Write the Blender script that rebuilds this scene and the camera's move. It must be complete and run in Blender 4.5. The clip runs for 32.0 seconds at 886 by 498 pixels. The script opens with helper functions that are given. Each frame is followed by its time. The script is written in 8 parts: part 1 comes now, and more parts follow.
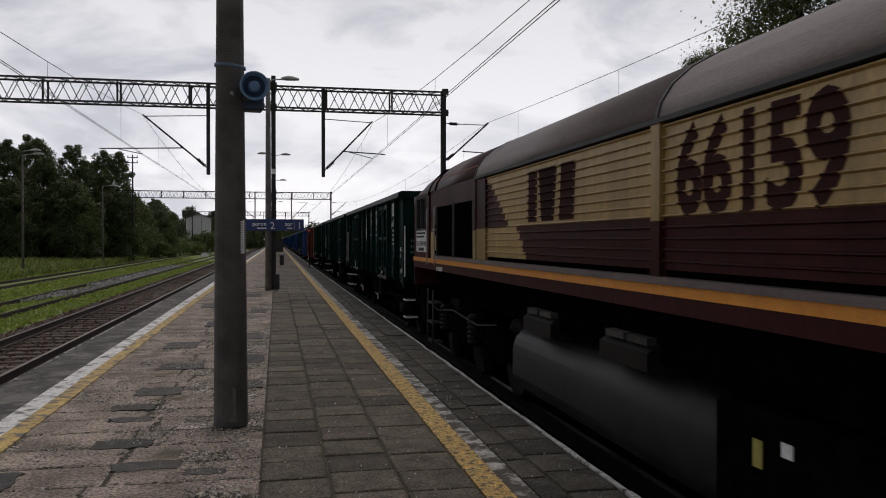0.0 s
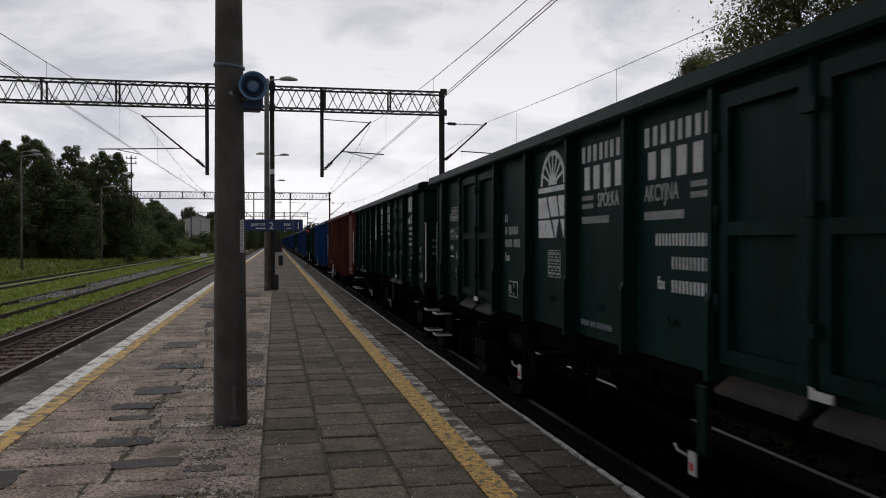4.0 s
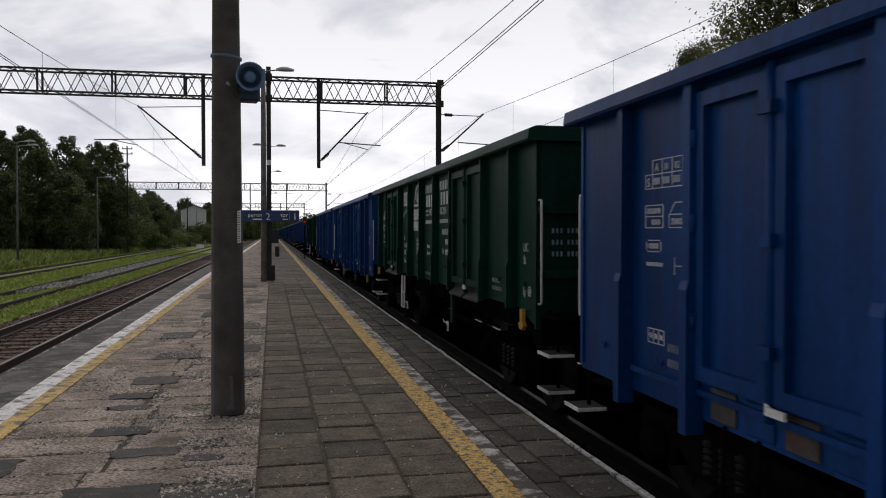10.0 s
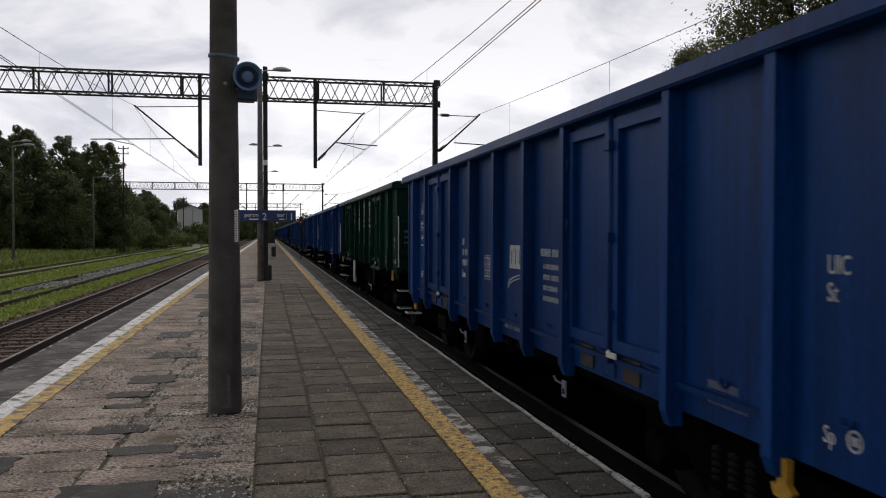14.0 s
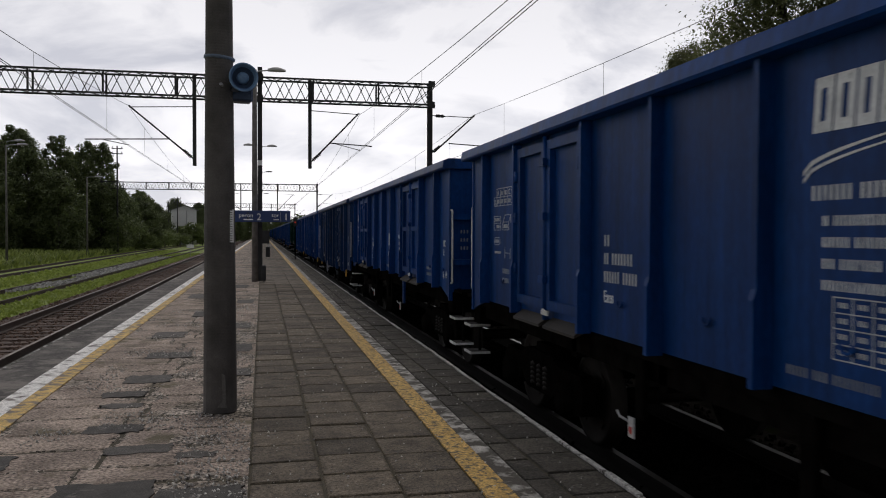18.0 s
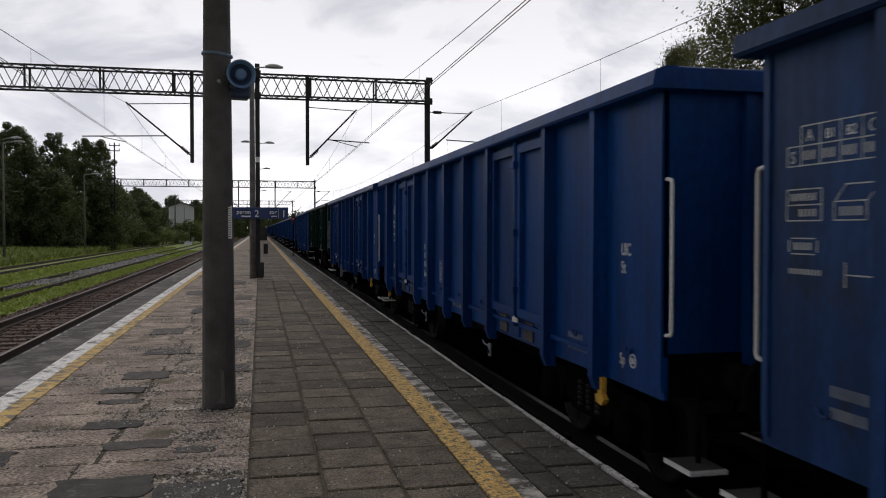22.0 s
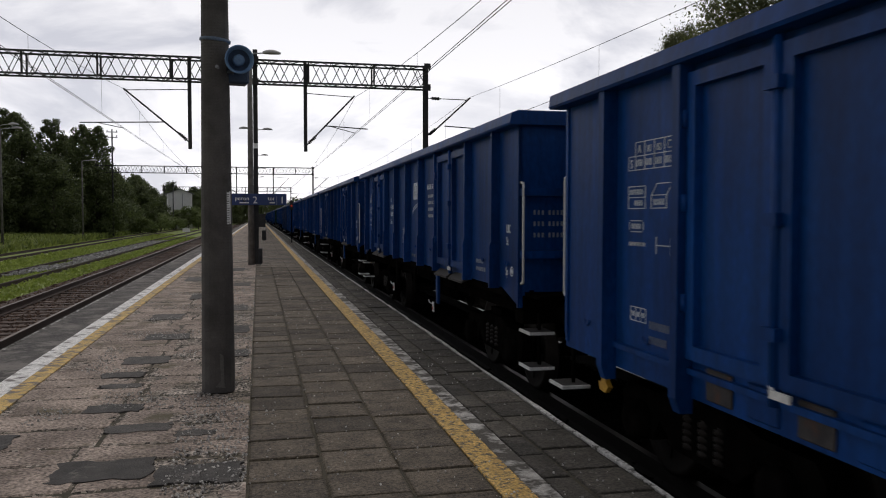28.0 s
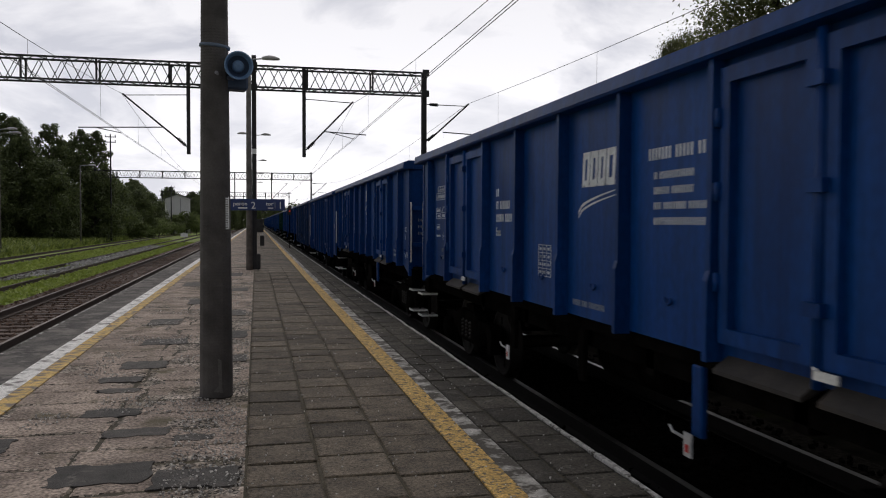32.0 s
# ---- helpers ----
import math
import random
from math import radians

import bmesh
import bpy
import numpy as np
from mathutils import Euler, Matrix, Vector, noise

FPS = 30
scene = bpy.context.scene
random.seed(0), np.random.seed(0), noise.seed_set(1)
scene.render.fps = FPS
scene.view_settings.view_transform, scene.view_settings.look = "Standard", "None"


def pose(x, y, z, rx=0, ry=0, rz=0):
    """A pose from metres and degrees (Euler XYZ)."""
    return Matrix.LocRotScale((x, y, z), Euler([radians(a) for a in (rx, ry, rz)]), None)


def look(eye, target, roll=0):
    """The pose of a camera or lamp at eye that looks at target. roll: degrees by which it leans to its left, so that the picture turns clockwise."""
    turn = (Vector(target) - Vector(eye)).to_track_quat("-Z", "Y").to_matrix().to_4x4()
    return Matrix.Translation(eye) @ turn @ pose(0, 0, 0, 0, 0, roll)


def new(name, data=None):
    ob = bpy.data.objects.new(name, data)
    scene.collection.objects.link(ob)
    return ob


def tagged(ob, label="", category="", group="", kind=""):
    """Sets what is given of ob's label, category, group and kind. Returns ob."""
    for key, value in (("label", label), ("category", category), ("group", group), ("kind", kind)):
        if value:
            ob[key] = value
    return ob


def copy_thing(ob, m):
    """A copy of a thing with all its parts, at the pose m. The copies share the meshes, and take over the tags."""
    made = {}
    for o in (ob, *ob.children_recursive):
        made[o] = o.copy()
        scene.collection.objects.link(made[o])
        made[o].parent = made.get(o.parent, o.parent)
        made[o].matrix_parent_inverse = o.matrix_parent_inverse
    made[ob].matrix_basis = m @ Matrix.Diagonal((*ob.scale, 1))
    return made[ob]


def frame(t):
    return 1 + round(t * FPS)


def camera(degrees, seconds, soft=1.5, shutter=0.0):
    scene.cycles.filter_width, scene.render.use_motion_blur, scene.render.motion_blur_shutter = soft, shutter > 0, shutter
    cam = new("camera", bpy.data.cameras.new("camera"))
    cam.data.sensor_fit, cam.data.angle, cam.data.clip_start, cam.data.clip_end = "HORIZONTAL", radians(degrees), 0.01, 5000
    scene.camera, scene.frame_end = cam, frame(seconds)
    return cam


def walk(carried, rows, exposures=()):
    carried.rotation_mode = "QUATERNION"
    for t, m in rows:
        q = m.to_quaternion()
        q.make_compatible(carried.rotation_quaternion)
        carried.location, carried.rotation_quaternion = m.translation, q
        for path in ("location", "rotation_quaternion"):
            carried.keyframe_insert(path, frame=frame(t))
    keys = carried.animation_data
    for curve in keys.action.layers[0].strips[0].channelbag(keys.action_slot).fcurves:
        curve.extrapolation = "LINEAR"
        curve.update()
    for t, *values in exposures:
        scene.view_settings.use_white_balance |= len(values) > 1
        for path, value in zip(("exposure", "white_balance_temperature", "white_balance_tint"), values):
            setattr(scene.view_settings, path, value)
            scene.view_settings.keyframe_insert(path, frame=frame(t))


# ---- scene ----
cam = camera(56.965, 32.0, soft=1.05, shutter=0.12)


def aim(x, y, z, yaw, pitch, roll):
    """Hand-held camera: yaw to the right of the track, pitch up, roll, in degrees."""
    return pose(x, y, z, 90 + pitch, 0, -yaw) @ pose(0, 0, 0, 0, 0, roll)


# seconds, x, y, z, yaw, pitch, roll
PATH = [
    (0, 0.036, 0.231, 1.736, 11.530, -0.568, 0.004),
    (0.5, 0.036, 0.225, 1.736, 11.536, -0.578, -0.005),
    (1, 0.036, 0.212, 1.733, 11.557, -0.578, -0.050),
    (1.5, 0.035, 0.209, 1.732, 11.570, -0.574, -0.047),
    (2, 0.035, 0.209, 1.731, 11.574, -0.569, -0.056),
    (2.5, 0.033, 0.209, 1.730, 11.588, -0.562, -0.043),
    (3, 0.032, 0.204, 1.729, 11.599, -0.561, -0.063),
    (3.5, 0.032, 0.190, 1.724, 11.605, -0.555, -0.102),
    (5.5, 0.034, 0.176, 1.718, 11.613, -0.553, -0.139),
    (6, 0.033, 0.186, 1.722, 11.619, -0.557, -0.123),
    (6.5, 0.030, 0.178, 1.721, 11.629, -0.556, -0.064),
    (7, 0.031, 0.174, 1.720, 11.635, -0.559, -0.063),
    (7.5, 0.029, 0.170, 1.718, 11.666, -0.611, -0.096),
    (8, 0.029, 0.163, 1.717, 11.703, -0.709, -0.097),
    (8.5, 0.025, 0.161, 1.720, 11.746, -0.834, -0.039),
    (9, 0.024, 0.161, 1.722, 11.782, -0.959, -0.001),
    (9.5, 0.023, 0.157, 1.723, 11.819, -1.077, 0.015),
    (10, 0.026, 0.153, 1.718, 11.848, -1.167, -0.034),
    (10.5, 0.027, 0.140, 1.711, 11.880, -1.206, -0.091),
    (11, 0.027, 0.137, 1.709, 11.922, -1.196, -0.043),
    (11.5, 0.023, 0.138, 1.709, 11.965, -1.186, -0.032),
    (12, 0.020, 0.143, 1.711, 12.016, -1.170, 0.015),
    (12.5, 0.021, 0.138, 1.710, 12.037, -1.154, 0.013),
    (13, 0.022, 0.131, 1.711, 12.055, -1.141, 0.033),
    (13.5, 0.021, 0.127, 1.710, 12.066, -1.133, 0.030),
    (14, 0.018, 0.115, 1.708, 12.099, -1.138, 0.041),
    (14.5, 0.020, 0.115, 1.704, 12.133, -1.133, 0.063),
    (16.5, 0.018, 0.101, 1.705, 12.317, -1.131, 0.001),
    (17, 0.018, 0.092, 1.705, 12.376, -1.107, 0.059),
    (17.5, 0.012, 0.078, 1.707, 12.436, -1.098, 0.084),
    (18, 0.007, 0.077, 1.709, 12.494, -1.094, 0.131),
    (18.5, 0.005, 0.083, 1.715, 12.531, -1.098, 0.181),
    (19, 0.003, 0.076, 1.717, 12.560, -1.099, 0.181),
    (19.5, 0.003, 0.073, 1.710, 12.578, -1.092, 0.140),
    (20, 0.003, 0.067, 1.707, 12.589, -1.093, 0.098),
    (20.5, 0.004, 0.054, 1.703, 12.598, -1.109, 0.033),
    (21, 0.002, 0.048, 1.703, 12.627, -1.158, 0.067),
    (21.5, 0.003, 0.042, 1.706, 12.642, -1.235, 0.107),
    (22, 0.003, 0.041, 1.702, 12.643, -1.333, 0.021),
    (22.5, 0.001, 0.035, 1.698, 12.657, -1.417, -0.006),
    (23, 0.002, 0.033, 1.700, 12.659, -1.512, -0.005),
    (23.5, 0.004, 0.021, 1.701, 12.657, -1.584, 0.031),
    (24, 0.002, 0.016, 1.702, 12.657, -1.672, 0.017),
    (24.5, 0.001, 0.019, 1.701, 12.665, -1.760, 0.047),
    (25, 0.003, 0.026, 1.703, 12.672, -1.853, 0.081),
    (25.5, 0.000, 0.013, 1.701, 12.697, -1.927, 0.108),
    (27.5, -0.000, 0.001, 1.690, 12.752, -2.221, -0.004),
    (28, -0.001, 0.000, 1.690, 12.754, -2.268, 0.003),
    (28.5, -0.004, 0.001, 1.690, 12.771, -2.265, 0.028),
    (29, -0.010, 0.002, 1.691, 12.807, -2.209, 0.087),
    (29.5, -0.011, -0.004, 1.692, 12.833, -2.145, 0.123),
    (30, -0.008, -0.025, 1.692, 12.841, -2.087, 0.140),
    (30.5, -0.007, -0.034, 1.693, 12.842, -2.041, 0.130),
    (31, -0.007, -0.024, 1.691, 12.849, -1.985, 0.128),
    (31.5, -0.008, -0.024, 1.690, 12.879, -1.918, 0.158),
    (32, -0.006, -0.029, 1.690, 12.894, -1.854, 0.182),
]
walk(cam, [(r[0], aim(*r[1:])) for r in PATH], [(0.0, -0.22), (3.5, -0.22), (6.0, -0.15), (10.0, -0.07), (14.0, -0.03), (17.0, -0.09), (21.0, -0.07), (28.0, -0.02), (32.0, -0.02)])

# ---------------------------------------------------------------- light
world = bpy.data.worlds.new("overcast_sky")
scene.world = world
world.use_nodes = True
wn = world.node_tree
wn.nodes.clear()


def wnode(kind, **inputs):
    n = wn.nodes.new(kind)
    for k, v in inputs.items():
        n.inputs[k.replace("_", " ")].default_value = v
    return n


w_out = wnode("ShaderNodeOutputWorld")
w_bg = wnode("ShaderNodeBackground", Strength=1.0)
w_co = wnode("ShaderNodeTexCoord")
w_sep = wnode("ShaderNodeSeparateXYZ")
wn.links.new(w_co.outputs["Generated"], w_sep.inputs[0])
# clouds: stretched towards the horizon
w_map = wnode("ShaderNodeMapping")
w_map.inputs["Scale"].default_value = (1.0, 1.0, 2.6)
wn.links.new(w_co.outputs["Generated"], w_map.inputs["Vector"])
w_n1 = wnode("ShaderNodeTexNoise", Scale=4.6, Detail=8.0, Roughness=0.56, Distortion=0.5)
wn.links.new(w_map.outputs[0], w_n1.inputs["Vector"])
w_ramp = wnode("ShaderNodeValToRGB")
w_ramp.color_ramp.elements[0].position = 0.38
w_ramp.color_ramp.elements[0].color = (0.63, 0.63, 0.695, 1)
w_ramp.color_ramp.elements[1].position = 0.58
w_ramp.color_ramp.elements[1].color = (0.99, 0.97, 1.0, 1)
wn.links.new(w_n1.outputs["Fac"], w_ramp.inputs[0])
# the cover is thinner towards the horizon and thick overhead
w_el = wnode("ShaderNodeMapRange")
w_el.inputs["From Min"].default_value = 0.02
w_el.inputs["From Max"].default_value = 0.75
w_el.inputs["To Min"].default_value = 1.25
w_el.inputs["To Max"].default_value = 0.42
wn.links.new(w_sep.outputs["Z"], w_el.inputs["Value"])
# and it is heavier behind the camera than ahead
w_az = wnode("ShaderNodeMapRange")
w_az.inputs["From Min"].default_value = -0.5
w_az.inputs["From Max"].default_value = 0.72
w_az.inputs["To Min"].default_value = 0.45
w_az.inputs["To Max"].default_value = 1.0
wn.links.new(w_sep.outputs["Y"], w_az.inputs["Value"])
w_cov = wnode("ShaderNodeMath")
w_cov.operation = "MULTIPLY"
wn.links.new(w_el.outputs[0], w_cov.inputs[0])
wn.links.new(w_az.outputs[0], w_cov.inputs[1])
w_mul = wnode("ShaderNodeMix")
w_mul.data_type, w_mul.blend_type = "RGBA", "MULTIPLY"
w_mul.inputs[0].default_value = 1.0
wn.links.new(w_ramp.outputs[0], w_mul.inputs[6])
wn.links.new(w_cov.outputs[0], w_mul.inputs[7])
w_sky = wnode("ShaderNodeTexSky")
w_sky.sky_type, w_sky.sun_disc = "NISHITA", False
w_sky.sun_elevation, w_sky.sun_rotation = radians(62), radians(25)
w_sc = wnode("ShaderNodeMix")
w_sc.data_type, w_sc.blend_type = "RGBA", "MULTIPLY"
w_sc.inputs[0].default_value = 1.0
w_sc.inputs[7].default_value = (0.1, 0.1, 0.1, 1)
wn.links.new(w_sky.outputs[0], w_sc.inputs[6])
w_mix = wnode("ShaderNodeMix")
w_mix.data_type = "RGBA"
w_mix.inputs[0].default_value = 0.93
wn.links.new(w_sc.outputs[2], w_mix.inputs[6])
wn.links.new(w_mul.outputs[2], w_mix.inputs[7])
wn.links.new(w_mix.outputs[2], w_bg.inputs["Color"])
wn.links.new(w_bg.outputs[0], w_out.inputs[0])

sun = new("sun", bpy.data.lights.new("sun", "SUN"))
sun.data.energy, sun.data.angle, sun.data.color = 0.9, radians(32), (1.0, 0.96, 0.92)
sun.matrix_basis = look((0, 0, 0), (-math.sin(radians(25)) * math.cos(radians(62)), -math.cos(radians(25)) * math.cos(radians(62)), -math.sin(radians(62))))

# ---------------------------------------------------------------- materials


def mat(name, c1, c2=None, rough=0.7, metal=0.0, scale=6.0, bump=0.25, fine=60.0, stain=None, stain_at=0.62,
        stain_scale=1.3, spec=0.5, spread=0.08, island=False, stretch=(1, 1, 1), depth=0.01, grain=0.2):
    """A surface with grain, broad variation and stains, all in metres."""
    m = bpy.data.materials.new(name)
    m.use_nodes = True
    nt = m.node_tree
    b = nt.nodes["Principled BSDF"]
    c2 = c2 or tuple(min(1, v * 1.35 + 0.004) for v in c1)
    co = nt.nodes.new("ShaderNodeTexCoord")
    mp = nt.nodes.new("ShaderNodeMapping")
    mp.inputs["Scale"].default_value = stretch
    nt.links.new(co.outputs["Object"], mp.inputs["Vector"])
    info = nt.nodes.new("ShaderNodeObjectInfo")
    geo = nt.nodes.new("ShaderNodeNewGeometry")
    rnd = geo.outputs["Random Per Island"] if island else info.outputs["Random"]
    add = nt.nodes.new("ShaderNodeVectorMath")
    add.operation = "ADD"
    sc = nt.nodes.new("ShaderNodeMath")
    sc.operation, sc.inputs[1].default_value = "MULTIPLY", 37.0
    nt.links.new(info.outputs["Random"], sc.inputs[0])
    nt.links.new(mp.outputs[0], add.inputs[0])
    nt.links.new(sc.outputs[0], add.inputs[1])
    n1 = nt.nodes.new("ShaderNodeTexNoise")
    n1.inputs["Scale"].default_value, n1.inputs["Detail"].default_value = scale, 6
    nt.links.new(add.outputs[0], n1.inputs["Vector"])
    r1 = nt.nodes.new("ShaderNodeValToRGB")
    r1.color_ramp.elements[0].position, r1.color_ramp.elements[1].position = 0.32, 0.68
    r1.color_ramp.elements[0].color, r1.color_ramp.elements[1].color = (*c1, 1), (*c2, 1)
    nt.links.new(n1.outputs["Fac"], r1.inputs[0])
    n2 = nt.nodes.new("ShaderNodeTexNoise")
    n2.inputs["Scale"].default_value, n2.inputs["Detail"].default_value = fine, 3
    nt.links.new(add.outputs[0], n2.inputs["Vector"])
    hs = nt.nodes.new("ShaderNodeHueSaturation")
    mr = nt.nodes.new("ShaderNodeMapRange")
    mr.inputs["To Min"].default_value, mr.inputs["To Max"].default_value = 1 - spread * 3, 1 + spread * 3
    nt.links.new(rnd, mr.inputs["Value"])
    mg = nt.nodes.new("ShaderNodeMapRange")
    mg.inputs["From Min"].default_value, mg.inputs["From Max"].default_value = 0.25, 0.75
    mg.inputs["To Min"].default_value, mg.inputs["To Max"].default_value = 1 - grain, 1 + grain
    nt.links.new(n2.outputs["Fac"], mg.inputs["Value"])
    mm = nt.nodes.new("ShaderNodeMath")
    mm.operation = "MULTIPLY"
    nt.links.new(mr.outputs[0], mm.inputs[0])
    nt.links.new(mg.outputs[0], mm.inputs[1])
    nt.links.new(mm.outputs[0], hs.inputs["Value"])
    nt.links.new(r1.outputs[0], hs.inputs["Color"])
    colour = hs.outputs[0]
    if stain:
        n3 = nt.nodes.new("ShaderNodeTexNoise")
        n3.inputs["Scale"].default_value, n3.inputs["Detail"].default_value = stain_scale, 9
        n3.inputs["Roughness"].default_value = 0.68
        nt.links.new(add.outputs[0], n3.inputs["Vector"])
        r3 = nt.nodes.new("ShaderNodeMapRange")
        r3.inputs["From Min"].default_value, r3.inputs["From Max"].default_value = stain_at - 0.04, stain_at + 0.06
        nt.links.new(n3.outputs["Fac"], r3.inputs["Value"])
        mx = nt.nodes.new("ShaderNodeMix")
        mx.data_type = "RGBA"
        mx.inputs[7].default_value = (*stain, 1)
        nt.links.new(r3.outputs[0], mx.inputs[0])
        nt.links.new(colour, mx.inputs[6])
        colour = mx.outputs[2]
    nt.links.new(colour, b.inputs["Base Color"])
    rr = nt.nodes.new("ShaderNodeMapRange")
    rr.inputs["To Min"].default_value, rr.inputs["To Max"].default_value = max(0.02, rough - 0.12), min(1, rough + 0.12)
    nt.links.new(n1.outputs["Fac"], rr.inputs["Value"])
    nt.links.new(rr.outputs[0], b.inputs["Roughness"])
    b.inputs["Metallic"].default_value = metal
    b.inputs["Specular IOR Level"].default_value = spec
    if bump:
        bp = nt.nodes.new("ShaderNodeBump")
        bp.inputs["Strength"].default_value, bp.inputs["Distance"].default_value = bump, depth
        nt.links.new(n2.outputs["Fac"], bp.inputs["Height"])
        nt.links.new(bp.outputs[0], b.inputs["Normal"])
    return m


def glow(name, colour, power):
    m = bpy.data.materials.new(name)
    m.use_nodes = True
    b = m.node_tree.nodes["Principled BSDF"]
    b.inputs["Base Color"].default_value = (*colour, 1)
    b.inputs["Emission Color"].default_value = (*colour, 1)
    b.inputs["Emission Strength"].default_value = power
    return m


def glass(name, tint=(0.02, 0.025, 0.03)):
    m = bpy.data.materials.new(name)
    m.use_nodes = True
    b = m.node_tree.nodes["Principled BSDF"]
    b.inputs["Base Color"].default_value = (*tint, 1)
    b.inputs["Roughness"].default_value = 0.06
    return m


def leafy(name, c1, c2, trans=0.35):
    m = bpy.data.materials.new(name)
    m.use_nodes = True
    nt = m.node_tree
    b = nt.nodes["Principled BSDF"]
    geo = nt.nodes.new("ShaderNodeNewGeometry")
    r = nt.nodes.new("ShaderNodeValToRGB")
    r.color_ramp.elements[0].color, r.color_ramp.elements[1].color = (*c1, 1), (*c2, 1)
    nt.links.new(geo.outputs["Random Per Island"], r.inputs[0])
    nt.links.new(r.outputs[0], b.inputs["Base Color"])
    b.inputs["Roughness"].default_value = 0.6
    tr = nt.nodes.new("ShaderNodeBsdfTranslucent")
    nt.links.new(r.outputs[0], tr.inputs["Color"])
    mx = nt.nodes.new("ShaderNodeMixShader")
    mx.inputs[0].default_value = trans
    nt.links.new(b.outputs[0], mx.inputs[1])
    nt.links.new(tr.outputs[0], mx.inputs[2])
    nt.links.new(mx.outputs[0], nt.nodes["Material Output"].inputs["Surface"])
    return m


M = {}


def slab_surface(name, c1, c2, dirt, patch_colour):
    """Old concrete slab: mottled face, ragged dirty rim with moss, crumbs; every slab a little different."""
    m = bpy.data.materials.new(name)
    m.use_nodes = True
    nt = m.node_tree
    L = nt.links.new
    b = nt.nodes["Principled BSDF"]
    co = nt.nodes.new("ShaderNodeTexCoord")
    info = nt.nodes.new("ShaderNodeObjectInfo")
    off = nt.nodes.new("ShaderNodeVectorMath")
    off.operation = "ADD"
    k = nt.nodes.new("ShaderNodeMath")
    k.operation, k.inputs[1].default_value = "MULTIPLY", 53.0
    L(info.outputs["Random"], k.inputs[0])
    L(co.outputs["Object"], off.inputs[0])
    L(k.outputs[0], off.inputs[1])

    def tex(scale, detail, rough):
        n = nt.nodes.new("ShaderNodeTexNoise")
        n.inputs["Scale"].default_value, n.inputs["Detail"].default_value, n.inputs["Roughness"].default_value = scale, detail, rough
        L(off.outputs[0], n.inputs["Vector"])
        return n.outputs["Fac"]

    def span(v, a0, a1, b0, b1):
        r = nt.nodes.new("ShaderNodeMapRange")
        for key, val in zip(("From Min", "From Max", "To Min", "To Max"), (a0, a1, b0, b1)):
            r.inputs[key].default_value = val
        L(v, r.inputs["Value"])
        return r.outputs[0]

    def op(kind, p, q):
        n = nt.nodes.new("ShaderNodeMath")
        n.operation = kind
        for i, v in enumerate((p, q)):
            if isinstance(v, float):
                n.inputs[i].default_value = v
            else:
                L(v, n.inputs[i])
        return n.outputs[0]

    def blend(fac, p, q):
        x = nt.nodes.new("ShaderNodeMix")
        x.data_type = "RGBA"
        L(fac, x.inputs[0])
        for i, v in ((6, p), (7, q)):
            if isinstance(v, tuple):
                x.inputs[i].default_value = (*v, 1)
            else:
                L(v, x.inputs[i])
        return x.outputs[2]
    broad = tex(4.0, 6, 0.6)
    col = blend(span(broad, 0.3, 0.7, 0.0, 1.0), c1, c2)
    col = blend(span(tex(7.0, 9, 0.7), 0.56, 0.68, 0.0, 0.8), col, patch_colour)
    # generated coordinates run from 0 to 1 over the slab: distance to the nearer rim
    sep = nt.nodes.new("ShaderNodeSeparateXYZ")
    L(co.outputs["Generated"], sep.inputs[0])
    rim = op("MINIMUM", op("MINIMUM", sep.outputs["X"], op("SUBTRACT", 1.0, sep.outputs["X"])), op("MINIMUM", sep.outputs["Y"], op("SUBTRACT", 1.0, sep.outputs["Y"])))
    ragged = op("ADD", rim, op("MULTIPLY", op("SUBTRACT", tex(16.0, 6, 0.7), 0.5), 0.17))
    col = blend(span(ragged, 0.012, 0.05, 0.7, 0.0), col, dirt)
    hs = nt.nodes.new("ShaderNodeHueSaturation")
    grain = tex(44.0, 5, 0.75)
    L(op("MULTIPLY", span(info.outputs["Random"], 0.0, 1.0, 0.66, 1.36), span(grain, 0.34, 0.66, 0.3, 1.7)), hs.inputs["Value"])
    L(col, hs.inputs["Color"])
    L(hs.outputs[0], b.inputs["Base Color"])
    b.inputs["Roughness"].default_value = 0.9
    bp = nt.nodes.new("ShaderNodeBump")
    bp.inputs["Strength"].default_value, bp.inputs["Distance"].default_value = 0.9, 0.02
    L(op("ADD", grain, op("MULTIPLY", span(ragged, 0.0, 0.06, 0.0, 1.0), 0.8)), bp.inputs["Height"])
    L(bp.outputs[0], b.inputs["Normal"])
    return m


M["slab"] = slab_surface("worn_concrete_slab", (0.068, 0.055, 0.04), (0.17, 0.137, 0.102), (0.085, 0.068, 0.042), (0.045, 0.041, 0.036))
M["dark_slab"] = slab_surface("dark_edge_slab", (0.046, 0.04, 0.031), (0.105, 0.092, 0.073), (0.03, 0.026, 0.018), (0.16, 0.145, 0.126))
M["slab_far"] = mat("worn_concrete_rows", (0.07, 0.057, 0.042), (0.175, 0.141, 0.105), 0.88, scale=3.5, bump=0.8, fine=58, grain=0.7,
                    stain=(0.036, 0.033, 0.03), stain_at=0.58, stain_scale=4, island=True, spread=0.13)
M["dark_far"] = mat("dark_edge_rows", (0.046, 0.04, 0.031), (0.105, 0.092, 0.073), 0.9, scale=3, bump=1.0, fine=75, grain=0.8, depth=0.018,
                    stain=(0.12, 0.108, 0.094), stain_at=0.6, stain_scale=4, spread=0.12, island=True)
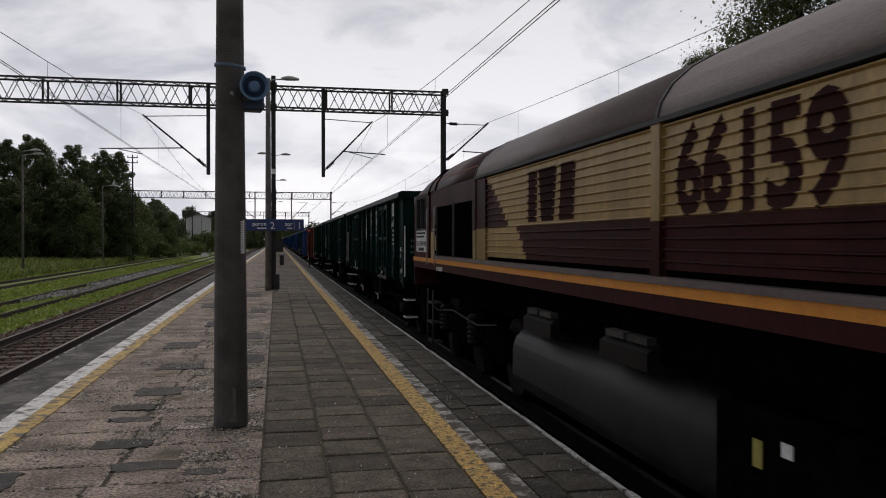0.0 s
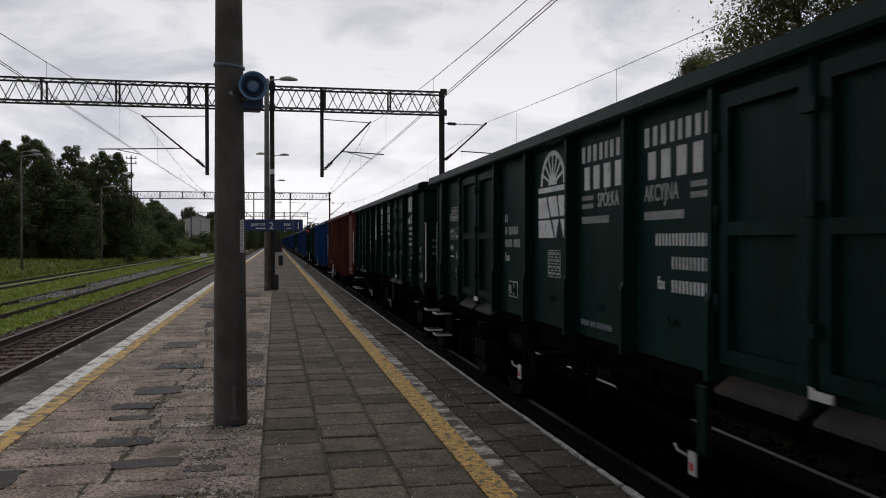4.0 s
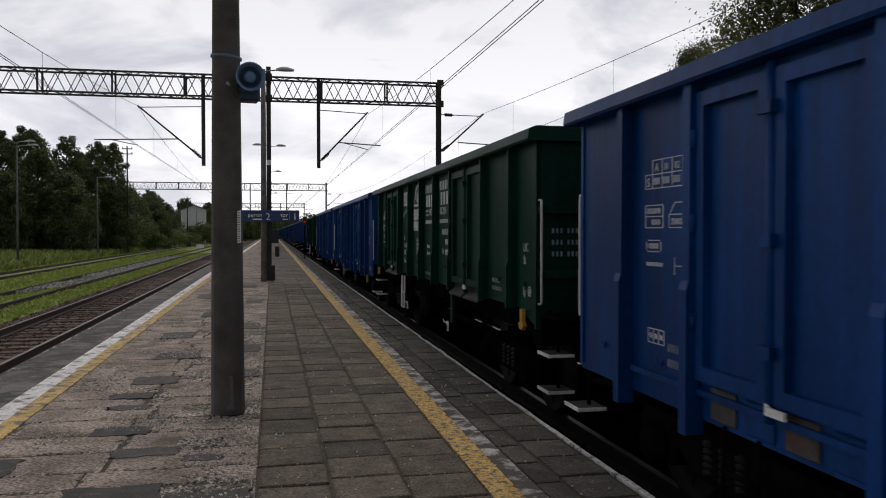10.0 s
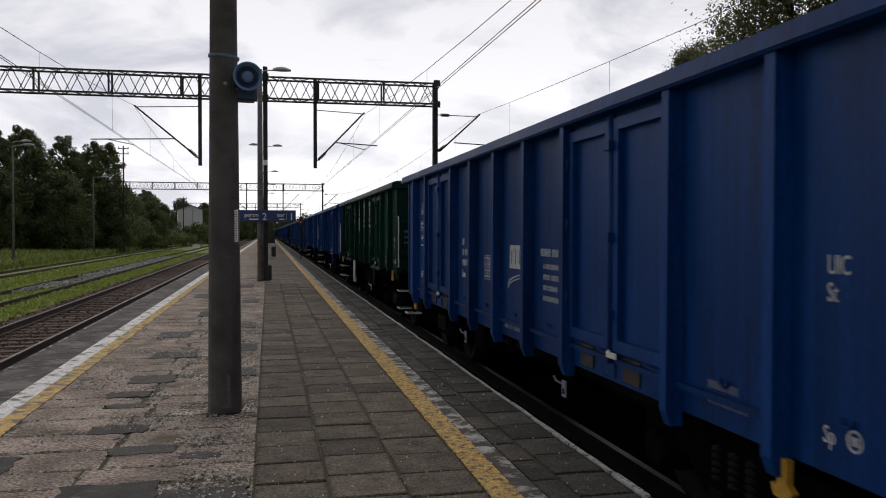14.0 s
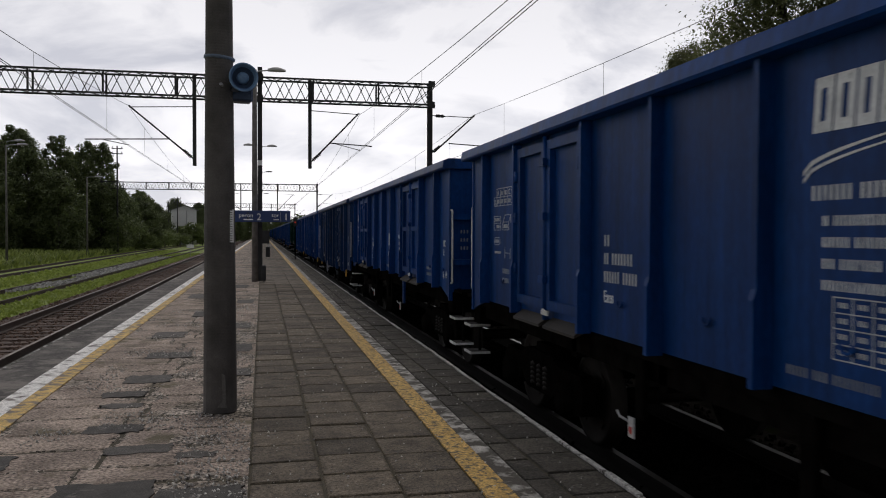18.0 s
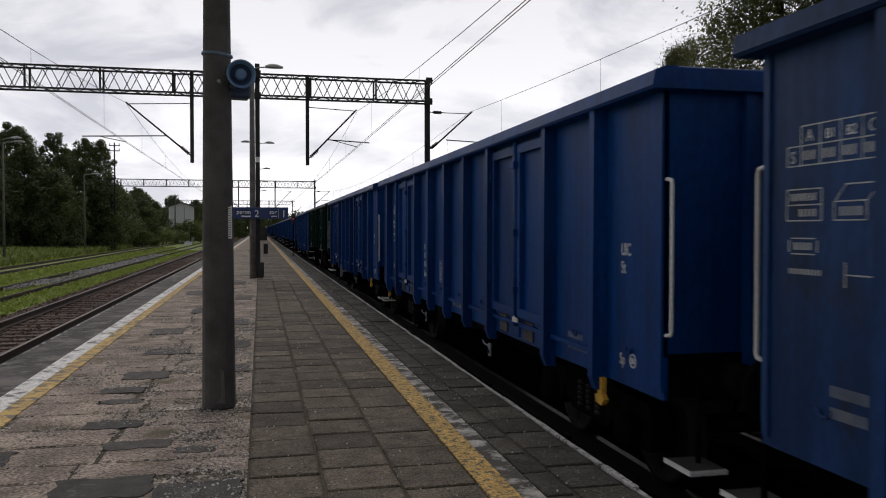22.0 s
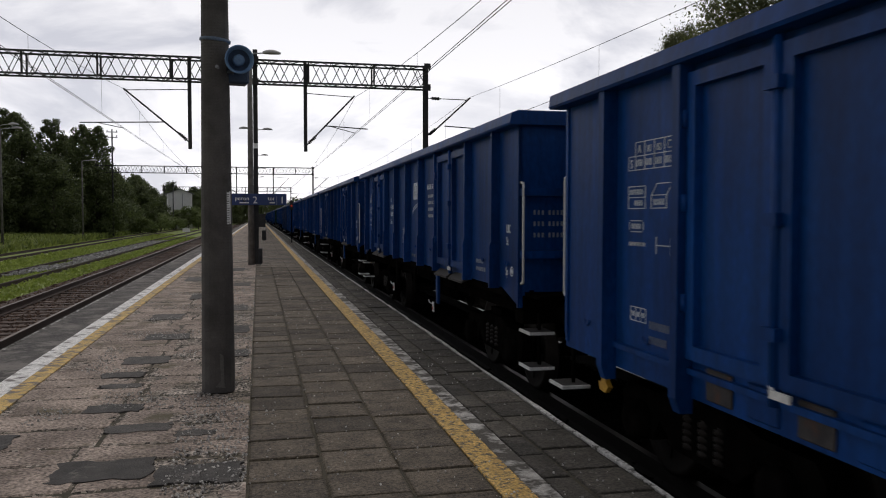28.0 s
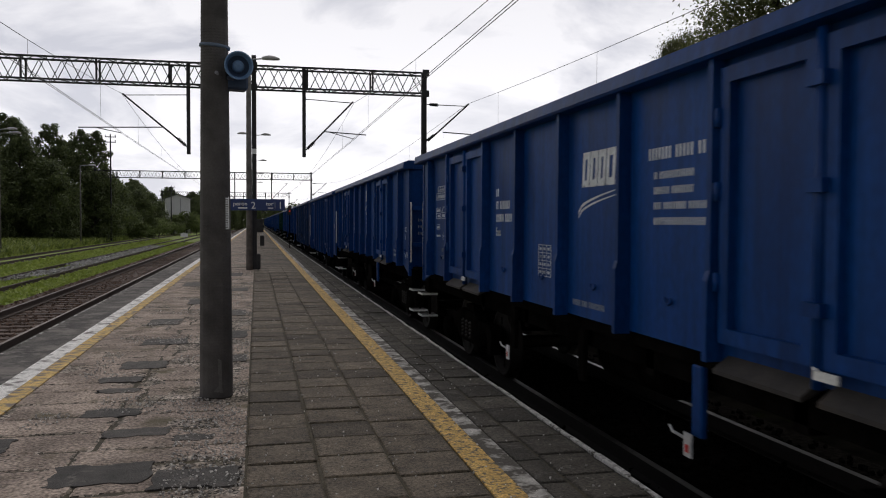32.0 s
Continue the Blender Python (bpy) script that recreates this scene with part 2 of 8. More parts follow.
M["dark_asphalt"] = mat("dark_cracked_asphalt", (0.055, 0.049, 0.045), (0.13, 0.118, 0.108), 0.9, scale=2.2, bump=1.0, fine=70, grain=0.6, depth=0.02,
                        stain=(0.21, 0.19, 0.17), stain_at=0.53, stain_scale=2.6)


M["asphalt"] = mat("worn_tan_asphalt", (0.19, 0.148, 0.12), (0.43, 0.345, 0.285), 0.92, scale=2.4, bump=1.0, fine=38, grain=0.85, depth=0.03,
                   stain=(0.15, 0.125, 0.08), stain_at=0.58, stain_scale=1.7)


def gravel():
    """Grey-brown crumbled stone: each grain its own tone."""
    m = bpy.data.materials.new("crumbled_gravel")
    m.use_nodes = True
    nt = m.node_tree
    L = nt.links.new
    b = nt.nodes["Principled BSDF"]
    co = nt.nodes.new("ShaderNodeTexCoord")
    vor = nt.nodes.new("ShaderNodeTexVoronoi")
    vor.inputs["Scale"].default_value = 42
    L(co.outputs["Object"], vor.inputs["Vector"])
    bw = nt.nodes.new("ShaderNodeRGBToBW")
    L(vor.outputs["Color"], bw.inputs[0])
    ramp = nt.nodes.new("ShaderNodeValToRGB")
    ramp.color_ramp.elements[0].position, ramp.color_ramp.elements[1].position = 0.2, 0.85
    ramp.color_ramp.elements[0].color, ramp.color_ramp.elements[1].color = (0.03, 0.026, 0.022, 1), (0.56, 0.5, 0.45, 1)
    L(bw.outputs[0], ramp.inputs[0])
    n = nt.nodes.new("ShaderNodeTexNoise")
    n.inputs["Scale"].default_value, n.inputs["Detail"].default_value = 3.0, 7
    L(co.outputs["Object"], n.inputs["Vector"])
    r2 = nt.nodes.new("ShaderNodeValToRGB")
    r2.color_ramp.elements[0].position, r2.color_ramp.elements[1].position = 0.35, 0.65
    r2.color_ramp.elements[0].color, r2.color_ramp.elements[1].color = (0.5, 0.47, 0.4, 1), (1.25, 1.2, 1.15, 1)
    L(n.outputs["Fac"], r2.inputs[0])
    x = nt.nodes.new("ShaderNodeMix")
    x.data_type, x.blend_type = "RGBA", "MULTIPLY"
    x.inputs[0].default_value = 1.0
    L(ramp.outputs[0], x.inputs[6])
    L(r2.outputs[0], x.inputs[7])
    L(x.outputs[2], b.inputs["Base Color"])
    b.inputs["Roughness"].default_value = 0.95
    bp = nt.nodes.new("ShaderNodeBump")
    bp.inputs["Strength"].default_value, bp.inputs["Distance"].default_value = 1.0, 0.025
    L(bw.outputs[0], bp.inputs["Height"])
    L(bp.outputs[0], b.inputs["Normal"])
    return m


M["gravel"] = gravel()
M["patch"] = mat("tar_patch", (0.05, 0.045, 0.04), (0.11, 0.1, 0.09), 0.85, scale=7, bump=0.7, fine=95, depth=0.015, grain=0.5,
                 stain=(0.17, 0.15, 0.135), stain_at=0.6, stain_scale=8)
M["grit"] = mat("loose_grit", (0.3, 0.28, 0.26), (0.6, 0.57, 0.53), 0.9, scale=9, bump=0.3, island=True, spread=0.15)
M["joint"] = mat("joint_soil", (0.04, 0.033, 0.02), (0.09, 0.075, 0.045), 0.95, scale=10, bump=0.5)
M["yellow"] = mat("worn_yellow_paint", (0.44, 0.27, 0.07), (0.66, 0.43, 0.13), 0.75, scale=9, bump=0.8, fine=50, grain=0.6, depth=0.02,
                  stain=(0.1, 0.083, 0.06), stain_at=0.53, stain_scale=18)
M["yellow_faint"] = mat("half_worn_yellow_paint", (0.5, 0.33, 0.1), (0.7, 0.48, 0.17), 0.75, scale=9, bump=0.8, fine=80, grain=0.45, depth=0.02,
                        stain=(0.2, 0.165, 0.135), stain_at=0.52, stain_scale=8)
M["white"] = mat("worn_white_paint", (0.62, 0.6, 0.57), (0.82, 0.8, 0.77), 0.75, scale=9, bump=0.8, fine=80, grain=0.4, depth=0.02,
                 stain=(0.19, 0.165, 0.145), stain_at=0.55, stain_scale=5)
M["white_edge"] = mat("chipped_whitewash", (0.5, 0.48, 0.45), (0.72, 0.7, 0.67), 0.8, scale=9, bump=0.8, fine=60, grain=0.4,
                      stain=(0.1, 0.09, 0.075), stain_at=0.55, stain_scale=14)
M["white_faint"] = mat("nearly_worn_white_paint", (0.36, 0.34, 0.31), (0.6, 0.57, 0.53), 0.75, scale=9, bump=0.8, fine=80, grain=0.5, depth=0.02,
                       stain=(0.075, 0.065, 0.052), stain_at=0.475, stain_scale=5)
M["concrete"] = mat("dark_pole_concrete", (0.05, 0.046, 0.043), (0.1, 0.093, 0.087), 0.9, scale=4, bump=0.5, fine=90,
                    stain=(0.12, 0.115, 0.11), stain_at=0.72, stain_scale=6)
M["wall"] = mat("platform_edge_concrete", (0.1, 0.095, 0.09), (0.17, 0.16, 0.15), 0.9, scale=2, bump=0.6)
M["lamp_pole"] = mat("grey_lamp_pole", (0.1, 0.092, 0.085), (0.18, 0.17, 0.16), 0.85, scale=5, bump=0.4)
M["ballast"] = mat("brown_ballast", (0.06, 0.034, 0.023), (0.145, 0.092, 0.066), 0.95, scale=14, bump=1.0, fine=40, depth=0.03)
# rail for the train's and far tracks, with the under-train shade in its colour
M["rail_shaded"] = mat("shade_dark_rail", (0.006, 0.005, 0.0045), (0.014, 0.012, 0.011), 0.7, 0.1, scale=6, bump=0.1, spec=0.2)
M["rail_dull"] = mat("dull_rail_head", (0.1, 0.07, 0.055), (0.18, 0.14, 0.115), 0.5, 0.5, scale=6, bump=0.1)
M["stone"] = mat("ballast_stone", (0.055, 0.032, 0.022), (0.14, 0.088, 0.062), 0.9, scale=9, bump=0.4, island=True, spread=0.16)
M["pale_stone"] = mat("pale_ballast_stone", (0.18, 0.175, 0.168), (0.4, 0.39, 0.375), 0.9, scale=9, bump=0.4, island=True, spread=0.16)
M["rail"] = mat("rusty_rail", (0.022, 0.012, 0.008), (0.05, 0.029, 0.02), 0.75, scale=12, bump=0.4)
M["rail_worn"] = mat("worn_rail_head", (0.035, 0.032, 0.03), (0.06, 0.056, 0.052), 0.4, 0.8, scale=5, bump=0.05)
M["sleeper"] = mat("weathered_sleeper", (0.055, 0.036, 0.028), (0.14, 0.1, 0.08), 0.9, scale=5, bump=0.6, spread=0.14)
M["soil"] = mat("meadow_ground", (0.12, 0.165, 0.03), (0.24, 0.29, 0.07), 0.95, scale=0.7, bump=0.8, fine=9,
                stain=(0.13, 0.1, 0.065), stain_at=0.6, stain_scale=0.35, depth=0.06)
M["grass"] = leafy("grass_blades", (0.17, 0.225, 0.035), (0.36, 0.43, 0.1))
M["weeds"] = leafy("tall_weeds", (0.1, 0.14, 0.028), (0.29, 0.34, 0.085))
M["leaf"] = leafy("dark_leaves", (0.045, 0.066, 0.02), (0.125, 0.155, 0.05), 0.45)
M["bush_leaf"] = leafy("bush_leaves", (0.07, 0.1, 0.026), (0.18, 0.22, 0.07), 0.45)
M["leaf_light"] = leafy("birch_leaves", (0.06, 0.075, 0.022), (0.16, 0.175, 0.062), 0.5)
M["bark"] = mat("bark", (0.03, 0.024, 0.02), (0.09, 0.075, 0.06), 0.95, scale=7, bump=0.8, stretch=(1, 1, 0.2))
M["steel"] = mat("dark_mast_steel", (0.02, 0.02, 0.021), (0.05, 0.05, 0.052), 0.7, 0.2, scale=4, bump=0.2)
M["wire"] = mat("copper_wire", (0.05, 0.05, 0.05), (0.09, 0.085, 0.08), 0.6, 0.3, bump=0)
M["galv"] = mat("galvanised_steel", (0.3, 0.3, 0.31), (0.42, 0.42, 0.43), 0.5, 0.6, scale=6, bump=0.1)
M["lamp_grey"] = mat("lamp_housing", (0.35, 0.34, 0.33), (0.45, 0.44, 0.43), 0.5, scale=5, bump=0.05)
M["speaker"] = mat("blue_speaker_paint", (0.09, 0.17, 0.3), (0.15, 0.25, 0.4), 0.45, scale=7, bump=0.1)
M["speaker_dark"] = mat("dark_speaker_cone", (0.02, 0.038, 0.075), (0.035, 0.06, 0.11), 0.5, bump=0.1)
M["strap"] = mat("blue_strap", (0.1, 0.14, 0.2), (0.16, 0.21, 0.29), 0.6, bump=0.1)
M["sign"] = mat("sign_blue", (0.012, 0.03, 0.12), (0.017, 0.04, 0.15), 0.4, scale=2, bump=0)
M["letter"] = mat("sign_white", (0.82, 0.82, 0.82), (0.9, 0.9, 0.9), 0.5, bump=0)
M["shed"] = mat("pale_render", (0.82, 0.82, 0.81), (0.9, 0.9, 0.88), 0.85, scale=1, bump=0.2)
M["roof"] = mat("grey_roof", (0.08, 0.08, 0.08), (0.13, 0.13, 0.13), 0.8, bump=0.2)
M["red_lamp"] = glow("red_signal_light", (0.7, 0.04, 0.02), 0.25)
M["mark"] = mat("white_stencil", (0.5, 0.52, 0.53), (0.68, 0.7, 0.71), 0.65, scale=7, bump=0.1, stain=(0.2, 0.22, 0.25), stain_at=0.62, stain_scale=9)
M["grab"] = mat("white_handrail_paint", (0.6, 0.6, 0.58), (0.72, 0.72, 0.7), 0.5, bump=0.1)
M["hook"] = mat("yellow_hook_paint", (0.45, 0.24, 0.02), (0.6, 0.34, 0.04), 0.55, scale=14, bump=0.2)
# near black without gloss: the shade beneath the train is put into this colour
M["under"] = mat("shade_black_steel", (0.0025, 0.0023, 0.0021), (0.007, 0.0064, 0.0058), 0.95, 0.0, scale=6, bump=0.4, spec=0.0)
# ballast of the train's and far tracks, blackened in colour to stand for shade
M["shaded_ballast"] = mat("shade_black_ballast", (0.003, 0.0027, 0.0025), (0.011, 0.01, 0.009), 0.95, scale=14, bump=1.0, fine=40, depth=0.03, spec=0.0)
M["wheel"] = mat("wheel_steel", (0.008, 0.0065, 0.0055), (0.02, 0.017, 0.015), 0.7, 0.3, scale=6, bump=0.2, spec=0.15)
M["tank"] = mat("dusty_tank_steel", (0.011, 0.0105, 0.01), (0.026, 0.025, 0.024), 0.55, 0.0, scale=3, bump=0.15, spec=0.3)
M["sill"] = mat("rusty_door_sill", (0.016, 0.014, 0.0125), (0.038, 0.033, 0.029), 0.8, scale=6, bump=0.3, stain=(0.05, 0.035, 0.025))
M["coal"] = mat("coal_load", (0.008, 0.008, 0.008), (0.02, 0.02, 0.02), 0.85, scale=8, bump=1.0, spec=0.15)


def paint(name, c1, c2, stain, at=0.66, rough=0.45, streak=0.28, spec=0.17):
    """Sheet-metal paint: faded patches, grime, and fine streaks that rain has drawn down the sheets."""
    m = mat(name, c1, c2, rough, scale=1.3, bump=0.12, fine=25, stain=stain, stain_at=at, stain_scale=1.1, spread=0.06, spec=spec, stretch=(1, 1, 0.55))
    nt = m.node_tree
    b = nt.nodes["Principled BSDF"]
    old = b.inputs["Base Color"].links[0].from_socket
    co = nt.nodes.new("ShaderNodeTexCoord")
    mp = nt.nodes.new("ShaderNodeMapping")
    mp.inputs["Scale"].default_value = (9, 9, 0.55)
    nt.links.new(co.outputs["Object"], mp.inputs["Vector"])
    n = nt.nodes.new("ShaderNodeTexNoise")
    n.inputs["Scale"].default_value, n.inputs["Detail"].default_value = 1.0, 7
    nt.links.new(mp.outputs[0], n.inputs["Vector"])
    r = nt.nodes.new("ShaderNodeMapRange")
    r.inputs["From Min"].default_value, r.inputs["From Max"].default_value = 0.3, 0.7
    r.inputs["To Min"].default_value, r.inputs["To Max"].default_value = 1 - streak, 1 + streak
    nt.links.new(n.outputs["Fac"], r.inputs["Value"])
    hs = nt.nodes.new("ShaderNodeHueSaturation")
    nt.links.new(r.outputs[0], hs.inputs["Value"])
    nt.links.new(old, hs.inputs["Color"])
    nt.links.new(hs.outputs[0], b.inputs["Base Color"])
    return m


M["blue"] = paint("blue_wagon_paint", (0.0012, 0.03, 0.138), (0.0028, 0.045, 0.188), (0.003, 0.022, 0.09))
M["navy"] = paint("faded_navy_wagon_paint", (0.006, 0.026, 0.088), (0.011, 0.041, 0.13), (0.02, 0.019, 0.02), 0.6)
M["green"] = paint("dark_green_wagon_paint", (0.0022, 0.0165, 0.0135), (0.0038, 0.0245, 0.02), (0.0025, 0.012, 0.01), spec=0.07)
M["green2"] = paint("bottle_green_wagon_paint", (0.0024, 0.025, 0.0165), (0.0042, 0.037, 0.0245), (0.003, 0.017, 0.011), spec=0.08)
M["rust"] = paint("rust_red_wagon_paint", (0.078, 0.02, 0.01), (0.13, 0.036, 0.018), (0.036, 0.014, 0.01), 0.58, 0.6)
M["maroon"] = paint("maroon_loco_paint", (0.033, 0.0078, 0.0085), (0.046, 0.0118, 0.0122), (0.022, 0.0075, 0.008), 0.62, 0.45, 0.15, 0.07)
M["gold"] = paint("gold_loco_paint", (0.28, 0.18, 0.06), (0.37, 0.25, 0.09), (0.17, 0.11, 0.045), 0.66, 0.4, 0.2, 0.45)
M["orange"] = mat("orange_lining", (0.6, 0.22, 0.02), (0.7, 0.28, 0.03), 0.5, bump=0.1, stain=(0.2, 0.09, 0.03), stain_at=0.68)
M["roof_grime"] = mat("sooty_loco_roof", (0.135, 0.1, 0.096), (0.215, 0.17, 0.162), 0.65, scale=1.5, bump=0.2, stain=(0.03, 0.028, 0.028), stretch=(1, 0.3, 1))
M["number"] = mat("dark_maroon_numerals", (0.028, 0.0095, 0.01), (0.042, 0.015, 0.015), 0.85, spec=0.15, bump=0.1)
M["roof_maroon"] = mat("dull_maroon_roof", (0.05, 0.024, 0.024), (0.085, 0.043, 0.04), 0.6, scale=1.5, bump=0.15, stain=(0.03, 0.018, 0.018), stretch=(1, 0.3, 1), spec=0.3)
# ground beyond the train, its colour made black in place of shade
M["cinder"] = mat("shade_black_ground", (0.002, 0.002, 0.0018), (0.007, 0.0065, 0.0055), 0.95, scale=3, bump=0.8, fine=30, spec=0.0, stain=(0.005, 0.0065, 0.0025), stain_at=0.62)
M["grimy"] = mat("grimy_pipe_steel", (0.035, 0.033, 0.031), (0.07, 0.066, 0.062), 0.75, 0.2, scale=6, bump=0.2, spec=0.2)
M["mark_faint"] = mat("faded_white_stencil", (0.15, 0.17, 0.21), (0.26, 0.28, 0.32), 0.7, scale=7, bump=0.1)
M["dull_line"] = mat("dull_red_lining", (0.26, 0.085, 0.05), (0.34, 0.12, 0.07), 0.6, bump=0.1)
M["black"] = mat("black_mesh_panel", (0.0015, 0.0015, 0.0015), (0.003, 0.003, 0.003), 0.9, bump=0.3, spec=0.0)
M["glass"] = glass("dark_window_glass")
M["plate"] = mat("white_data_panel", (0.5, 0.5, 0.5), (0.62, 0.62, 0.62), 0.6, bump=0.05)
M["ink"] = mat("black_ink", (0.015, 0.015, 0.015), (0.02, 0.02, 0.02), 0.6, bump=0)
M["sticker_yellow"] = mat("yellow_sticker", (0.3, 0.27, 0.05), (0.36, 0.32, 0.07), 0.5, bump=0)
M["red"] = mat("red_reflector", (0.4, 0.02, 0.015), (0.5, 0.03, 0.02), 0.35, bump=0)
M["graf_black"] = mat("graffiti_black", (0.012, 0.012, 0.014), (0.03, 0.03, 0.032), 0.6, bump=0.1)
M["graf_silver"] = mat("graffiti_cream", (0.36, 0.32, 0.25), (0.48, 0.43, 0.35), 0.5, bump=0.1)
M["graf_halo"] = mat("graffiti_yellow", (0.1, 0.075, 0.02), (0.16, 0.12, 0.035), 0.6, bump=0.1)
M["graf_brown"] = mat("graffiti_brown", (0.1, 0.05, 0.025), (0.14, 0.07, 0.035), 0.6, bump=0.1)
M["threshold"] = mat("worn_threshold_steel", (0.02, 0.019, 0.021), (0.07, 0.062, 0.06), 0.75, scale=7, bump=0.3, stain=(0.07, 0.03, 0.018), stain_at=0.58, stain_scale=6)
M["graf_blue"] = mat("graffiti_blue", (0.03, 0.07, 0.16), (0.04, 0.09, 0.2), 0.6, bump=0.1)

# ---------------------------------------------------------------- mesh tools


def part(name, bm, material, parent=None, label=""):
    """Links a bmesh as one mesh object under a thing or a part."""
    me = bpy.data.meshes.new(name)
    bm.to_mesh(me)
    bm.free()
    for m in (material if isinstance(material, (list, tuple)) else [material]):
        me.materials.append(m)
    ob = new(name, me)
    if parent:
        ob.parent = parent
    return tagged(ob, label)


def share(name, ob, parent, m):
    """Another object on the same mesh."""
    o = new(name, ob.data)
    o.parent = parent
    o.matrix_basis = m
    return o


def box(bm, x0, x1, y0, y1, z0, z1, bev=0.0, mi=0):
    vs = [bm.verts.new((x, y, z)) for x in (x0, x1) for y in (y0, y1) for z in (z0, z1)]
    fs = [bm.faces.new([vs[i] for i in f]) for f in
          ((0, 1, 3, 2), (4, 6, 7, 5), (0, 4, 5, 1), (2, 3, 7, 6), (0, 2, 6, 4), (1, 5, 7, 3))]
    for f in fs:
        f.material_index = mi
    if bev:
        es = {e for f in fs for e in f.edges}
        r = bmesh.ops.bevel(bm, geom=list(es), offset=bev, segments=1, affect="EDGES", profile=0.5)
        for f in r["faces"]:
            f.material_index = mi
    return bm


def B(*a, bev=0.0):
    return box(bmesh.new(), *a, bev=bev)


def prism(bm, pts, axis, a, b, mi=0):
    """A flat outline drawn out along an axis. pts in the two other axes, in the order x, y, z."""
    def at(p, d):
        return {"x": (d, p[0], p[1]), "y": (p[0], d, p[1]), "z": (p[0], p[1], d)}[axis]
    lo = [bm.verts.new(at(p, a)) for p in pts]
    hi = [bm.verts.new(at(p, b)) for p in pts]
    n = len(pts)
    fs = [bm.faces.new(lo), bm.faces.new(hi[::-1])]
    for i in range(n):
        fs.append(bm.faces.new((lo[i], hi[i], hi[(i + 1) % n], lo[(i + 1) % n])))
    for f in fs:
        f.material_index = mi
    bmesh.ops.recalc_face_normals(bm, faces=fs)
    return bm


def tube(bm, pts, r, seg=8, r_end=None, mi=0):
    """A round bar along a line of points, tapering to r_end."""
    pts = [Vector(p) for p in pts]
    n = len(pts)
    rings, u = [], None
    for i, p in enumerate(pts):
        d = (pts[min(i + 1, n - 1)] - pts[max(i - 1, 0)]).normalized()
        u = (d.orthogonal() if abs(d.z) > 0.95 else d.cross(Vector((0, 0, 1)))).normalized() if u is None else (u - d * u.dot(d)).normalized()
        v = d.cross(u)
        rr = r if r_end is None else r + (r_end - r) * i / (n - 1)
        rings.append([bm.verts.new(p + rr * (u * math.cos(2 * math.pi * k / seg) + v * math.sin(2 * math.pi * k / seg))) for k in range(seg)])
    for a, b in zip(rings, rings[1:]):
        for k in range(seg):
            f = bm.faces.new((a[k], a[(k + 1) % seg], b[(k + 1) % seg], b[k]))
            f.smooth, f.material_index = True, mi
    for ring in (rings[0][::-1], rings[-1]):
        bm.faces.new(ring).material_index = mi
    return bm


def Tb(pts, r, seg=8, r_end=None):
    return tube(bmesh.new(), pts, r, seg, r_end)


def lathe(bm, profile, seg, m=None, mi=0, front=True):
    """Turns (radius, height) pairs round the z axis, then places them by m."""
    m = m or Matrix()
    rings = [[bm.verts.new(m @ Vector((r * math.cos(2 * math.pi * k / seg), r * math.sin(2 * math.pi * k / seg), h))) for k in range(seg)] for r, h in profile]
    for a, b in zip(rings, rings[1:]):
        for k in range(seg):
            f = bm.faces.new((a[k], a[(k + 1) % seg], b[(k + 1) % seg], b[k]))
            f.smooth, f.material_index = True, mi
    for ring in ((rings[0][::-1], rings[-1]) if front else (rings[-1],)):
        bm.faces.new(ring).material_index = mi
    return bm


TEXTS = {}


def lettering(name, body, size, material, parent, m, squeeze=1.0, align="LEFT", label="", bold=0.0):
    """Real letters as a thin mesh, in the plane z = 0 of m."""
    key = (body, size, squeeze, align, material.name, bold)
    if key not in TEXTS:
        cu = bpy.data.curves.new("t", "FONT")
        cu.body, cu.size, cu.extrude, cu.align_x = body, size, 0.002, align
        cu.resolution_u, cu.offset = 3, bold
        o = bpy.data.objects.new("t", cu)
        scene.collection.objects.link(o)
        bpy.context.view_layer.update()
        me = bpy.data.meshes.new_from_object(o.evaluated_get(bpy.context.evaluated_depsgraph_get()))
        bpy.data.objects.remove(o)
        me.transform(Matrix.Diagonal((squeeze, 1, 1, 1)))
        me.name = name
        me.materials.clear()
        me.materials.append(material)
        TEXTS[key] = me
    ob = new(name, TEXTS[key])
    ob.parent, ob.matrix_basis = parent, m
    return tagged(ob, label)


def empty(name, label, category, group="", kind=""):
    return tagged(new(name), label, category, group, kind)

# ---------------------------------------------------------------- plan
RAIL_Z = -0.37          # rail head below the platform
TRAIN_X = 4.05          # centre line of the train's track
EDGE_R, EDGE_L = 2.44, -3.2
TRACKS = {"train": TRAIN_X, "far": 8.1, "left": -4.95, "siding": -8.85, "old": -13.8}

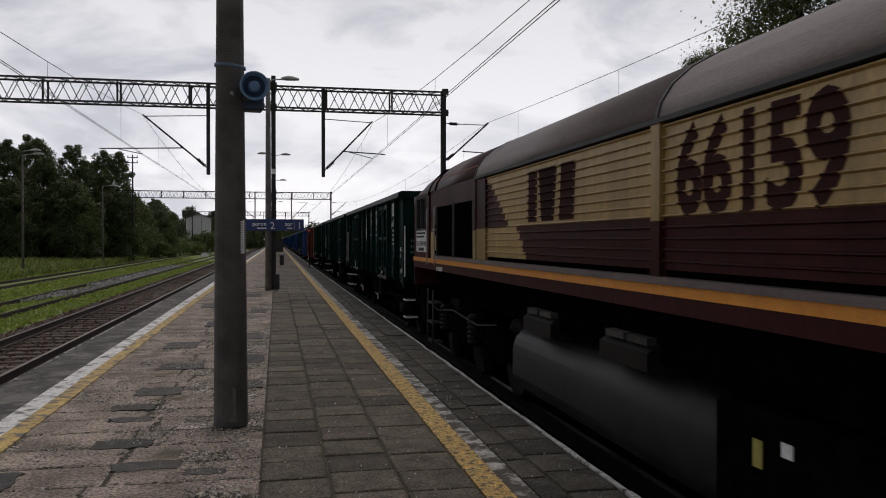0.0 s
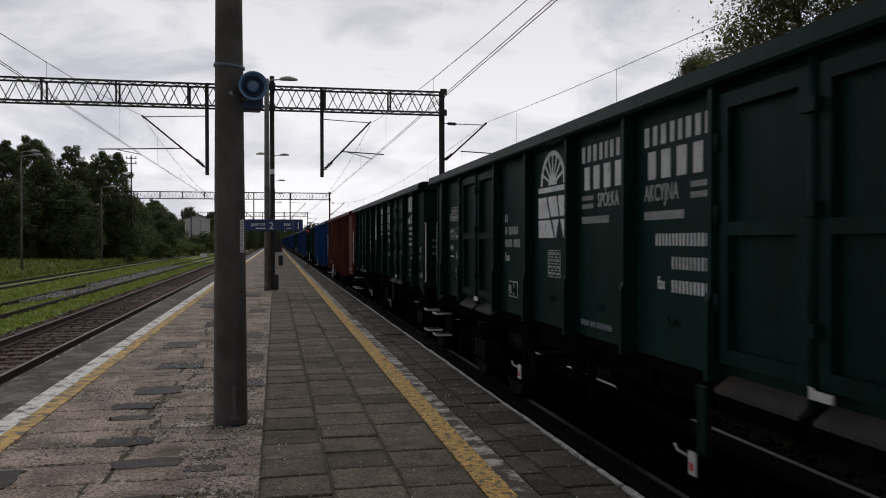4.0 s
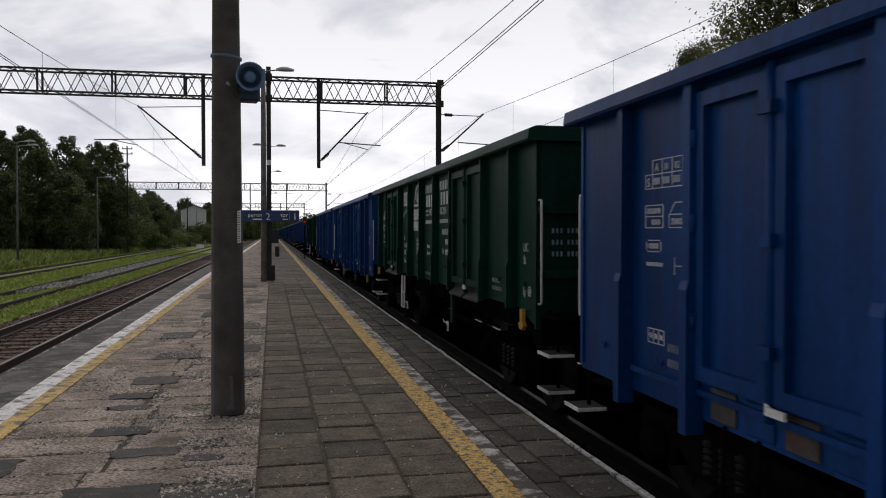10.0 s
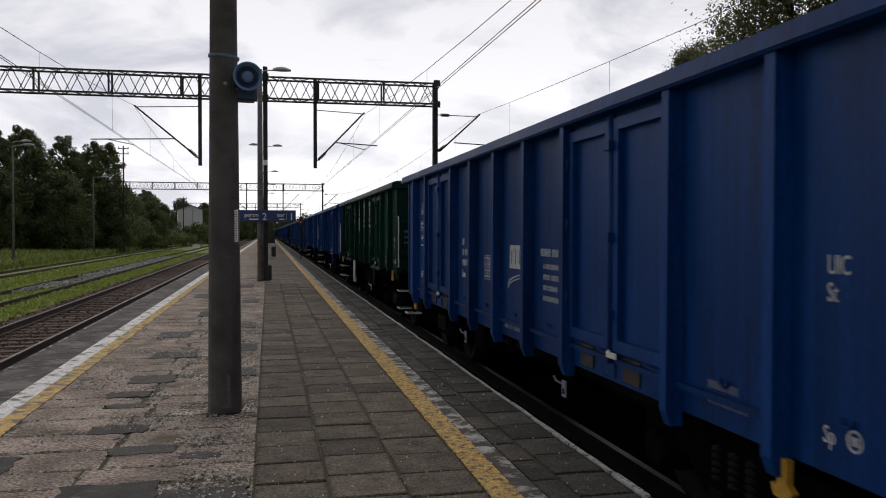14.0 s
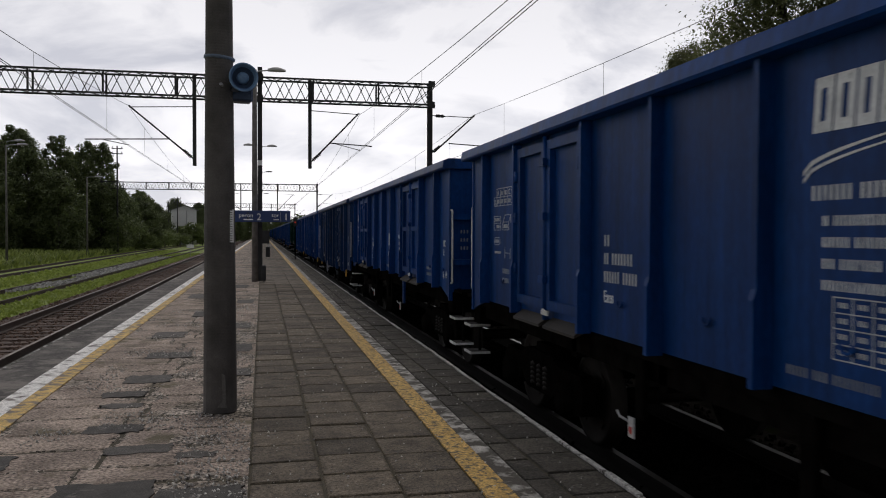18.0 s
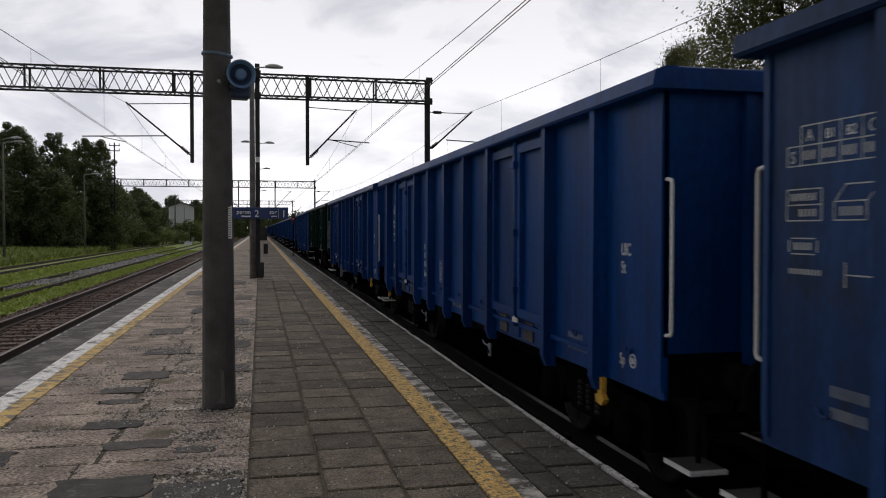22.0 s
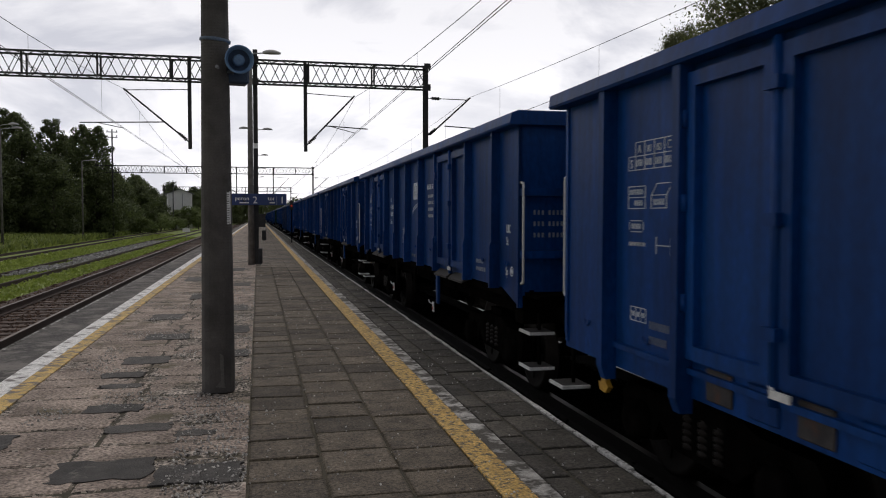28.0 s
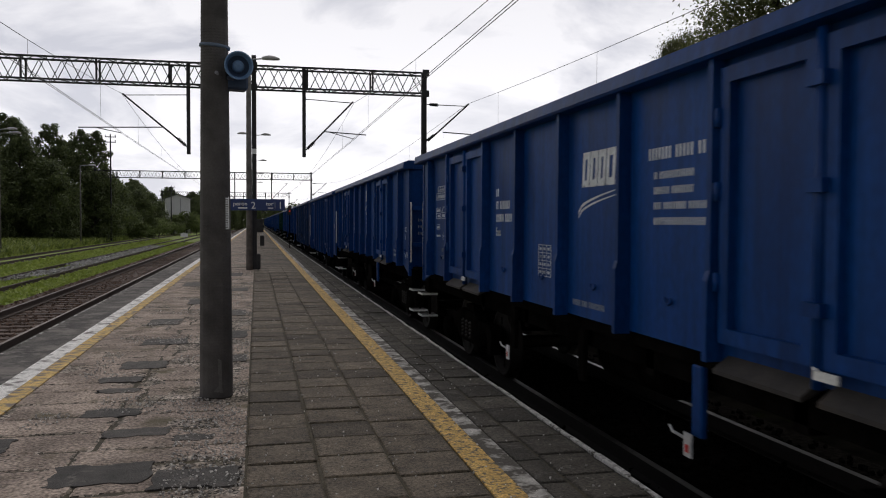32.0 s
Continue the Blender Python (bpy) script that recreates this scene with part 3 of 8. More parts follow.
# ---------------------------------------------------------------- ground


def ground_sheet():
    """One sheet to the horizon, finer near the platform, with the cutting's gentle unevenness."""
    xs = [-3000, -900, -300, -120, -70, -45, -32] + [i * 2 - 26 for i in range(29)] + [40, 55, 90, 200, 800, 3000]
    ys = [-2500, -600, -150, -50] + [i * 4 - 20 for i in range(46)] + [190, 240, 320, 450, 700, 1200, 3000]
    bm = bmesh.new()
    grid = []
    for y in ys:
        row = []
        for x in xs:
            z = -0.62
            if x < -16:
                z += min(1.0, (-16 - x) / 20) * 0.5 + noise.noise((x * 0.11, y * 0.07, 3)) * 0.22
            if x > 12:
                z += min(1.0, (x - 12) / 16) * 0.8
            row.append(bm.verts.new((x, y, z)))
        grid.append(row)
    for a, b in zip(grid, grid[1:]):
        for i in range(len(xs) - 1):
            bm.faces.new((a[i], a[i + 1], b[i + 1], b[i]))
    tagged(part("ground", bm, M["soil"]), "green and brown rough meadow ground beside the railway", "ground", kind="structure")


ground_sheet()


def blades(name, label, count, region, height, material, seed, width=0.02, lean=0.35, keep=None, even=False):
    """Scattered grass as one mesh: each blade a bent, tapering strip."""
    rng = np.random.default_rng(seed)
    x = rng.uniform(region[0], region[1], count)
    y = region[2] + (region[3] - region[2]) * rng.uniform(0, 1, count) ** (1.0 if even else 1.6)
    if keep is not None:
        ok = np.array([keep(a, b) for a, b in zip(x, y)])
        x, y = x[ok], y[ok]
    n = len(x)
    z = np.full(n, -0.63)
    z = z + np.where(x < -16, np.minimum(1, (-16 - x) / 20) * 0.5, 0)
    h = height * rng.uniform(0.45, 1.25, n)
    a = rng.uniform(0, 2 * np.pi, n)
    w = width * rng.uniform(0.6, 1.5, n) * (1 + y / 30)
    dx, dy = np.cos(a) * w, np.sin(a) * w
    lx, ly = rng.normal(0, lean, n) * h, rng.normal(0, lean, n) * h
    v = np.stack([np.stack([x - dx, y - dy, z], 1), np.stack([x + dx, y + dy, z], 1),
                  np.stack([x + lx * 0.4 + dx * 0.7, y + ly * 0.4 + dy * 0.7, z + h * 0.6], 1),
                  np.stack([x + lx * 0.4 - dx * 0.7, y + ly * 0.4 - dy * 0.7, z + h * 0.6], 1),
                  np.stack([x + lx, y + ly, z + h], 1)], 1).reshape(-1, 3)
    f = []
    for i in range(n):
        k = i * 5
        f.append((k, k + 1, k + 2, k + 3))
        f.append((k + 3, k + 2, k + 4))
    me = bpy.data.meshes.new(name)
    me.from_pydata(v.tolist(), [], f)
    me.materials.append(material)
    tagged(new(name, me), label, "grass", kind="stuff")


blades("meadow_grass", "tall rank green meadow grass before the trees", 80000, (-55, -15.4, 22, 108), 0.62, M["weeds"], 5, 0.032, 0.5, even=True)
blades("verge_grass", "short bright green grass between the sidings", 30000, (-11.6, -6.75, 8, 95), 0.1, M["grass"], 6, 0.025, 0.6,
       keep=lambda x, y: not (abs(abs(x + 8.85) - 0.7535) < 0.12))
blades("siding_grass", "rough grass between disused sidings", 16000, (-16.5, -10.5, 14, 110), 0.16, M["grass"], 7, 0.03, 0.5, keep=lambda x, y: abs(x + 13.8) > 1.25)
# two made-up black sheets stand in for the shade beneath the wagons
tagged(part("cinder_strip", B(2.25, 11.9, -30, 200, -0.66, -0.612), M["cinder"]), "black sheet round the far track, added in place of shade", "ground", kind="structure")
bm = bmesh.new()
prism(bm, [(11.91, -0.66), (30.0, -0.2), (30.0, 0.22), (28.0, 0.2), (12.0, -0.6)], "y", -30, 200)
tagged(part("wood_floor", bm, M["cinder"]), "black sheet under the trees, added in place of shade", "ground", kind="structure")

# ---------------------------------------------------------------- tracks


def rail_bm(y0, y1):
    bm = bmesh.new()
    prism(bm, [(-0.07, -0.17), (0.07, -0.17), (0.07, -0.155), (0.012, -0.14), (0.012, -0.045), (0.036, -0.035), (0.036, -0.002),
               (-0.036, -0.002), (-0.036, -0.035), (-0.012, -0.045), (-0.012, -0.14), (-0.07, -0.155)], "y", y0, y1)
    return bm


def stones(name, label, count, region, z, size, material, seed, parent=None, keep=None):
    """Loose stones, joined: each an uneven eight-cornered lump."""
    rng = np.random.default_rng(seed)
    cor = np.array([(x, y, q) for x in (-1, 1) for y in (-1, 1) for q in (-1, 1)], float)
    quads = ((0, 1, 3, 2), (4, 6, 7, 5), (0, 4, 5, 1), (2, 3, 7, 6), (0, 2, 6, 4), (1, 5, 7, 3))
    v, f = [], []
    x = rng.uniform(region[0], region[1], count)
    y = region[2] + (region[3] - region[2]) * rng.uniform(0, 1, count) ** 1.7
    for i in range(count):
        if keep and not keep(x[i], y[i]):
            continue
        s = size * rng.uniform(0.5, 1.4)
        q = Euler(rng.uniform(0, 6.3, 3)).to_matrix()
        k = len(v)
        c = cor * (s * rng.uniform(0.45, 1.0, (8, 3))) * 0.5
        c = c @ np.array(q).T + (x[i], y[i], z + s * 0.12)
        v.extend(c.tolist())
        f.extend(tuple(a + k for a in qd) for qd in quads)
    me = bpy.data.meshes.new(name)
    me.from_pydata(v, [], f)
    me.materials.append(material)
    ob = tagged(new(name, me), label, "" if parent else "stones", kind="stuff")
    if parent:
        ob.parent = parent


def track(key, name, label, y0, y1, sleepers_near, seed, bed=True, shiny=True, ground=0.0, stone="ballast"):
    x = TRACKS[key]
    th = empty(name, label, "railway track", kind="structure")
    th.location = (x, 0, RAIL_Z - ground)
    for s in (-0.7535, 0.7535):
        r = part("rail", rail_bm(y0, y1), M["rail_shaded" if stone == "shaded_ballast" else "rail"], th)
        r.location.x = s
        part("rail_head", B(s - 0.034, s + 0.034, y0, y1, -0.0025, 0.0), M["rail_worn" if key == "train" else "rail_shaded" if stone == "shaded_ballast" else "rail" if ground else "rail_dull"], th, "worn rail head")
    if bed:
        bm = bmesh.new()
        ys = np.linspace(y0, y1, 90)
        prof = [(-2.1, -0.3), (-1.55, -0.2), (-1.2, -0.185), (-0.7, -0.2), (0, -0.2), (0.7, -0.2), (1.2, -0.185), (1.55, -0.2), (2.1, -0.3)]
        rows = [[bm.verts.new((p + noise.noise((p, yy, seed)) * 0.04, yy, q + noise.noise((p * 3, yy * 2, seed)) * 0.03)) for p, q in prof] for yy in ys]
        for a, b in zip(rows, rows[1:]):
            for i in range(len(prof) - 1):
                bm.faces.new((a[i], a[i + 1], b[i + 1], b[i]))
        part("ballast_bed", bm, M[stone], th)
    # sleepers: near ones single, the rest joined
    proto = None
    rest = bmesh.new()
    n = 0
    yy = math.ceil(y0 / 0.63) * 0.63
    while yy < y1:
        sink = 0.06 if key == "siding" else 0.012
        if sleepers_near[0] <= yy <= sleepers_near[1]:
            if proto is None:
                proto = part("sleeper", B(-1.28, 1.28, -0.125, 0.125, -0.33, -0.165, bev=0.012), M["sleeper" if stone == "ballast" else stone], th)
                proto.location = (0, yy, -sink)
            else:
                share("sleeper", proto, th, pose(random.uniform(-0.03, 0.03), yy, random.uniform(-0.012, 0.004) - sink, 0, 0, random.uniform(-0.8, 0.8)))
        else:
            box(rest, -1.28, 1.28, yy - 0.125, yy + 0.125, -0.33, -0.17 - sink)
        yy += 0.63
    tagged(part("sleepers", rest, M["sleeper" if stone == "ballast" else stone], th), kind="stuff")
    return th


# bed and sleepers of these two tracks carry the under-train shade in their colour
track("train", "track_1", "main track under the train, its ballast coloured black as shade", -30, 620, (1, 40), 1, stone="shaded_ballast")
track("far", "track_3", "parallel main track beyond the train", -30, 420, (200, 201), 2, stone="shaded_ballast", shiny=False)
track("left", "track_2", "rusty main track with pale sleepers along the platform", -30, 420, (3, 70), 3, shiny=False)
track("siding", "siding_track", "overgrown siding in short grass", -30, 230, (8, 60), 4, bed=False, shiny=False, ground=0.1)
track("old", "disused_track", "rusty disused siding in brown soil", -30, 230, (10, 60), 5, bed=True, shiny=False, ground=0.1)
stones("ballast_stones", "loose brown ballast stones between the rails", 8000, (-6.6, -3.3, 4, 60), RAIL_Z - 0.2, 0.055, M["stone"], 11)
stones("siding_stones", "pale loose ballast along the siding", 4800, (-9.5, -8.2, 22, 80), -0.56, 0.1, M["pale_stone"], 12,
       keep=lambda x, y: noise.noise((x * 0.8, y * 0.12, 5)) * 0.4 + (y - 40) * 0.04 > 0.0)
stones("dark_ballast", "ballast beside the train's track, coloured black as shade", 3500, (2.6, 5.6, 2, 25), RAIL_Z - 0.19, 0.06, M["shaded_ballast"], 13)

# ---------------------------------------------------------------- platform
P0, P1 = -14.0, 240.0
platform = empty("platform", "island platform of worn slabs and patched asphalt", "platform", kind="structure")
bm = bmesh.new()
box(bm, EDGE_L + 0.17, EDGE_R - 0.17, P0, P1, -0.75, -0.011)
part("core", bm, M["joint"], platform)
bm = bmesh.new()
box(bm, EDGE_R - 0.16, EDGE_R - 0.06, P0, P1, -0.8, -0.056)
part("side_wall", bm, M["wall"], platform, "stained concrete platform wall")
bm = bmesh.new()
box(bm, EDGE_L + 0.06, EDGE_L + 0.16, P0, P1, -0.8, -0.056)
part("side_wall", bm, M["wall"], platform, "stained concrete platform wall")

# broken asphalt field: worn plates over the old slab courses, crumbled to gravel in places
PLATE_Y = [P0]
while PLATE_Y[-1] < P1:
    PLATE_Y.append(PLATE_Y[-1] + random.uniform(0.38, 0.62))


def asphalt_at(x, y):
    """Height and kind (0 worn plate, 1 gravel) of the field at x, y."""
    wob = noise.noise((x * 2.2, y * 2.2, 1.0)) * 0.05 + noise.noise((x * 9, y * 9, 2.0)) * 0.012
    k = int(np.searchsorted(PLATE_Y, y + wob))
    gap = min(abs(y + wob - PLATE_Y[min(k, len(PLATE_Y) - 1)]), abs(y + wob - PLATE_Y[k - 1]))
    col = -1.15 + 0.35 * noise.noise((k * 3.7, 0.5, 9.0))
    gap = min(gap, abs(x + wob * 0.8 - col))
    side = 1 if x > col else 0
    level = noise.noise((k * 5.3, side * 7.1, 4.0)) * 0.006
    crumble = noise.fractal((x * 1.5, y * 1.15, 6.0), 1.0, 2.0, 5) + 0.55 * math.exp(-((x + 0.35) / 0.42) ** 2) * (0.65 + 0.35 * math.sin(y * 0.9))
    crumble += 0.25 * noise.noise((k * 2.9, side * 3.3, 12.0))
    if gap < 0.012 + 0.022 * max(0.0, noise.noise((x * 5, y * 5, 7.0)) + 0.35):
        return -0.014 + noise.noise((x * 40, y * 40, 3.0)) * 0.004, 1
    if crumble > 0.36:
        return -0.009 + noise.noise((x * 30, y * 30, 5.0)) * 0.007, 1
    return level * 0.7 - 0.003 + noise.noise((x * 14, y * 14, 8.0)) * 0.0015, 0


def asphalt_sheet(x0, x1, y0, y1, step):
    """One stretch of the field as a fine sheet of faces."""
    nx, ny = max(2, round((x1 - x0) / step)), max(2, round((y1 - y0) / step))
    verts, faces, kinds = [], [], []
    for j in range(ny + 1):
        for i in range(nx + 1):
            x, y = x0 + (x1 - x0) * i / nx, y0 + (y1 - y0) * j / ny
            verts.append((x, y, asphalt_at(x, y)[0]))
    for j in range(ny):
        for i in range(nx):
            q = j * (nx + 1) + i
            faces.append((q, q + 1, q + nx + 2, q + nx + 1))
            kinds.append(asphalt_at(x0 + (x1 - x0) * (i + 0.5) / nx, y0 + (y1 - y0) * (j + 0.5) / ny)[1])
    me = bpy.data.meshes.new("asphalt")
    me.from_pydata(verts, [], faces)
    me.materials.append(M["asphalt"])
    me.materials.append(M["gravel"])
    me.polygons.foreach_set("material_index", kinds)
    ob = new("asphalt", me)
    ob.parent = platform
    tagged(ob, "patchy tan asphalt crumbling to grey gravel")


asphalt_sheet(-2.176, -0.09, P0, 4.0, 0.25)
asphalt_sheet(-2.176, -0.09, 4.0, 13.0, 0.024)
asphalt_sheet(-2.176, -0.09, 13.0, 30.0, 0.055)
asphalt_sheet(-2.176, -0.09, 30.0, P1, 0.7)

# painted lines, broken up by wear
part("yellow_line", B(1.428, 1.628, P0, P1, -0.05, 0.003), M["yellow"], platform, "worn yellow warning line")
part("white_line", B(1.632, 1.775, P0, P1, -0.05, 0.001), M["white_faint"], platform, "faded white line")
part("yellow_line", B(-2.36, -2.18, P0, P1, -0.05, 0.004), M["yellow_faint"], platform, "worn yellow warning line")
part("white_line", B(-2.575, -2.364, P0, P1, -0.05, 0.003), M["white"], platform, "faded white line")


def slab_columns(x0, x1, length, near, far, mname, shift, wob=0.004):
    """A row of slabs along the platform: single pieces near, joined far off."""
    w = x1 - x0 - 0.012
    proto = part("slab", B(-w / 2, w / 2, -length / 2 + 0.007, length / 2 - 0.007, -0.05, 0, bev=0.009), M[mname], platform)
    y = near[0] + shift
    first = True
    while y < near[1]:
        m = pose((x0 + x1) / 2 + random.uniform(-0.005, 0.005), y + random.uniform(-0.006, 0.006), random.uniform(-wob, wob), random.uniform(-0.8, 0.8), random.uniform(-0.6, 0.6), random.uniform(-0.8, 0.8))
        if first:
            proto.matrix_basis, first = m, False
        else:
            share("slab", proto, platform, m)
        y += length
    rest = bmesh.new()
    while y < far:
        box(rest, x0 + 0.007, x1 - 0.007, y - length / 2 + 0.006, y + length / 2 - 0.006, -0.05, random.uniform(-0.004, 0.003))
        y += length
    y = near[0] + shift - length
    while y > P0:
        box(rest, x0 + 0.007, x1 - 0.007, y - length / 2 + 0.006, y + length / 2 - 0.006, -0.05, random.uniform(-0.003, 0.003))
        y -= length
    tagged(part("slabs", rest, M["slab_far" if mname == "slab" else "dark_far"], platform), kind="stuff")


slab_columns(-0.085, 0.413, 0.5, (3.0, 28), 240, "slab", 0.0)
slab_columns(0.413, 0.917, 0.5, (3.0, 28), 240, "slab", 0.12)
slab_columns(0.917, 1.423, 0.5, (3.0, 28), 240, "slab", 0.05)
slab_columns(1.78, 1.985, 0.5, (3.0, 28), 240, "dark_slab", 0.2)
slab_columns(1.99, 2.392, 0.5, (3.0, 28), 240, "dark_slab", 0.33)
# the strip along the other edge: dark patched asphalt on a concrete kerb
bm = bmesh.new()
rows = []
for y in np.concatenate([np.arange(P0, 6, 2.0), np.arange(6, 30, 0.1), np.arange(30, P1 + 1, 4.0)]):
    rows.append([bm.verts.new((x, y, noise.noise((x * 3, y * 2, 3)) * 0.006 + noise.noise((x * 9, y * 9, 5)) * 0.003 - 0.004)) for x in np.linspace(-3.165, -2.579, 7)])
for p, q in zip(rows, rows[1:]):
    for i in range(6):
        bm.faces.new((p[i], p[i + 1], q[i + 1], q[i]))
part("edge_asphalt", bm, M["dark_asphalt"], platform, "dark cracked asphalt along the platform edge")
# whitened platform edges
bm = bmesh.new()
y = 1.0
while y < 240:
    box(bm, 2.397 + random.uniform(-0.006, 0.004), EDGE_R + random.uniform(-0.012, 0.008), y, y + 0.497, -0.09, random.uniform(-0.006, 0.004))
    y += 0.5
part("edge_strip", bm, M["white_edge"], platform, "chipped whitewashed platform edge")
bm = bmesh.new()
box(bm, EDGE_L, -3.168, P0, P1, -0.09, 0.0)
part("edge_strip", bm, M["white_faint"], platform, "worn pale platform edge")

# tar patches and sunken slabs in the asphalt


def patch(cx, cy, w, l, rz, name="patch", material="patch"):
    """A flush patch with straight but ragged sides."""
    bm = bmesh.new()
    n = 8
    pts = []
    for k in range(4):
        for j in range(n):
            u = j / n - 0.5
            p = ((u * w, -l / 2), (w / 2, u * l), (-u * w, l / 2), (-w / 2, -u * l))[k]
            pts.append((p[0] + random.uniform(-0.024, 0.024), p[1] + random.uniform(-0.03, 0.03)))
    prism(bm, pts, "z", -0.02, 0.0)
    o = part(name, bm, M[material], platform, "dark patch in the asphalt")
    o.matrix_basis = pose(cx, cy, 0.003, 0, 0, rz)


for a in ((-1.02, 5.75, 0.62, 0.45, 2), (-0.4, 5.55, 0.55, 0.42, -2), (-1.75, 5.0, 0.55, 0.22, 0), (-0.95, 6.85, 0.5, 0.24, 1), (-0.5, 6.6, 0.3, 0.16, 0), (-1.25, 7.6, 0.46, 0.3, 0),
          (-1.95, 6.6, 0.26, 0.5, 0), (-1.3, 10.1, 0.5, 0.5, 0), (-1.42, 9.2, 0.42, 0.3, 0), (-1.35, 8.6, 0.4, 0.2, 0), (-0.3, 10.4, 0.36, 0.5, 0), (-1.25, 12.0, 0.6, 0.55, 0),
          (-0.35, 12.6, 0.4, 0.8, 0), (-1.5, 14.4, 0.5, 0.8, 0), (-0.4, 15.6, 0.4, 0.9, 0), (-1.0, 18, 0.8, 1.1, 0), (-0.4, 21, 0.4, 1.0, 0), (-1.6, 23, 0.6, 1.4, 0), (-0.8, 27, 0.7, 1.6, 0)):
    patch(*a)
stones("platform_grit", "loose grit broken from the platform's asphalt", 9000, (-1.9, -0.09, 4.4, 20), 0.0, 0.015, M["grit"], 15,
       keep=lambda x, y: noise.noise((x * 1.3, y * 1.1, 8)) + (0.35 if abs(x + 0.32) < 0.3 else 0) > 0.2)

stones("slab_grit", "sparse pale grit and crumbs on the platform slabs", 800, (-0.08, 2.25, 4.2, 26), 0.001, 0.012, M["grit"], 16)

# ---------------------------------------------------------------- catenary gantries
GANTRY_Y = 30.0


def truss(y, x0, x1, z0, z1, parent):
    """Lattice beam: four chords, zigzag bracing, frames."""
    dy = 0.32
    for s in (-dy, dy):
        for z in (z0, z1):
            part("chord", B(x0, x1, s - 0.03, s + 0.03, z - 0.03, z + 0.03), M["steel"], parent)
        bm = bmesh.new()
        n = int((x1 - x0) / 0.36)
        for i in range(n):
            a, b = x0 + (x1 - x0) * i / n, x0 + (x1 - x0) * (i + 1) / n
            up = (i % 2 == 0) == (s > 0)
            tube(bm, [(a, s, z0 if up else z1), (b, s, z1 if up else z0)], 0.016, 5)
        part("lattice", bm, M["steel"], parent)
    n = int((x1 - x0) / 0.36)
    for z in (z0, z1):
        bm = bmesh.new()
        for i in range(n):
            a, b = x0 + (x1 - x0) * i / n, x0 + (x1 - x0) * (i + 1) / n
            tube(bm, [(a, -dy if i % 2 else dy, z), (b, dy if i % 2 else -dy, z)], 0.018, 5)
        part("cross_lattice", bm, M["steel"], parent)
    x = x0
    while x < x1:
        for s in (-dy, dy):
            part("frame", B(x - 0.03, x + 0.03, s - 0.03, s + 0.03, z0, z1), M["steel"], parent)
        x += 2.35


def insulator(parent, a, b):
    a, b = Vector(a), Vector(b)
    bm = bmesh.new()
    tube(bm, [a, b], 0.025, 6)
    for k in range(5):
        p = a.lerp(b, 0.2 + 0.15 * k)
        d = (b - a).normalized() * 0.02
        tube(bm, [p - d, p + d], 0.06, 8)
    part("insulator", bm, M["steel"], parent)


def drop_post(parent, x, side, contact_x, zb, top):
    """A hanging post with its cantilever: stay, strut, registration arm and steady arm."""
    part("drop_post", B(x - 0.062, x + 0.062, -0.06, 0.06, zb, top, bev=0.01), M["steel"], parent)
    tip = (contact_x - side * 0.02, 0, 6.1)
    part("strut", Tb([(x + side * 0.12, 0, zb + 0.32), tip], 0.03, 7), M["steel"], parent)
    part("stay", Tb([(x + side * 0.05, 0, 6.13), (contact_x - side * 0.1, 0, 6.05)], 0.016, 5), M["steel"], parent)
    insulator(parent, (x + side * 0.06, 0, zb + 0.26), (x + side * 0.4, 0, zb + 0.58))
    mid = Vector((x + side * 0.12, 0, zb + 0.32)).lerp(Vector(tip), 0.36)
    part("register_arm", Tb([(mid.x, 0, 4.98), (contact_x + side * (0.45 if side > 0 else 1.4), 0, 4.9)], 0.022, 6), M["steel"], parent)
    part("steady_arm", Tb([(mid.x + side * 0.2, 0, 4.96), (contact_x, 0, 4.74)] if side > 0 else [(contact_x - 0.8, 0, 4.9), (contact_x, 0, 4.74)], 0.014, 5), M["steel"], parent)


def gantry(y, full=True):
    g = empty("catenary_gantry", "dark steel lattice gantry carrying the overhead wires", "gantry", "catenary gantries")
    g.location = (0, y, 0)
    truss(y, -17.0, 6.25, 6.45, 7.2, g)
    for x, foot in ((6.12, -0.6), (-0.06, 0.0), (-16.8, -0.6)):
        bm = bmesh.new()
        prism(bm, [(x - 0.08, -0.128), (x + 0.08, -0.128), (x + 0.08, -0.092), (x + 0.012, -0.092), (x + 0.012, 0.092), (x + 0.08, 0.092),
                   (x + 0.08, 0.128), (x - 0.08, 0.128), (x - 0.08, 0.092), (x - 0.012, 0.092), (x - 0.012, -0.092), (x - 0.08, -0.092)], "z", foot, 7.6 if -1 < x < 1 else 7.3)
        part("mast", bm, M["steel"], g)
        part("gusset", B(x - 0.12, x + 0.12, -0.36, -0.345, 6.32, 6.56), M["steel"], g)
        part("gusset", B(x - 0.12, x + 0.12, -0.36, -0.345, 7.1, 7.32), M["steel"], g)
    drop_post(g, 1.7, 1, 3.5, 4.04, 7.25)
    drop_post(g, -2.3, -1, -4.5, 4.06, 7.25)
    # cantilever on the outer mast, over the far track
    tip = (7.85, 0, 6.17)
    part("strut", Tb([(6.3, 0, 4.75), tip], 0.03, 7), M["steel"], g)
    part("stay", Tb([(6.1, 0, 6.1), (7.75, 0, 6.08)], 0.016, 5), M["steel"], g)
    part("register_arm", Tb([(6.85, 0, 5.08), (8.5, 0, 5.0)], 0.022, 6), M["steel"], g)
    insulator(g, (6.2, 0, 4.72), (6.55, 0, 5.0))
    insulator(g, (6.3, 0, 6.1), (6.7, 0, 6.09))
    return g


g0 = gantry(GANTRY_Y)
for k in range(1, 5):
    copy_thing(g0, pose(0, GANTRY_Y + 64 * k, 0))
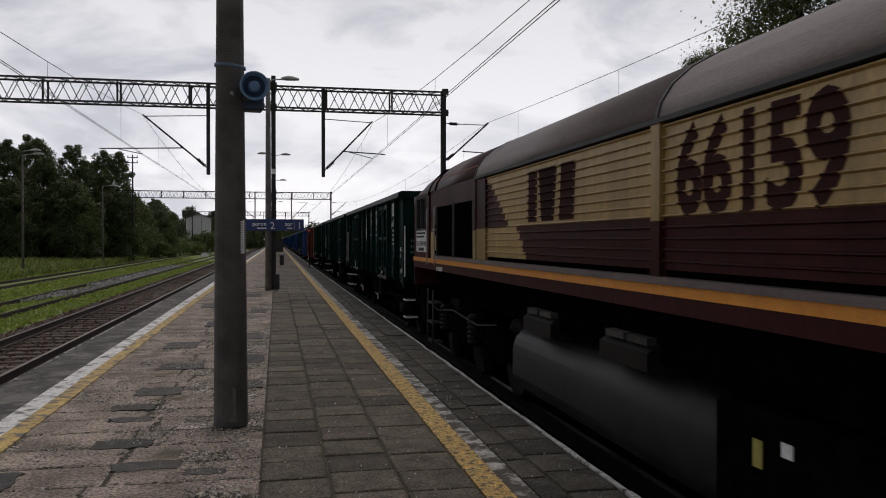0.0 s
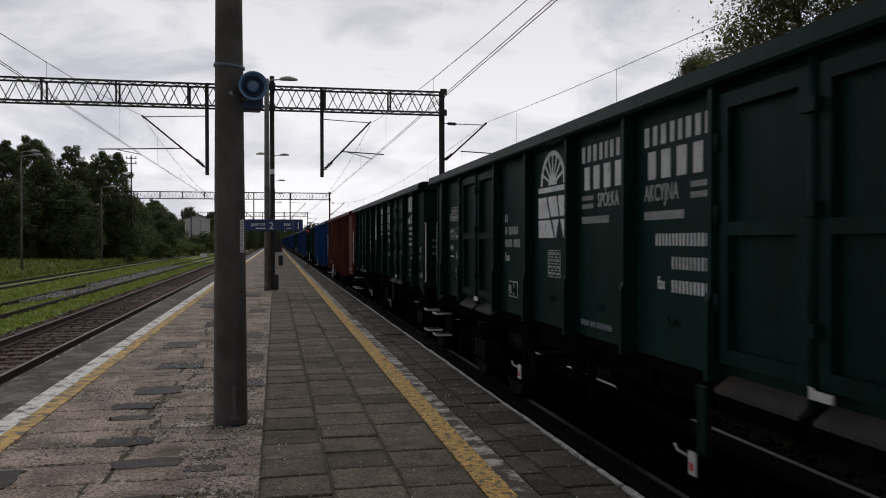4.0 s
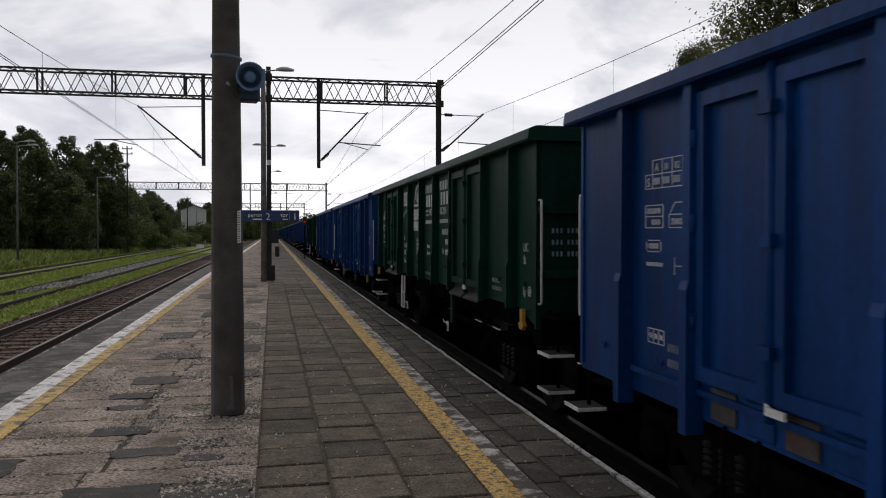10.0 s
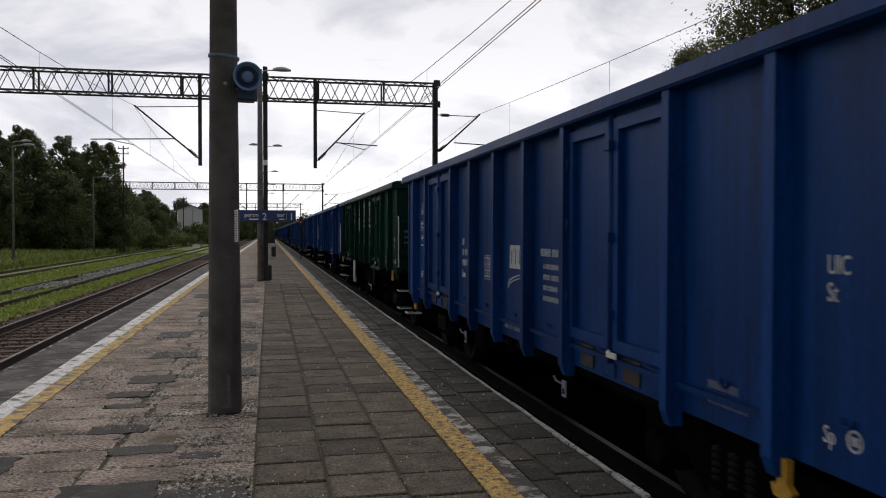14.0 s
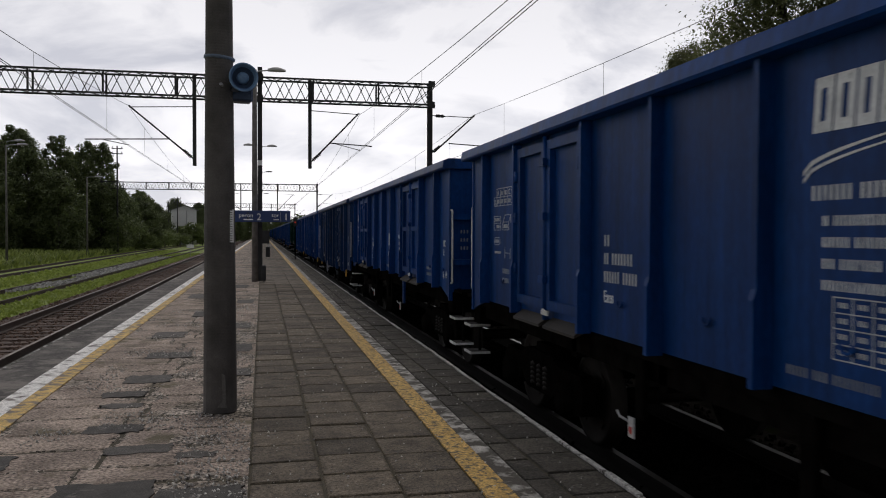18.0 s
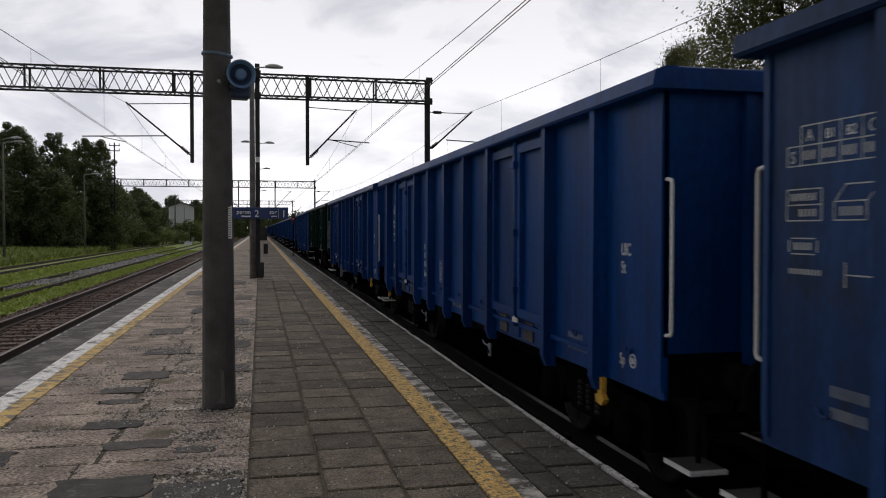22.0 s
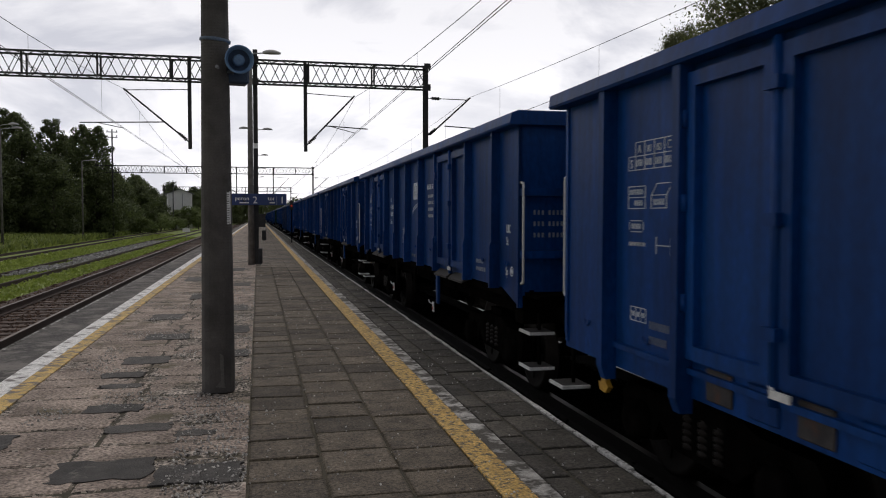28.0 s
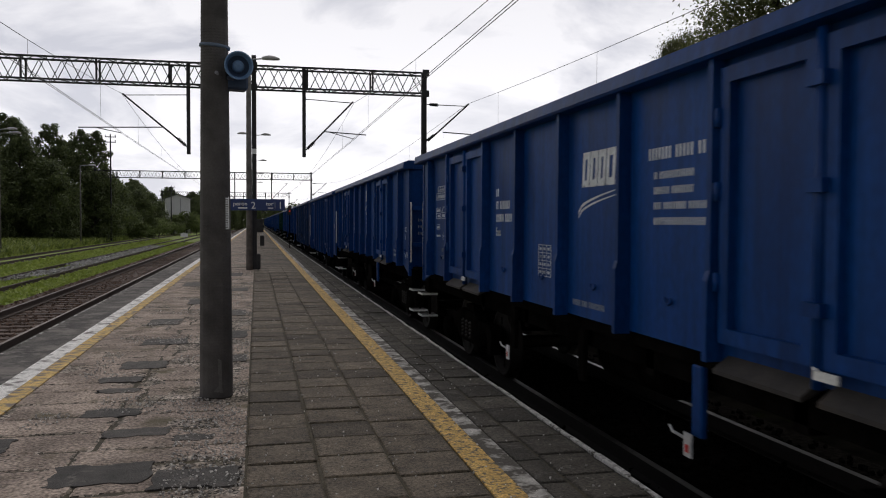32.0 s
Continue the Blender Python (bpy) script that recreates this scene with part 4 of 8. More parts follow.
copy_thing(g0, pose(0, GANTRY_Y - 64, 0))


def span_wires(x, z_c, z_m, twin, name, x2=None, slack=0.13):
    """Contact and messenger wires through all spans, with droppers; the messenger sags."""
    th = empty(name, "overhead contact wire with droppers above the track", "overhead wire", "overhead wires")
    x2 = x if x2 is None else x2
    knots = [GANTRY_Y + 64 * k for k in range(-1, 6)]
    for dx in ((-0.03, 0.03) if twin else (0,)):
        pts = []
        for i, k in enumerate(knots):
            pts.append(((x if i % 2 else x2) + dx, k, z_c))
        part("contact_wire", Tb(pts, 0.007, 5), M["wire"], th)
    for i, (a, b) in enumerate(zip(knots, knots[1:])):
        xa, xb = (x2, x) if i % 2 == 0 else (x, x2)
        pts = [(xa + (xb - xa) * u, a + (b - a) * u, z_m - 4 * (z_m - z_c - slack) * u * (1 - u)) for u in np.linspace(0, 1, 17)]
        part("messenger_wire", Tb(pts, 0.007, 5), M["wire"], th)
        if i < 4:
            for j in range(1, 9):
                u = (j - 0.5) / 8
                p = (xa + (xb - xa) * u, a + (b - a) * u)
                part("dropper", Tb([(*p, z_c), (*p, z_m - 4 * (z_m - z_c - slack) * u * (1 - u))], 0.004, 4), M["wire"], th)


span_wires(3.5, 4.74, 6.05, True, "train_track_wire", 3.42)
span_wires(-4.5, 4.74, 6.1, True, "left_track_wire", -4.4)
span_wires(7.8, 4.85, 6.17, False, "far_track_wire", 7.9, 0.56)

# ---------------------------------------------------------------- platform furniture


def concrete_pole(x, y):
    """Ribbed concrete pole, tapering, with the strap that holds the loudspeaker."""
    th = empty("concrete_pole", "dark ribbed concrete pole with a wire strap, standing on the platform", "pole")
    th.location = (x, y, 0)
    bm = bmesh.new()
    n = 640
    top = 9.0
    rings = []
    for i in range(n + 1):
        z = top * i / n
        r = 0.158 - 0.0085 * z
        if 0.42 < z:
            r += 0.0011 * (1 if i % 2 else -1)
        # rounded square section
        ring = []
        for k in range(20):
            a = 2 * math.pi * (k + 0.5) / 20
            c, s = math.cos(a), math.sin(a)
            q = (abs(c) ** 4 + abs(s) ** 4) ** -0.25
            q = 0.45 + 0.55 * q
            ring.append(bm.verts.new((c * q * r, s * q * r, z)))
        rings.append(ring)
    for a, b in zip(rings, rings[1:]):
        for k in range(20):
            bm.faces.new((a[k], a[(k + 1) % 20], b[(k + 1) % 20], b[k]))
    bm.faces.new(rings[0][::-1])
    bm.faces.new(rings[-1])
    part("shaft", bm, M["concrete"], th)
    bm = bmesh.new()
    lathe(bm, [(0.13, 0.0), (0.146, 0.005), (0.146, 0.03), (0.13, 0.035)], 20, pose(0, 0, 3.36, 2, 5))
    part("strap", bm, M["strap"], th, "pale blue metal strap")
    bm = bmesh.new()
    prism(bm, [(-0.02, 0.06), (0.07, 0.05), (0.06, 0.1), (0.055, 0.36), (0.02, 0.38), (0.03, 0.12)], "y", -0.163, -0.15)
    part("paint_smear", bm, M["wall"], th, "pale smear of old paint at the foot")
    bm = bmesh.new()
    for k in range(14):
        box(bm, 0.10, 0.122, -0.165, -0.15, 1.62 + k * 0.022, 1.634 + k * 0.022)
    box(bm, 0.124, 0.134, -0.165, -0.15, 1.62, 1.93)
    part("cable_clip", bm, M["letter"], th, "white plastic strip")
    return th


concrete_pole(-0.39, 8.2)


def loudspeaker(x, y, z):
    th = empty("loudspeaker", "blue horn loudspeaker strapped to the concrete pole", "loudspeaker")
    th.matrix_basis = pose(x, y, z, 90, 0, 8)
    bm = bmesh.new()
    lathe(bm, [(0.05, -0.2), (0.09, -0.16), (0.1, -0.05), (0.128, 0.03), (0.136, 0.035), (0.136, 0.048), (0.124, 0.05), (0.118, 0.04), (0.1, 0.0), (0.07, -0.05)], 28)
    part("horn", bm, M["speaker"], th)
    bm = bmesh.new()
    lathe(bm, [(0.117, 0.036), (0.108, 0.012), (0.085, -0.02), (0.06, -0.03)], 28, front=False)
    part("cone", bm, M["speaker_dark"], th)
    bm = bmesh.new()
    lathe(bm, [(0.058, -0.03), (0.056, 0.0), (0.05, 0.02), (0.03, 0.026), (0.004, 0.03)], 20)
    part("centre_cap", bm, M["speaker"], th, "paler round centre cap")
    part("driver_box", B(-0.1, 0.11, -0.2, -0.04, -0.3, -0.12, bev=0.02), M["speaker_dark"], th)
    part("bracket", Tb([(-0.03, -0.1, -0.12), (-0.16, -0.09, -0.12), (-0.2, -0.06, -0.05)], 0.018, 6), M["galv"], th)
    return th


loudspeaker(-0.165, 8.03, 3.17)


def lamp_head(parent, x0, x1, z):
    s = 1 if x1 > x0 else -1
    part("lamp_arm", Tb([(x0, 0, z - 0.12), (x0 + s * 0.15, 0, z - 0.02), (x1 - s * 0.4, 0, z + 0.02)], 0.025, 6), M["galv"], parent)
    bm = bmesh.new()
    n = 10
    rings = []
    for i in range(n + 1):
        u = i / n
        w = 0.13 * math.sin(math.pi * (0.12 + 0.8 * u)) + 0.02
        hgt = 0.1 * math.sin(math.pi * (0.1 + 0.85 * u)) + 0.02
        x = x1 - s * 0.5 + s * 0.62 * u
        rings.append([bm.verts.new((x, math.cos(a) * w, z + 0.02 + max(-0.03, math.sin(a) * hgt))) for a in [2 * math.pi * k / 10 for k in range(10)]])
    for a, b in zip(rings, rings[1:]):
        for k in range(10):
            bm.faces.new((a[k], a[(k + 1) % 10], b[(k + 1) % 10], b[k])).smooth = True
    bm.faces.new(rings[0][::-1])
    bm.faces.new(rings[-1])
    part("lamp_head", bm, M["lamp_grey"], parent)


def platform_lamp(x, y, h, double, foot=0.0, group="platform lamps"):
    th = empty("street_lamp", "slim platform lamp on a grey pole" if not double else "slim platform lamp with two arms", "street lamp", group)
    th.location = (x, y, foot)
    part("pole", Tb([(0, 0, 0), (0, 0, h * 0.5), (0, 0, h)], 0.115, 10, 0.08), M["lamp_pole"], th)
    lamp_head(th, 0, 0.95, h - 0.02)
    if double:
        lamp_head(th, 0, -0.95, h + 0.02)
    return th


platform_lamp(-0.24, 29.5, 7.42, False)
platform_lamp(-0.1, 55, 7.4, True)
platform_lamp(-0.1, 78, 7.4, False)
platform_lamp(-0.1, 99, 7.4, True)
platform_lamp(-0.1, 121, 7.4, False)


def station_sign(y):
    th = empty("platform_sign", "blue station sign with white platform and track numbers", "sign")
    th.location = (0, y, 0)
    part("board", B(-1.1, 0.98, -0.04, 0.04, 2.09, 2.49, bev=0.01), M["sign"], th)
    part("hanger", B(-0.5, -0.44, -0.05, 0.3, 2.2, 2.26), M["steel"], th)
    part("hanger", B(-0.5, -0.44, -0.05, 0.3, 2.36, 2.42), M["steel"], th)
    face = lambda x, z: pose(x, -0.045, z, 90)
    lettering("lettering", "peron", 0.2, M["letter"], th, face(-0.78, 2.26))
    lettering("lettering", "2", 0.34, M["letter"], th, face(-0.18, 2.155))
    lettering("lettering", "tor", 0.2, M["letter"], th, face(0.33, 2.26))
    lettering("lettering", "1", 0.34, M["letter"], th, face(0.74, 2.155))
    part("small_line", B(-0.62, -0.3, -0.047, -0.04, 2.155, 2.195), M["letter"], th, "line of small white print")
    part("small_line", B(0.4, 0.58, -0.047, -0.04, 2.155, 2.195), M["letter"], th, "line of small white print")
    part("divider", B(0.64, 0.648, -0.047, -0.04, 2.12, 2.42), M["letter"], th)


station_sign(29.2)

# ---------------------------------------------------------------- open freight wagons
HALF = 6.395            # half the body's length
SIDE = 1.35             # half width at the side sheets
PITCH = 14.04           # length over buffers


def side_text(body, size, y, z, parent, squeeze=0.8, material=None, x=-SIDE - 0.004, bold=0.0):
    return lettering("lettering", body, size, material or M["mark"], parent, pose(x, y, z, 90, 0, -90), squeeze, bold=bold)


def bars(parent, y, z, rows, height, gap, name="stencil_text", x=-SIDE, material=None, label="worn white stencilled print"):
    """Print that cannot be read: a bar for each word. rows: word lengths in metres."""
    bm = bmesh.new()
    for i, row in enumerate(rows):
        yy = y
        for w in row:
            n = max(1, round(w / (height * 0.6)))
            for k in range(n if w > 0 else 0):
                a = yy - w * k / n
                box(bm, x - 0.003, x, a - w / n * 0.44, a, z - i * (height + gap) - height, z - i * (height + gap))
            yy -= abs(w) + height * 0.55
    tagged(part(name, bm, material or M["mark"], parent, label), kind="stuff")


def frame_table(parent, y, z, w, h, cols, rows, x=-SIDE):
    """A stencilled load table: outline, lines and marks in its fields."""
    bm = bmesh.new()
    t = 0.006
    for i in range(cols + 1):
        box(bm, x - 0.004, x, y - w * i / cols - t, y - w * i / cols, z - h, z)
    for j in range(rows + 1):
        box(bm, x - 0.004, x, y - w - t, y, z - h * j / rows - t, z - h * j / rows)
    for i in range(cols):
        for j in range(rows):
            a, b = y - w * (i + 0.3) / cols, z - h * (j + 0.35) / rows
            for q in range(3):
                box(bm, x - 0.004, x, a - w * (0.17 * q + 0.09) / cols, a - w * 0.17 * q / cols, b - h * 0.35 / rows, b)
    tagged(part("load_table", bm, M["mark"], parent, "white stencilled load table"), kind="stuff")


def block_logo(parent, y, z, size, material=None, x=-SIDE):
    """The owner's mark: five heavy slanted blocks over a double swoosh."""
    bm = bmesh.new()
    s = size
    for c, wd in ((0.0, 0.5), (0.56, 0.5), (1.12, 0.48), (1.66, 0.56), (2.28, 0.46)):
        c0, c1, k = y - c * s, y - (c + wd) * s, 0.09 * s
        for p0, p1 in ((c0, c0 - 0.17 * s), (c1 + 0.17 * s, c1)):
            prism(bm, [(p0, z), (p1, z), (p1 - k, z + s), (p0 - k, z + s)], "x", x - 0.004, x)
        for q0, q1 in ((0.0, 0.2), (0.8, 1.0)):
            prism(bm, [(c0 - 0.16 * s - k * q0, z + q0 * s), (c1 + 0.16 * s - k * q0, z + q0 * s), (c1 + 0.16 * s - k * q1, z + q1 * s), (c0 - 0.16 * s - k * q1, z + q1 * s)], "x", x - 0.0037, x)
    n = 12
    for q, wd in ((0, 0.07), (0.13, 0.05)):
        up, lo = [], []
        for k in range(n + 1):
            u = k / n
            yy = y + 0.25 * s - 2.6 * s * u
            zz = z - 0.75 * s - q * s + 0.62 * s * math.sqrt(u)
            up.append((yy, zz + wd * s * (1 - u)))
            lo.append((yy, zz - 0.02 * s))
        for k in range(n):
            prism(bm, [up[k], up[k + 1], lo[k + 1], lo[k]], "x", x - 0.004, x)
    part("logo", bm, material or M["mark"], parent, "white block logo with a swoosh")


def mine_logo(parent, y, z, x=-SIDE):
    """Half wheel with spokes over a split trapezium."""
    bm = bmesh.new()
    s = 0.42
    y0, z0 = y, z
    n = 16
    for k in range(n):
        a, b = math.pi * k / n, math.pi * (k + 1) / n
        prism(bm, [(y - s * math.cos(a), z + s * math.sin(a)), (y - s * math.cos(b), z + s * math.sin(b)),
                   (y - s * 0.86 * math.cos(b), z + s * 0.86 * math.sin(b)), (y - s * 0.86 * math.cos(a), z + s * 0.86 * math.sin(a))], "x", x - 0.004, x)
    for k in range(1, 8):
        a = math.pi * k / 8
        c, q = math.cos(a), math.sin(a)
        d = (q * 0.016, -c * 0.016)
        prism(bm, [(y - s * 0.3 * c + d[0], z + s * 0.3 * q - d[1]), (y - s * 0.88 * c + d[0], z + s * 0.88 * q - d[1]),
                   (y - s * 0.88 * c - d[0], z + s * 0.88 * q + d[1]), (y - s * 0.3 * c - d[0], z + s * 0.3 * q + d[1])], "x", x - 0.004, x)
    prism(bm, [(y - 0.14, z), (y - 0.1, z + 0.1), (y, z + 0.14), (y + 0.1, z + 0.1), (y + 0.14, z)], "x", x - 0.004, x)
    box(bm, x - 0.004, x, y - 0.5, y + 0.5, z - 0.13, z - 0.03)
    prism(bm, [(y + 0.5, z - 0.22), (y + 0.22, z - 0.22), (y + 0.1, z - 0.62), (y + 0.5, z - 0.62)], "x", x - 0.004, x)
    prism(bm, [(y + 0.17, z - 0.22), (y - 0.13, z - 0.22), (y - 0.21, z - 0.6), (y + 0.05, z - 0.6)], "x", x - 0.004, x)
    prism(bm, [(y - 0.18, z - 0.22), (y - 0.5, z - 0.22), (y - 0.42, z - 0.6), (y - 0.26, z - 0.6)], "x", x - 0.004, x)
    prism(bm, [(y + 0.5, z - 0.66), (y + 0.08, z - 0.66), (y - 0.04, z - 1.0), (y + 0.5, z - 1.0)], "x", x - 0.004, x)
    prism(bm, [(y + 0.02, z - 0.66), (y - 0.2, z - 0.66), (y - 0.1, z - 1.0)], "x", x - 0.004, x)
    prism(bm, [(y - 0.26, z - 0.66), (y - 0.44, z - 0.66), (y - 0.36, z - 1.0)], "x", x - 0.004, x)
    for v in bm.verts:
        v.co.y, v.co.z = y0 + (v.co.y - y0) * 0.86, z0 + (v.co.z - z0) * (0.8 if v.co.z > z0 else 0.52)
    part("logo", bm, M["mark"], parent, "white half-wheel and trapezium logo")


WHEELSETS = []


def bogie(parent, y, fine=True):
    """Two-axle freight bogie: side frames, bolster, springs, axle boxes, wheelsets."""
    bm = bmesh.new()
    for s in (-1, 1):
        x0, x1 = sorted((s * 0.96, s * 1.1))
        prism(bm, [(-1.25, 0.62), (-1.15, 0.72), (-0.62, 0.72), (-0.4, 0.8), (0.4, 0.8), (0.62, 0.72), (1.15, 0.72), (1.25, 0.62), (1.2, 0.34),
                   (0.72, 0.34), (0.62, 0.52), (0.4, 0.36), (-0.4, 0.36), (-0.62, 0.52), (-0.72, 0.34), (-1.2, 0.34)], "x", x0, x1)
    box(bm, -1.05, 1.05, -0.22, 0.22, 0.5, 0.88)
    b = part("bogie", bm, M["under"], parent, "grimy two-axle bogie, shade put into its black colour")
    b.location.y = y
    for s in (-1, 1):
        for a in (-0.9, 0.9):
            bm = bmesh.new()
            lathe(bm, [(0.03, 0.0), (0.15, 0.0), (0.16, 0.05), (0.16, 0.16), (0.1, 0.18)], 12, pose(s * 1.04, a, 0.46, 0, 90 * s))
            part("axle_box", bm, M["under"], b)
        for a in (-0.2, 0.0, 0.2) if fine else ():
            bm = bmesh.new()
            coil = [(0.01, 0.0)] + [p for k in range(5) for p in ((0.07, k * 0.05), (0.07, k * 0.05 + 0.025), (0.05, k * 0.05 + 0.03), (0.05, k * 0.05 + 0.045))] + [(0.01, 0.25)]
            lathe(bm, coil, 8, pose(s * 1.06, a, 0.42))
            part("spring", bm, M["wheel"], b)
    for a in (-0.9, 0.9):
        bm = bmesh.new()
        for s in (-1, 1):
            lathe(bm, [(0.1, -0.09), (0.2, -0.06), (0.4, -0.05), (0.42, -0.065), (0.46, -0.065), (0.465, 0.04), (0.49, 0.05), (0.49, 0.072), (0.42, 0.075), (0.36, 0.03), (0.2, 0.03), (0.1, 0.07)],
                  24, pose(s * 0.78, 0, 0, 0, -90 * s))
            for k in range(4):
                q = math.pi * k / 2
                box(bm, *sorted((s * 0.835, s * 0.85)), 0.28 * math.cos(q) - 0.05, 0.28 * math.cos(q) + 0.05, 0.28 * math.sin(q) - 0.05, 0.28 * math.sin(q) + 0.05)
        tube(bm, [(-0.95, 0, 0), (0.95, 0, 0)], 0.085, 10)
        w = part("wheelset", bm, M["wheel"], b)
        w.matrix_parent_inverse = Matrix.Translation((0, a, 0.46))
    return b


def leaf_door(parent, y0, y1, z0, z1, style, col, s=-1):
    """One door leaf between y0 and y1 on side s."""
    xo = SIDE + 0.035
    f = 0.09

    def bx(bm, d, ya, yb, za, zb):
        box(bm, *sorted((s * (SIDE - 0.02), s * (SIDE + d))), ya, yb, za, zb)
    bm = bmesh.new()
    if style != "boss":
        ys = [y0, y0 + f, y1 - f, y1]
        zs = [z0, z0 + f, z1 - f, z1]
        if style == "mid":
            zm = (z0 + z1) / 2
            zs = [z0, z0 + f, zm - 0.04, zm + 0.04, z1 - f, z1]
        grid = [[bm.verts.new((s * (SIDE + 0.012), y, z)) for z in zs] for y in ys]
        cells = {(i, j): bm.faces.new((grid[i][j], grid[i + 1][j], grid[i + 1][j + 1], grid[i][j + 1])) for i in range(3) for j in range(len(zs) - 1)}
        out = bmesh.ops.extrude_face_region(bm, geom=[q for k, q in cells.items() if k[0] != 1 or k[1] % 2 == 0])
        for v in out["geom"]:
            if isinstance(v, bmesh.types.BMVert):
                v.co.x = s * (SIDE + 0.066)
    else:
        bx(bm, 0.012, y0, y1, z0, z1)
    if style == "boss":
        h = z1 - z0
        for za, zb in ((z0 + 0.06 * h, z0 + 0.33 * h), (z0 + 0.38 * h, z0 + 0.69 * h), (z0 + 0.74 * h, z0 + 0.96 * h)):
            rings = []
            for e, d in ((0.0, 0.012), (0.05, 0.045), (0.09, 0.045)):
                ring = []
                for cy, cz, a0 in ((y1 - 0.17, zb - 0.1, 0), (y0 + 0.17, zb - 0.1, 90), (y0 + 0.17, za + 0.1, 180), (y1 - 0.17, za + 0.1, 270)):
                    for k in range(4):
                        t = radians(a0 + 30 * k)
                        ring.append(bm.verts.new((s * (SIDE + d), cy + (0.1 - e) * math.cos(t), cz + (0.1 - e) * math.sin(t))))
                rings.append(ring)
            for p, q in zip(rings, rings[1:]):
                for k in range(16):
                    bm.faces.new((p[k], p[(k + 1) % 16], q[(k + 1) % 16], q[k]))
            bm.faces.new(rings[-1])
        bmesh.ops.recalc_face_normals(bm, faces=bm.faces)
    elif style == "cross":
        for p, q in (((y0 + f, z0 + 0.5), (y1 - f, z0 + (z1 - z0) * 0.62)), ((y1 - f, z0 + (z1 - z0) * 0.6), (y0 + f, z1 - 0.22))):
            prism(bm, [(p[0], p[1] - 0.06), (q[0], q[1] - 0.06), (q[0], q[1] + 0.06), (p[0], p[1] + 0.06)], "x", s * SIDE, s * (SIDE + 0.04))
    d = part("door", bm, M[col], parent, "hinged side door leaf")
    return d


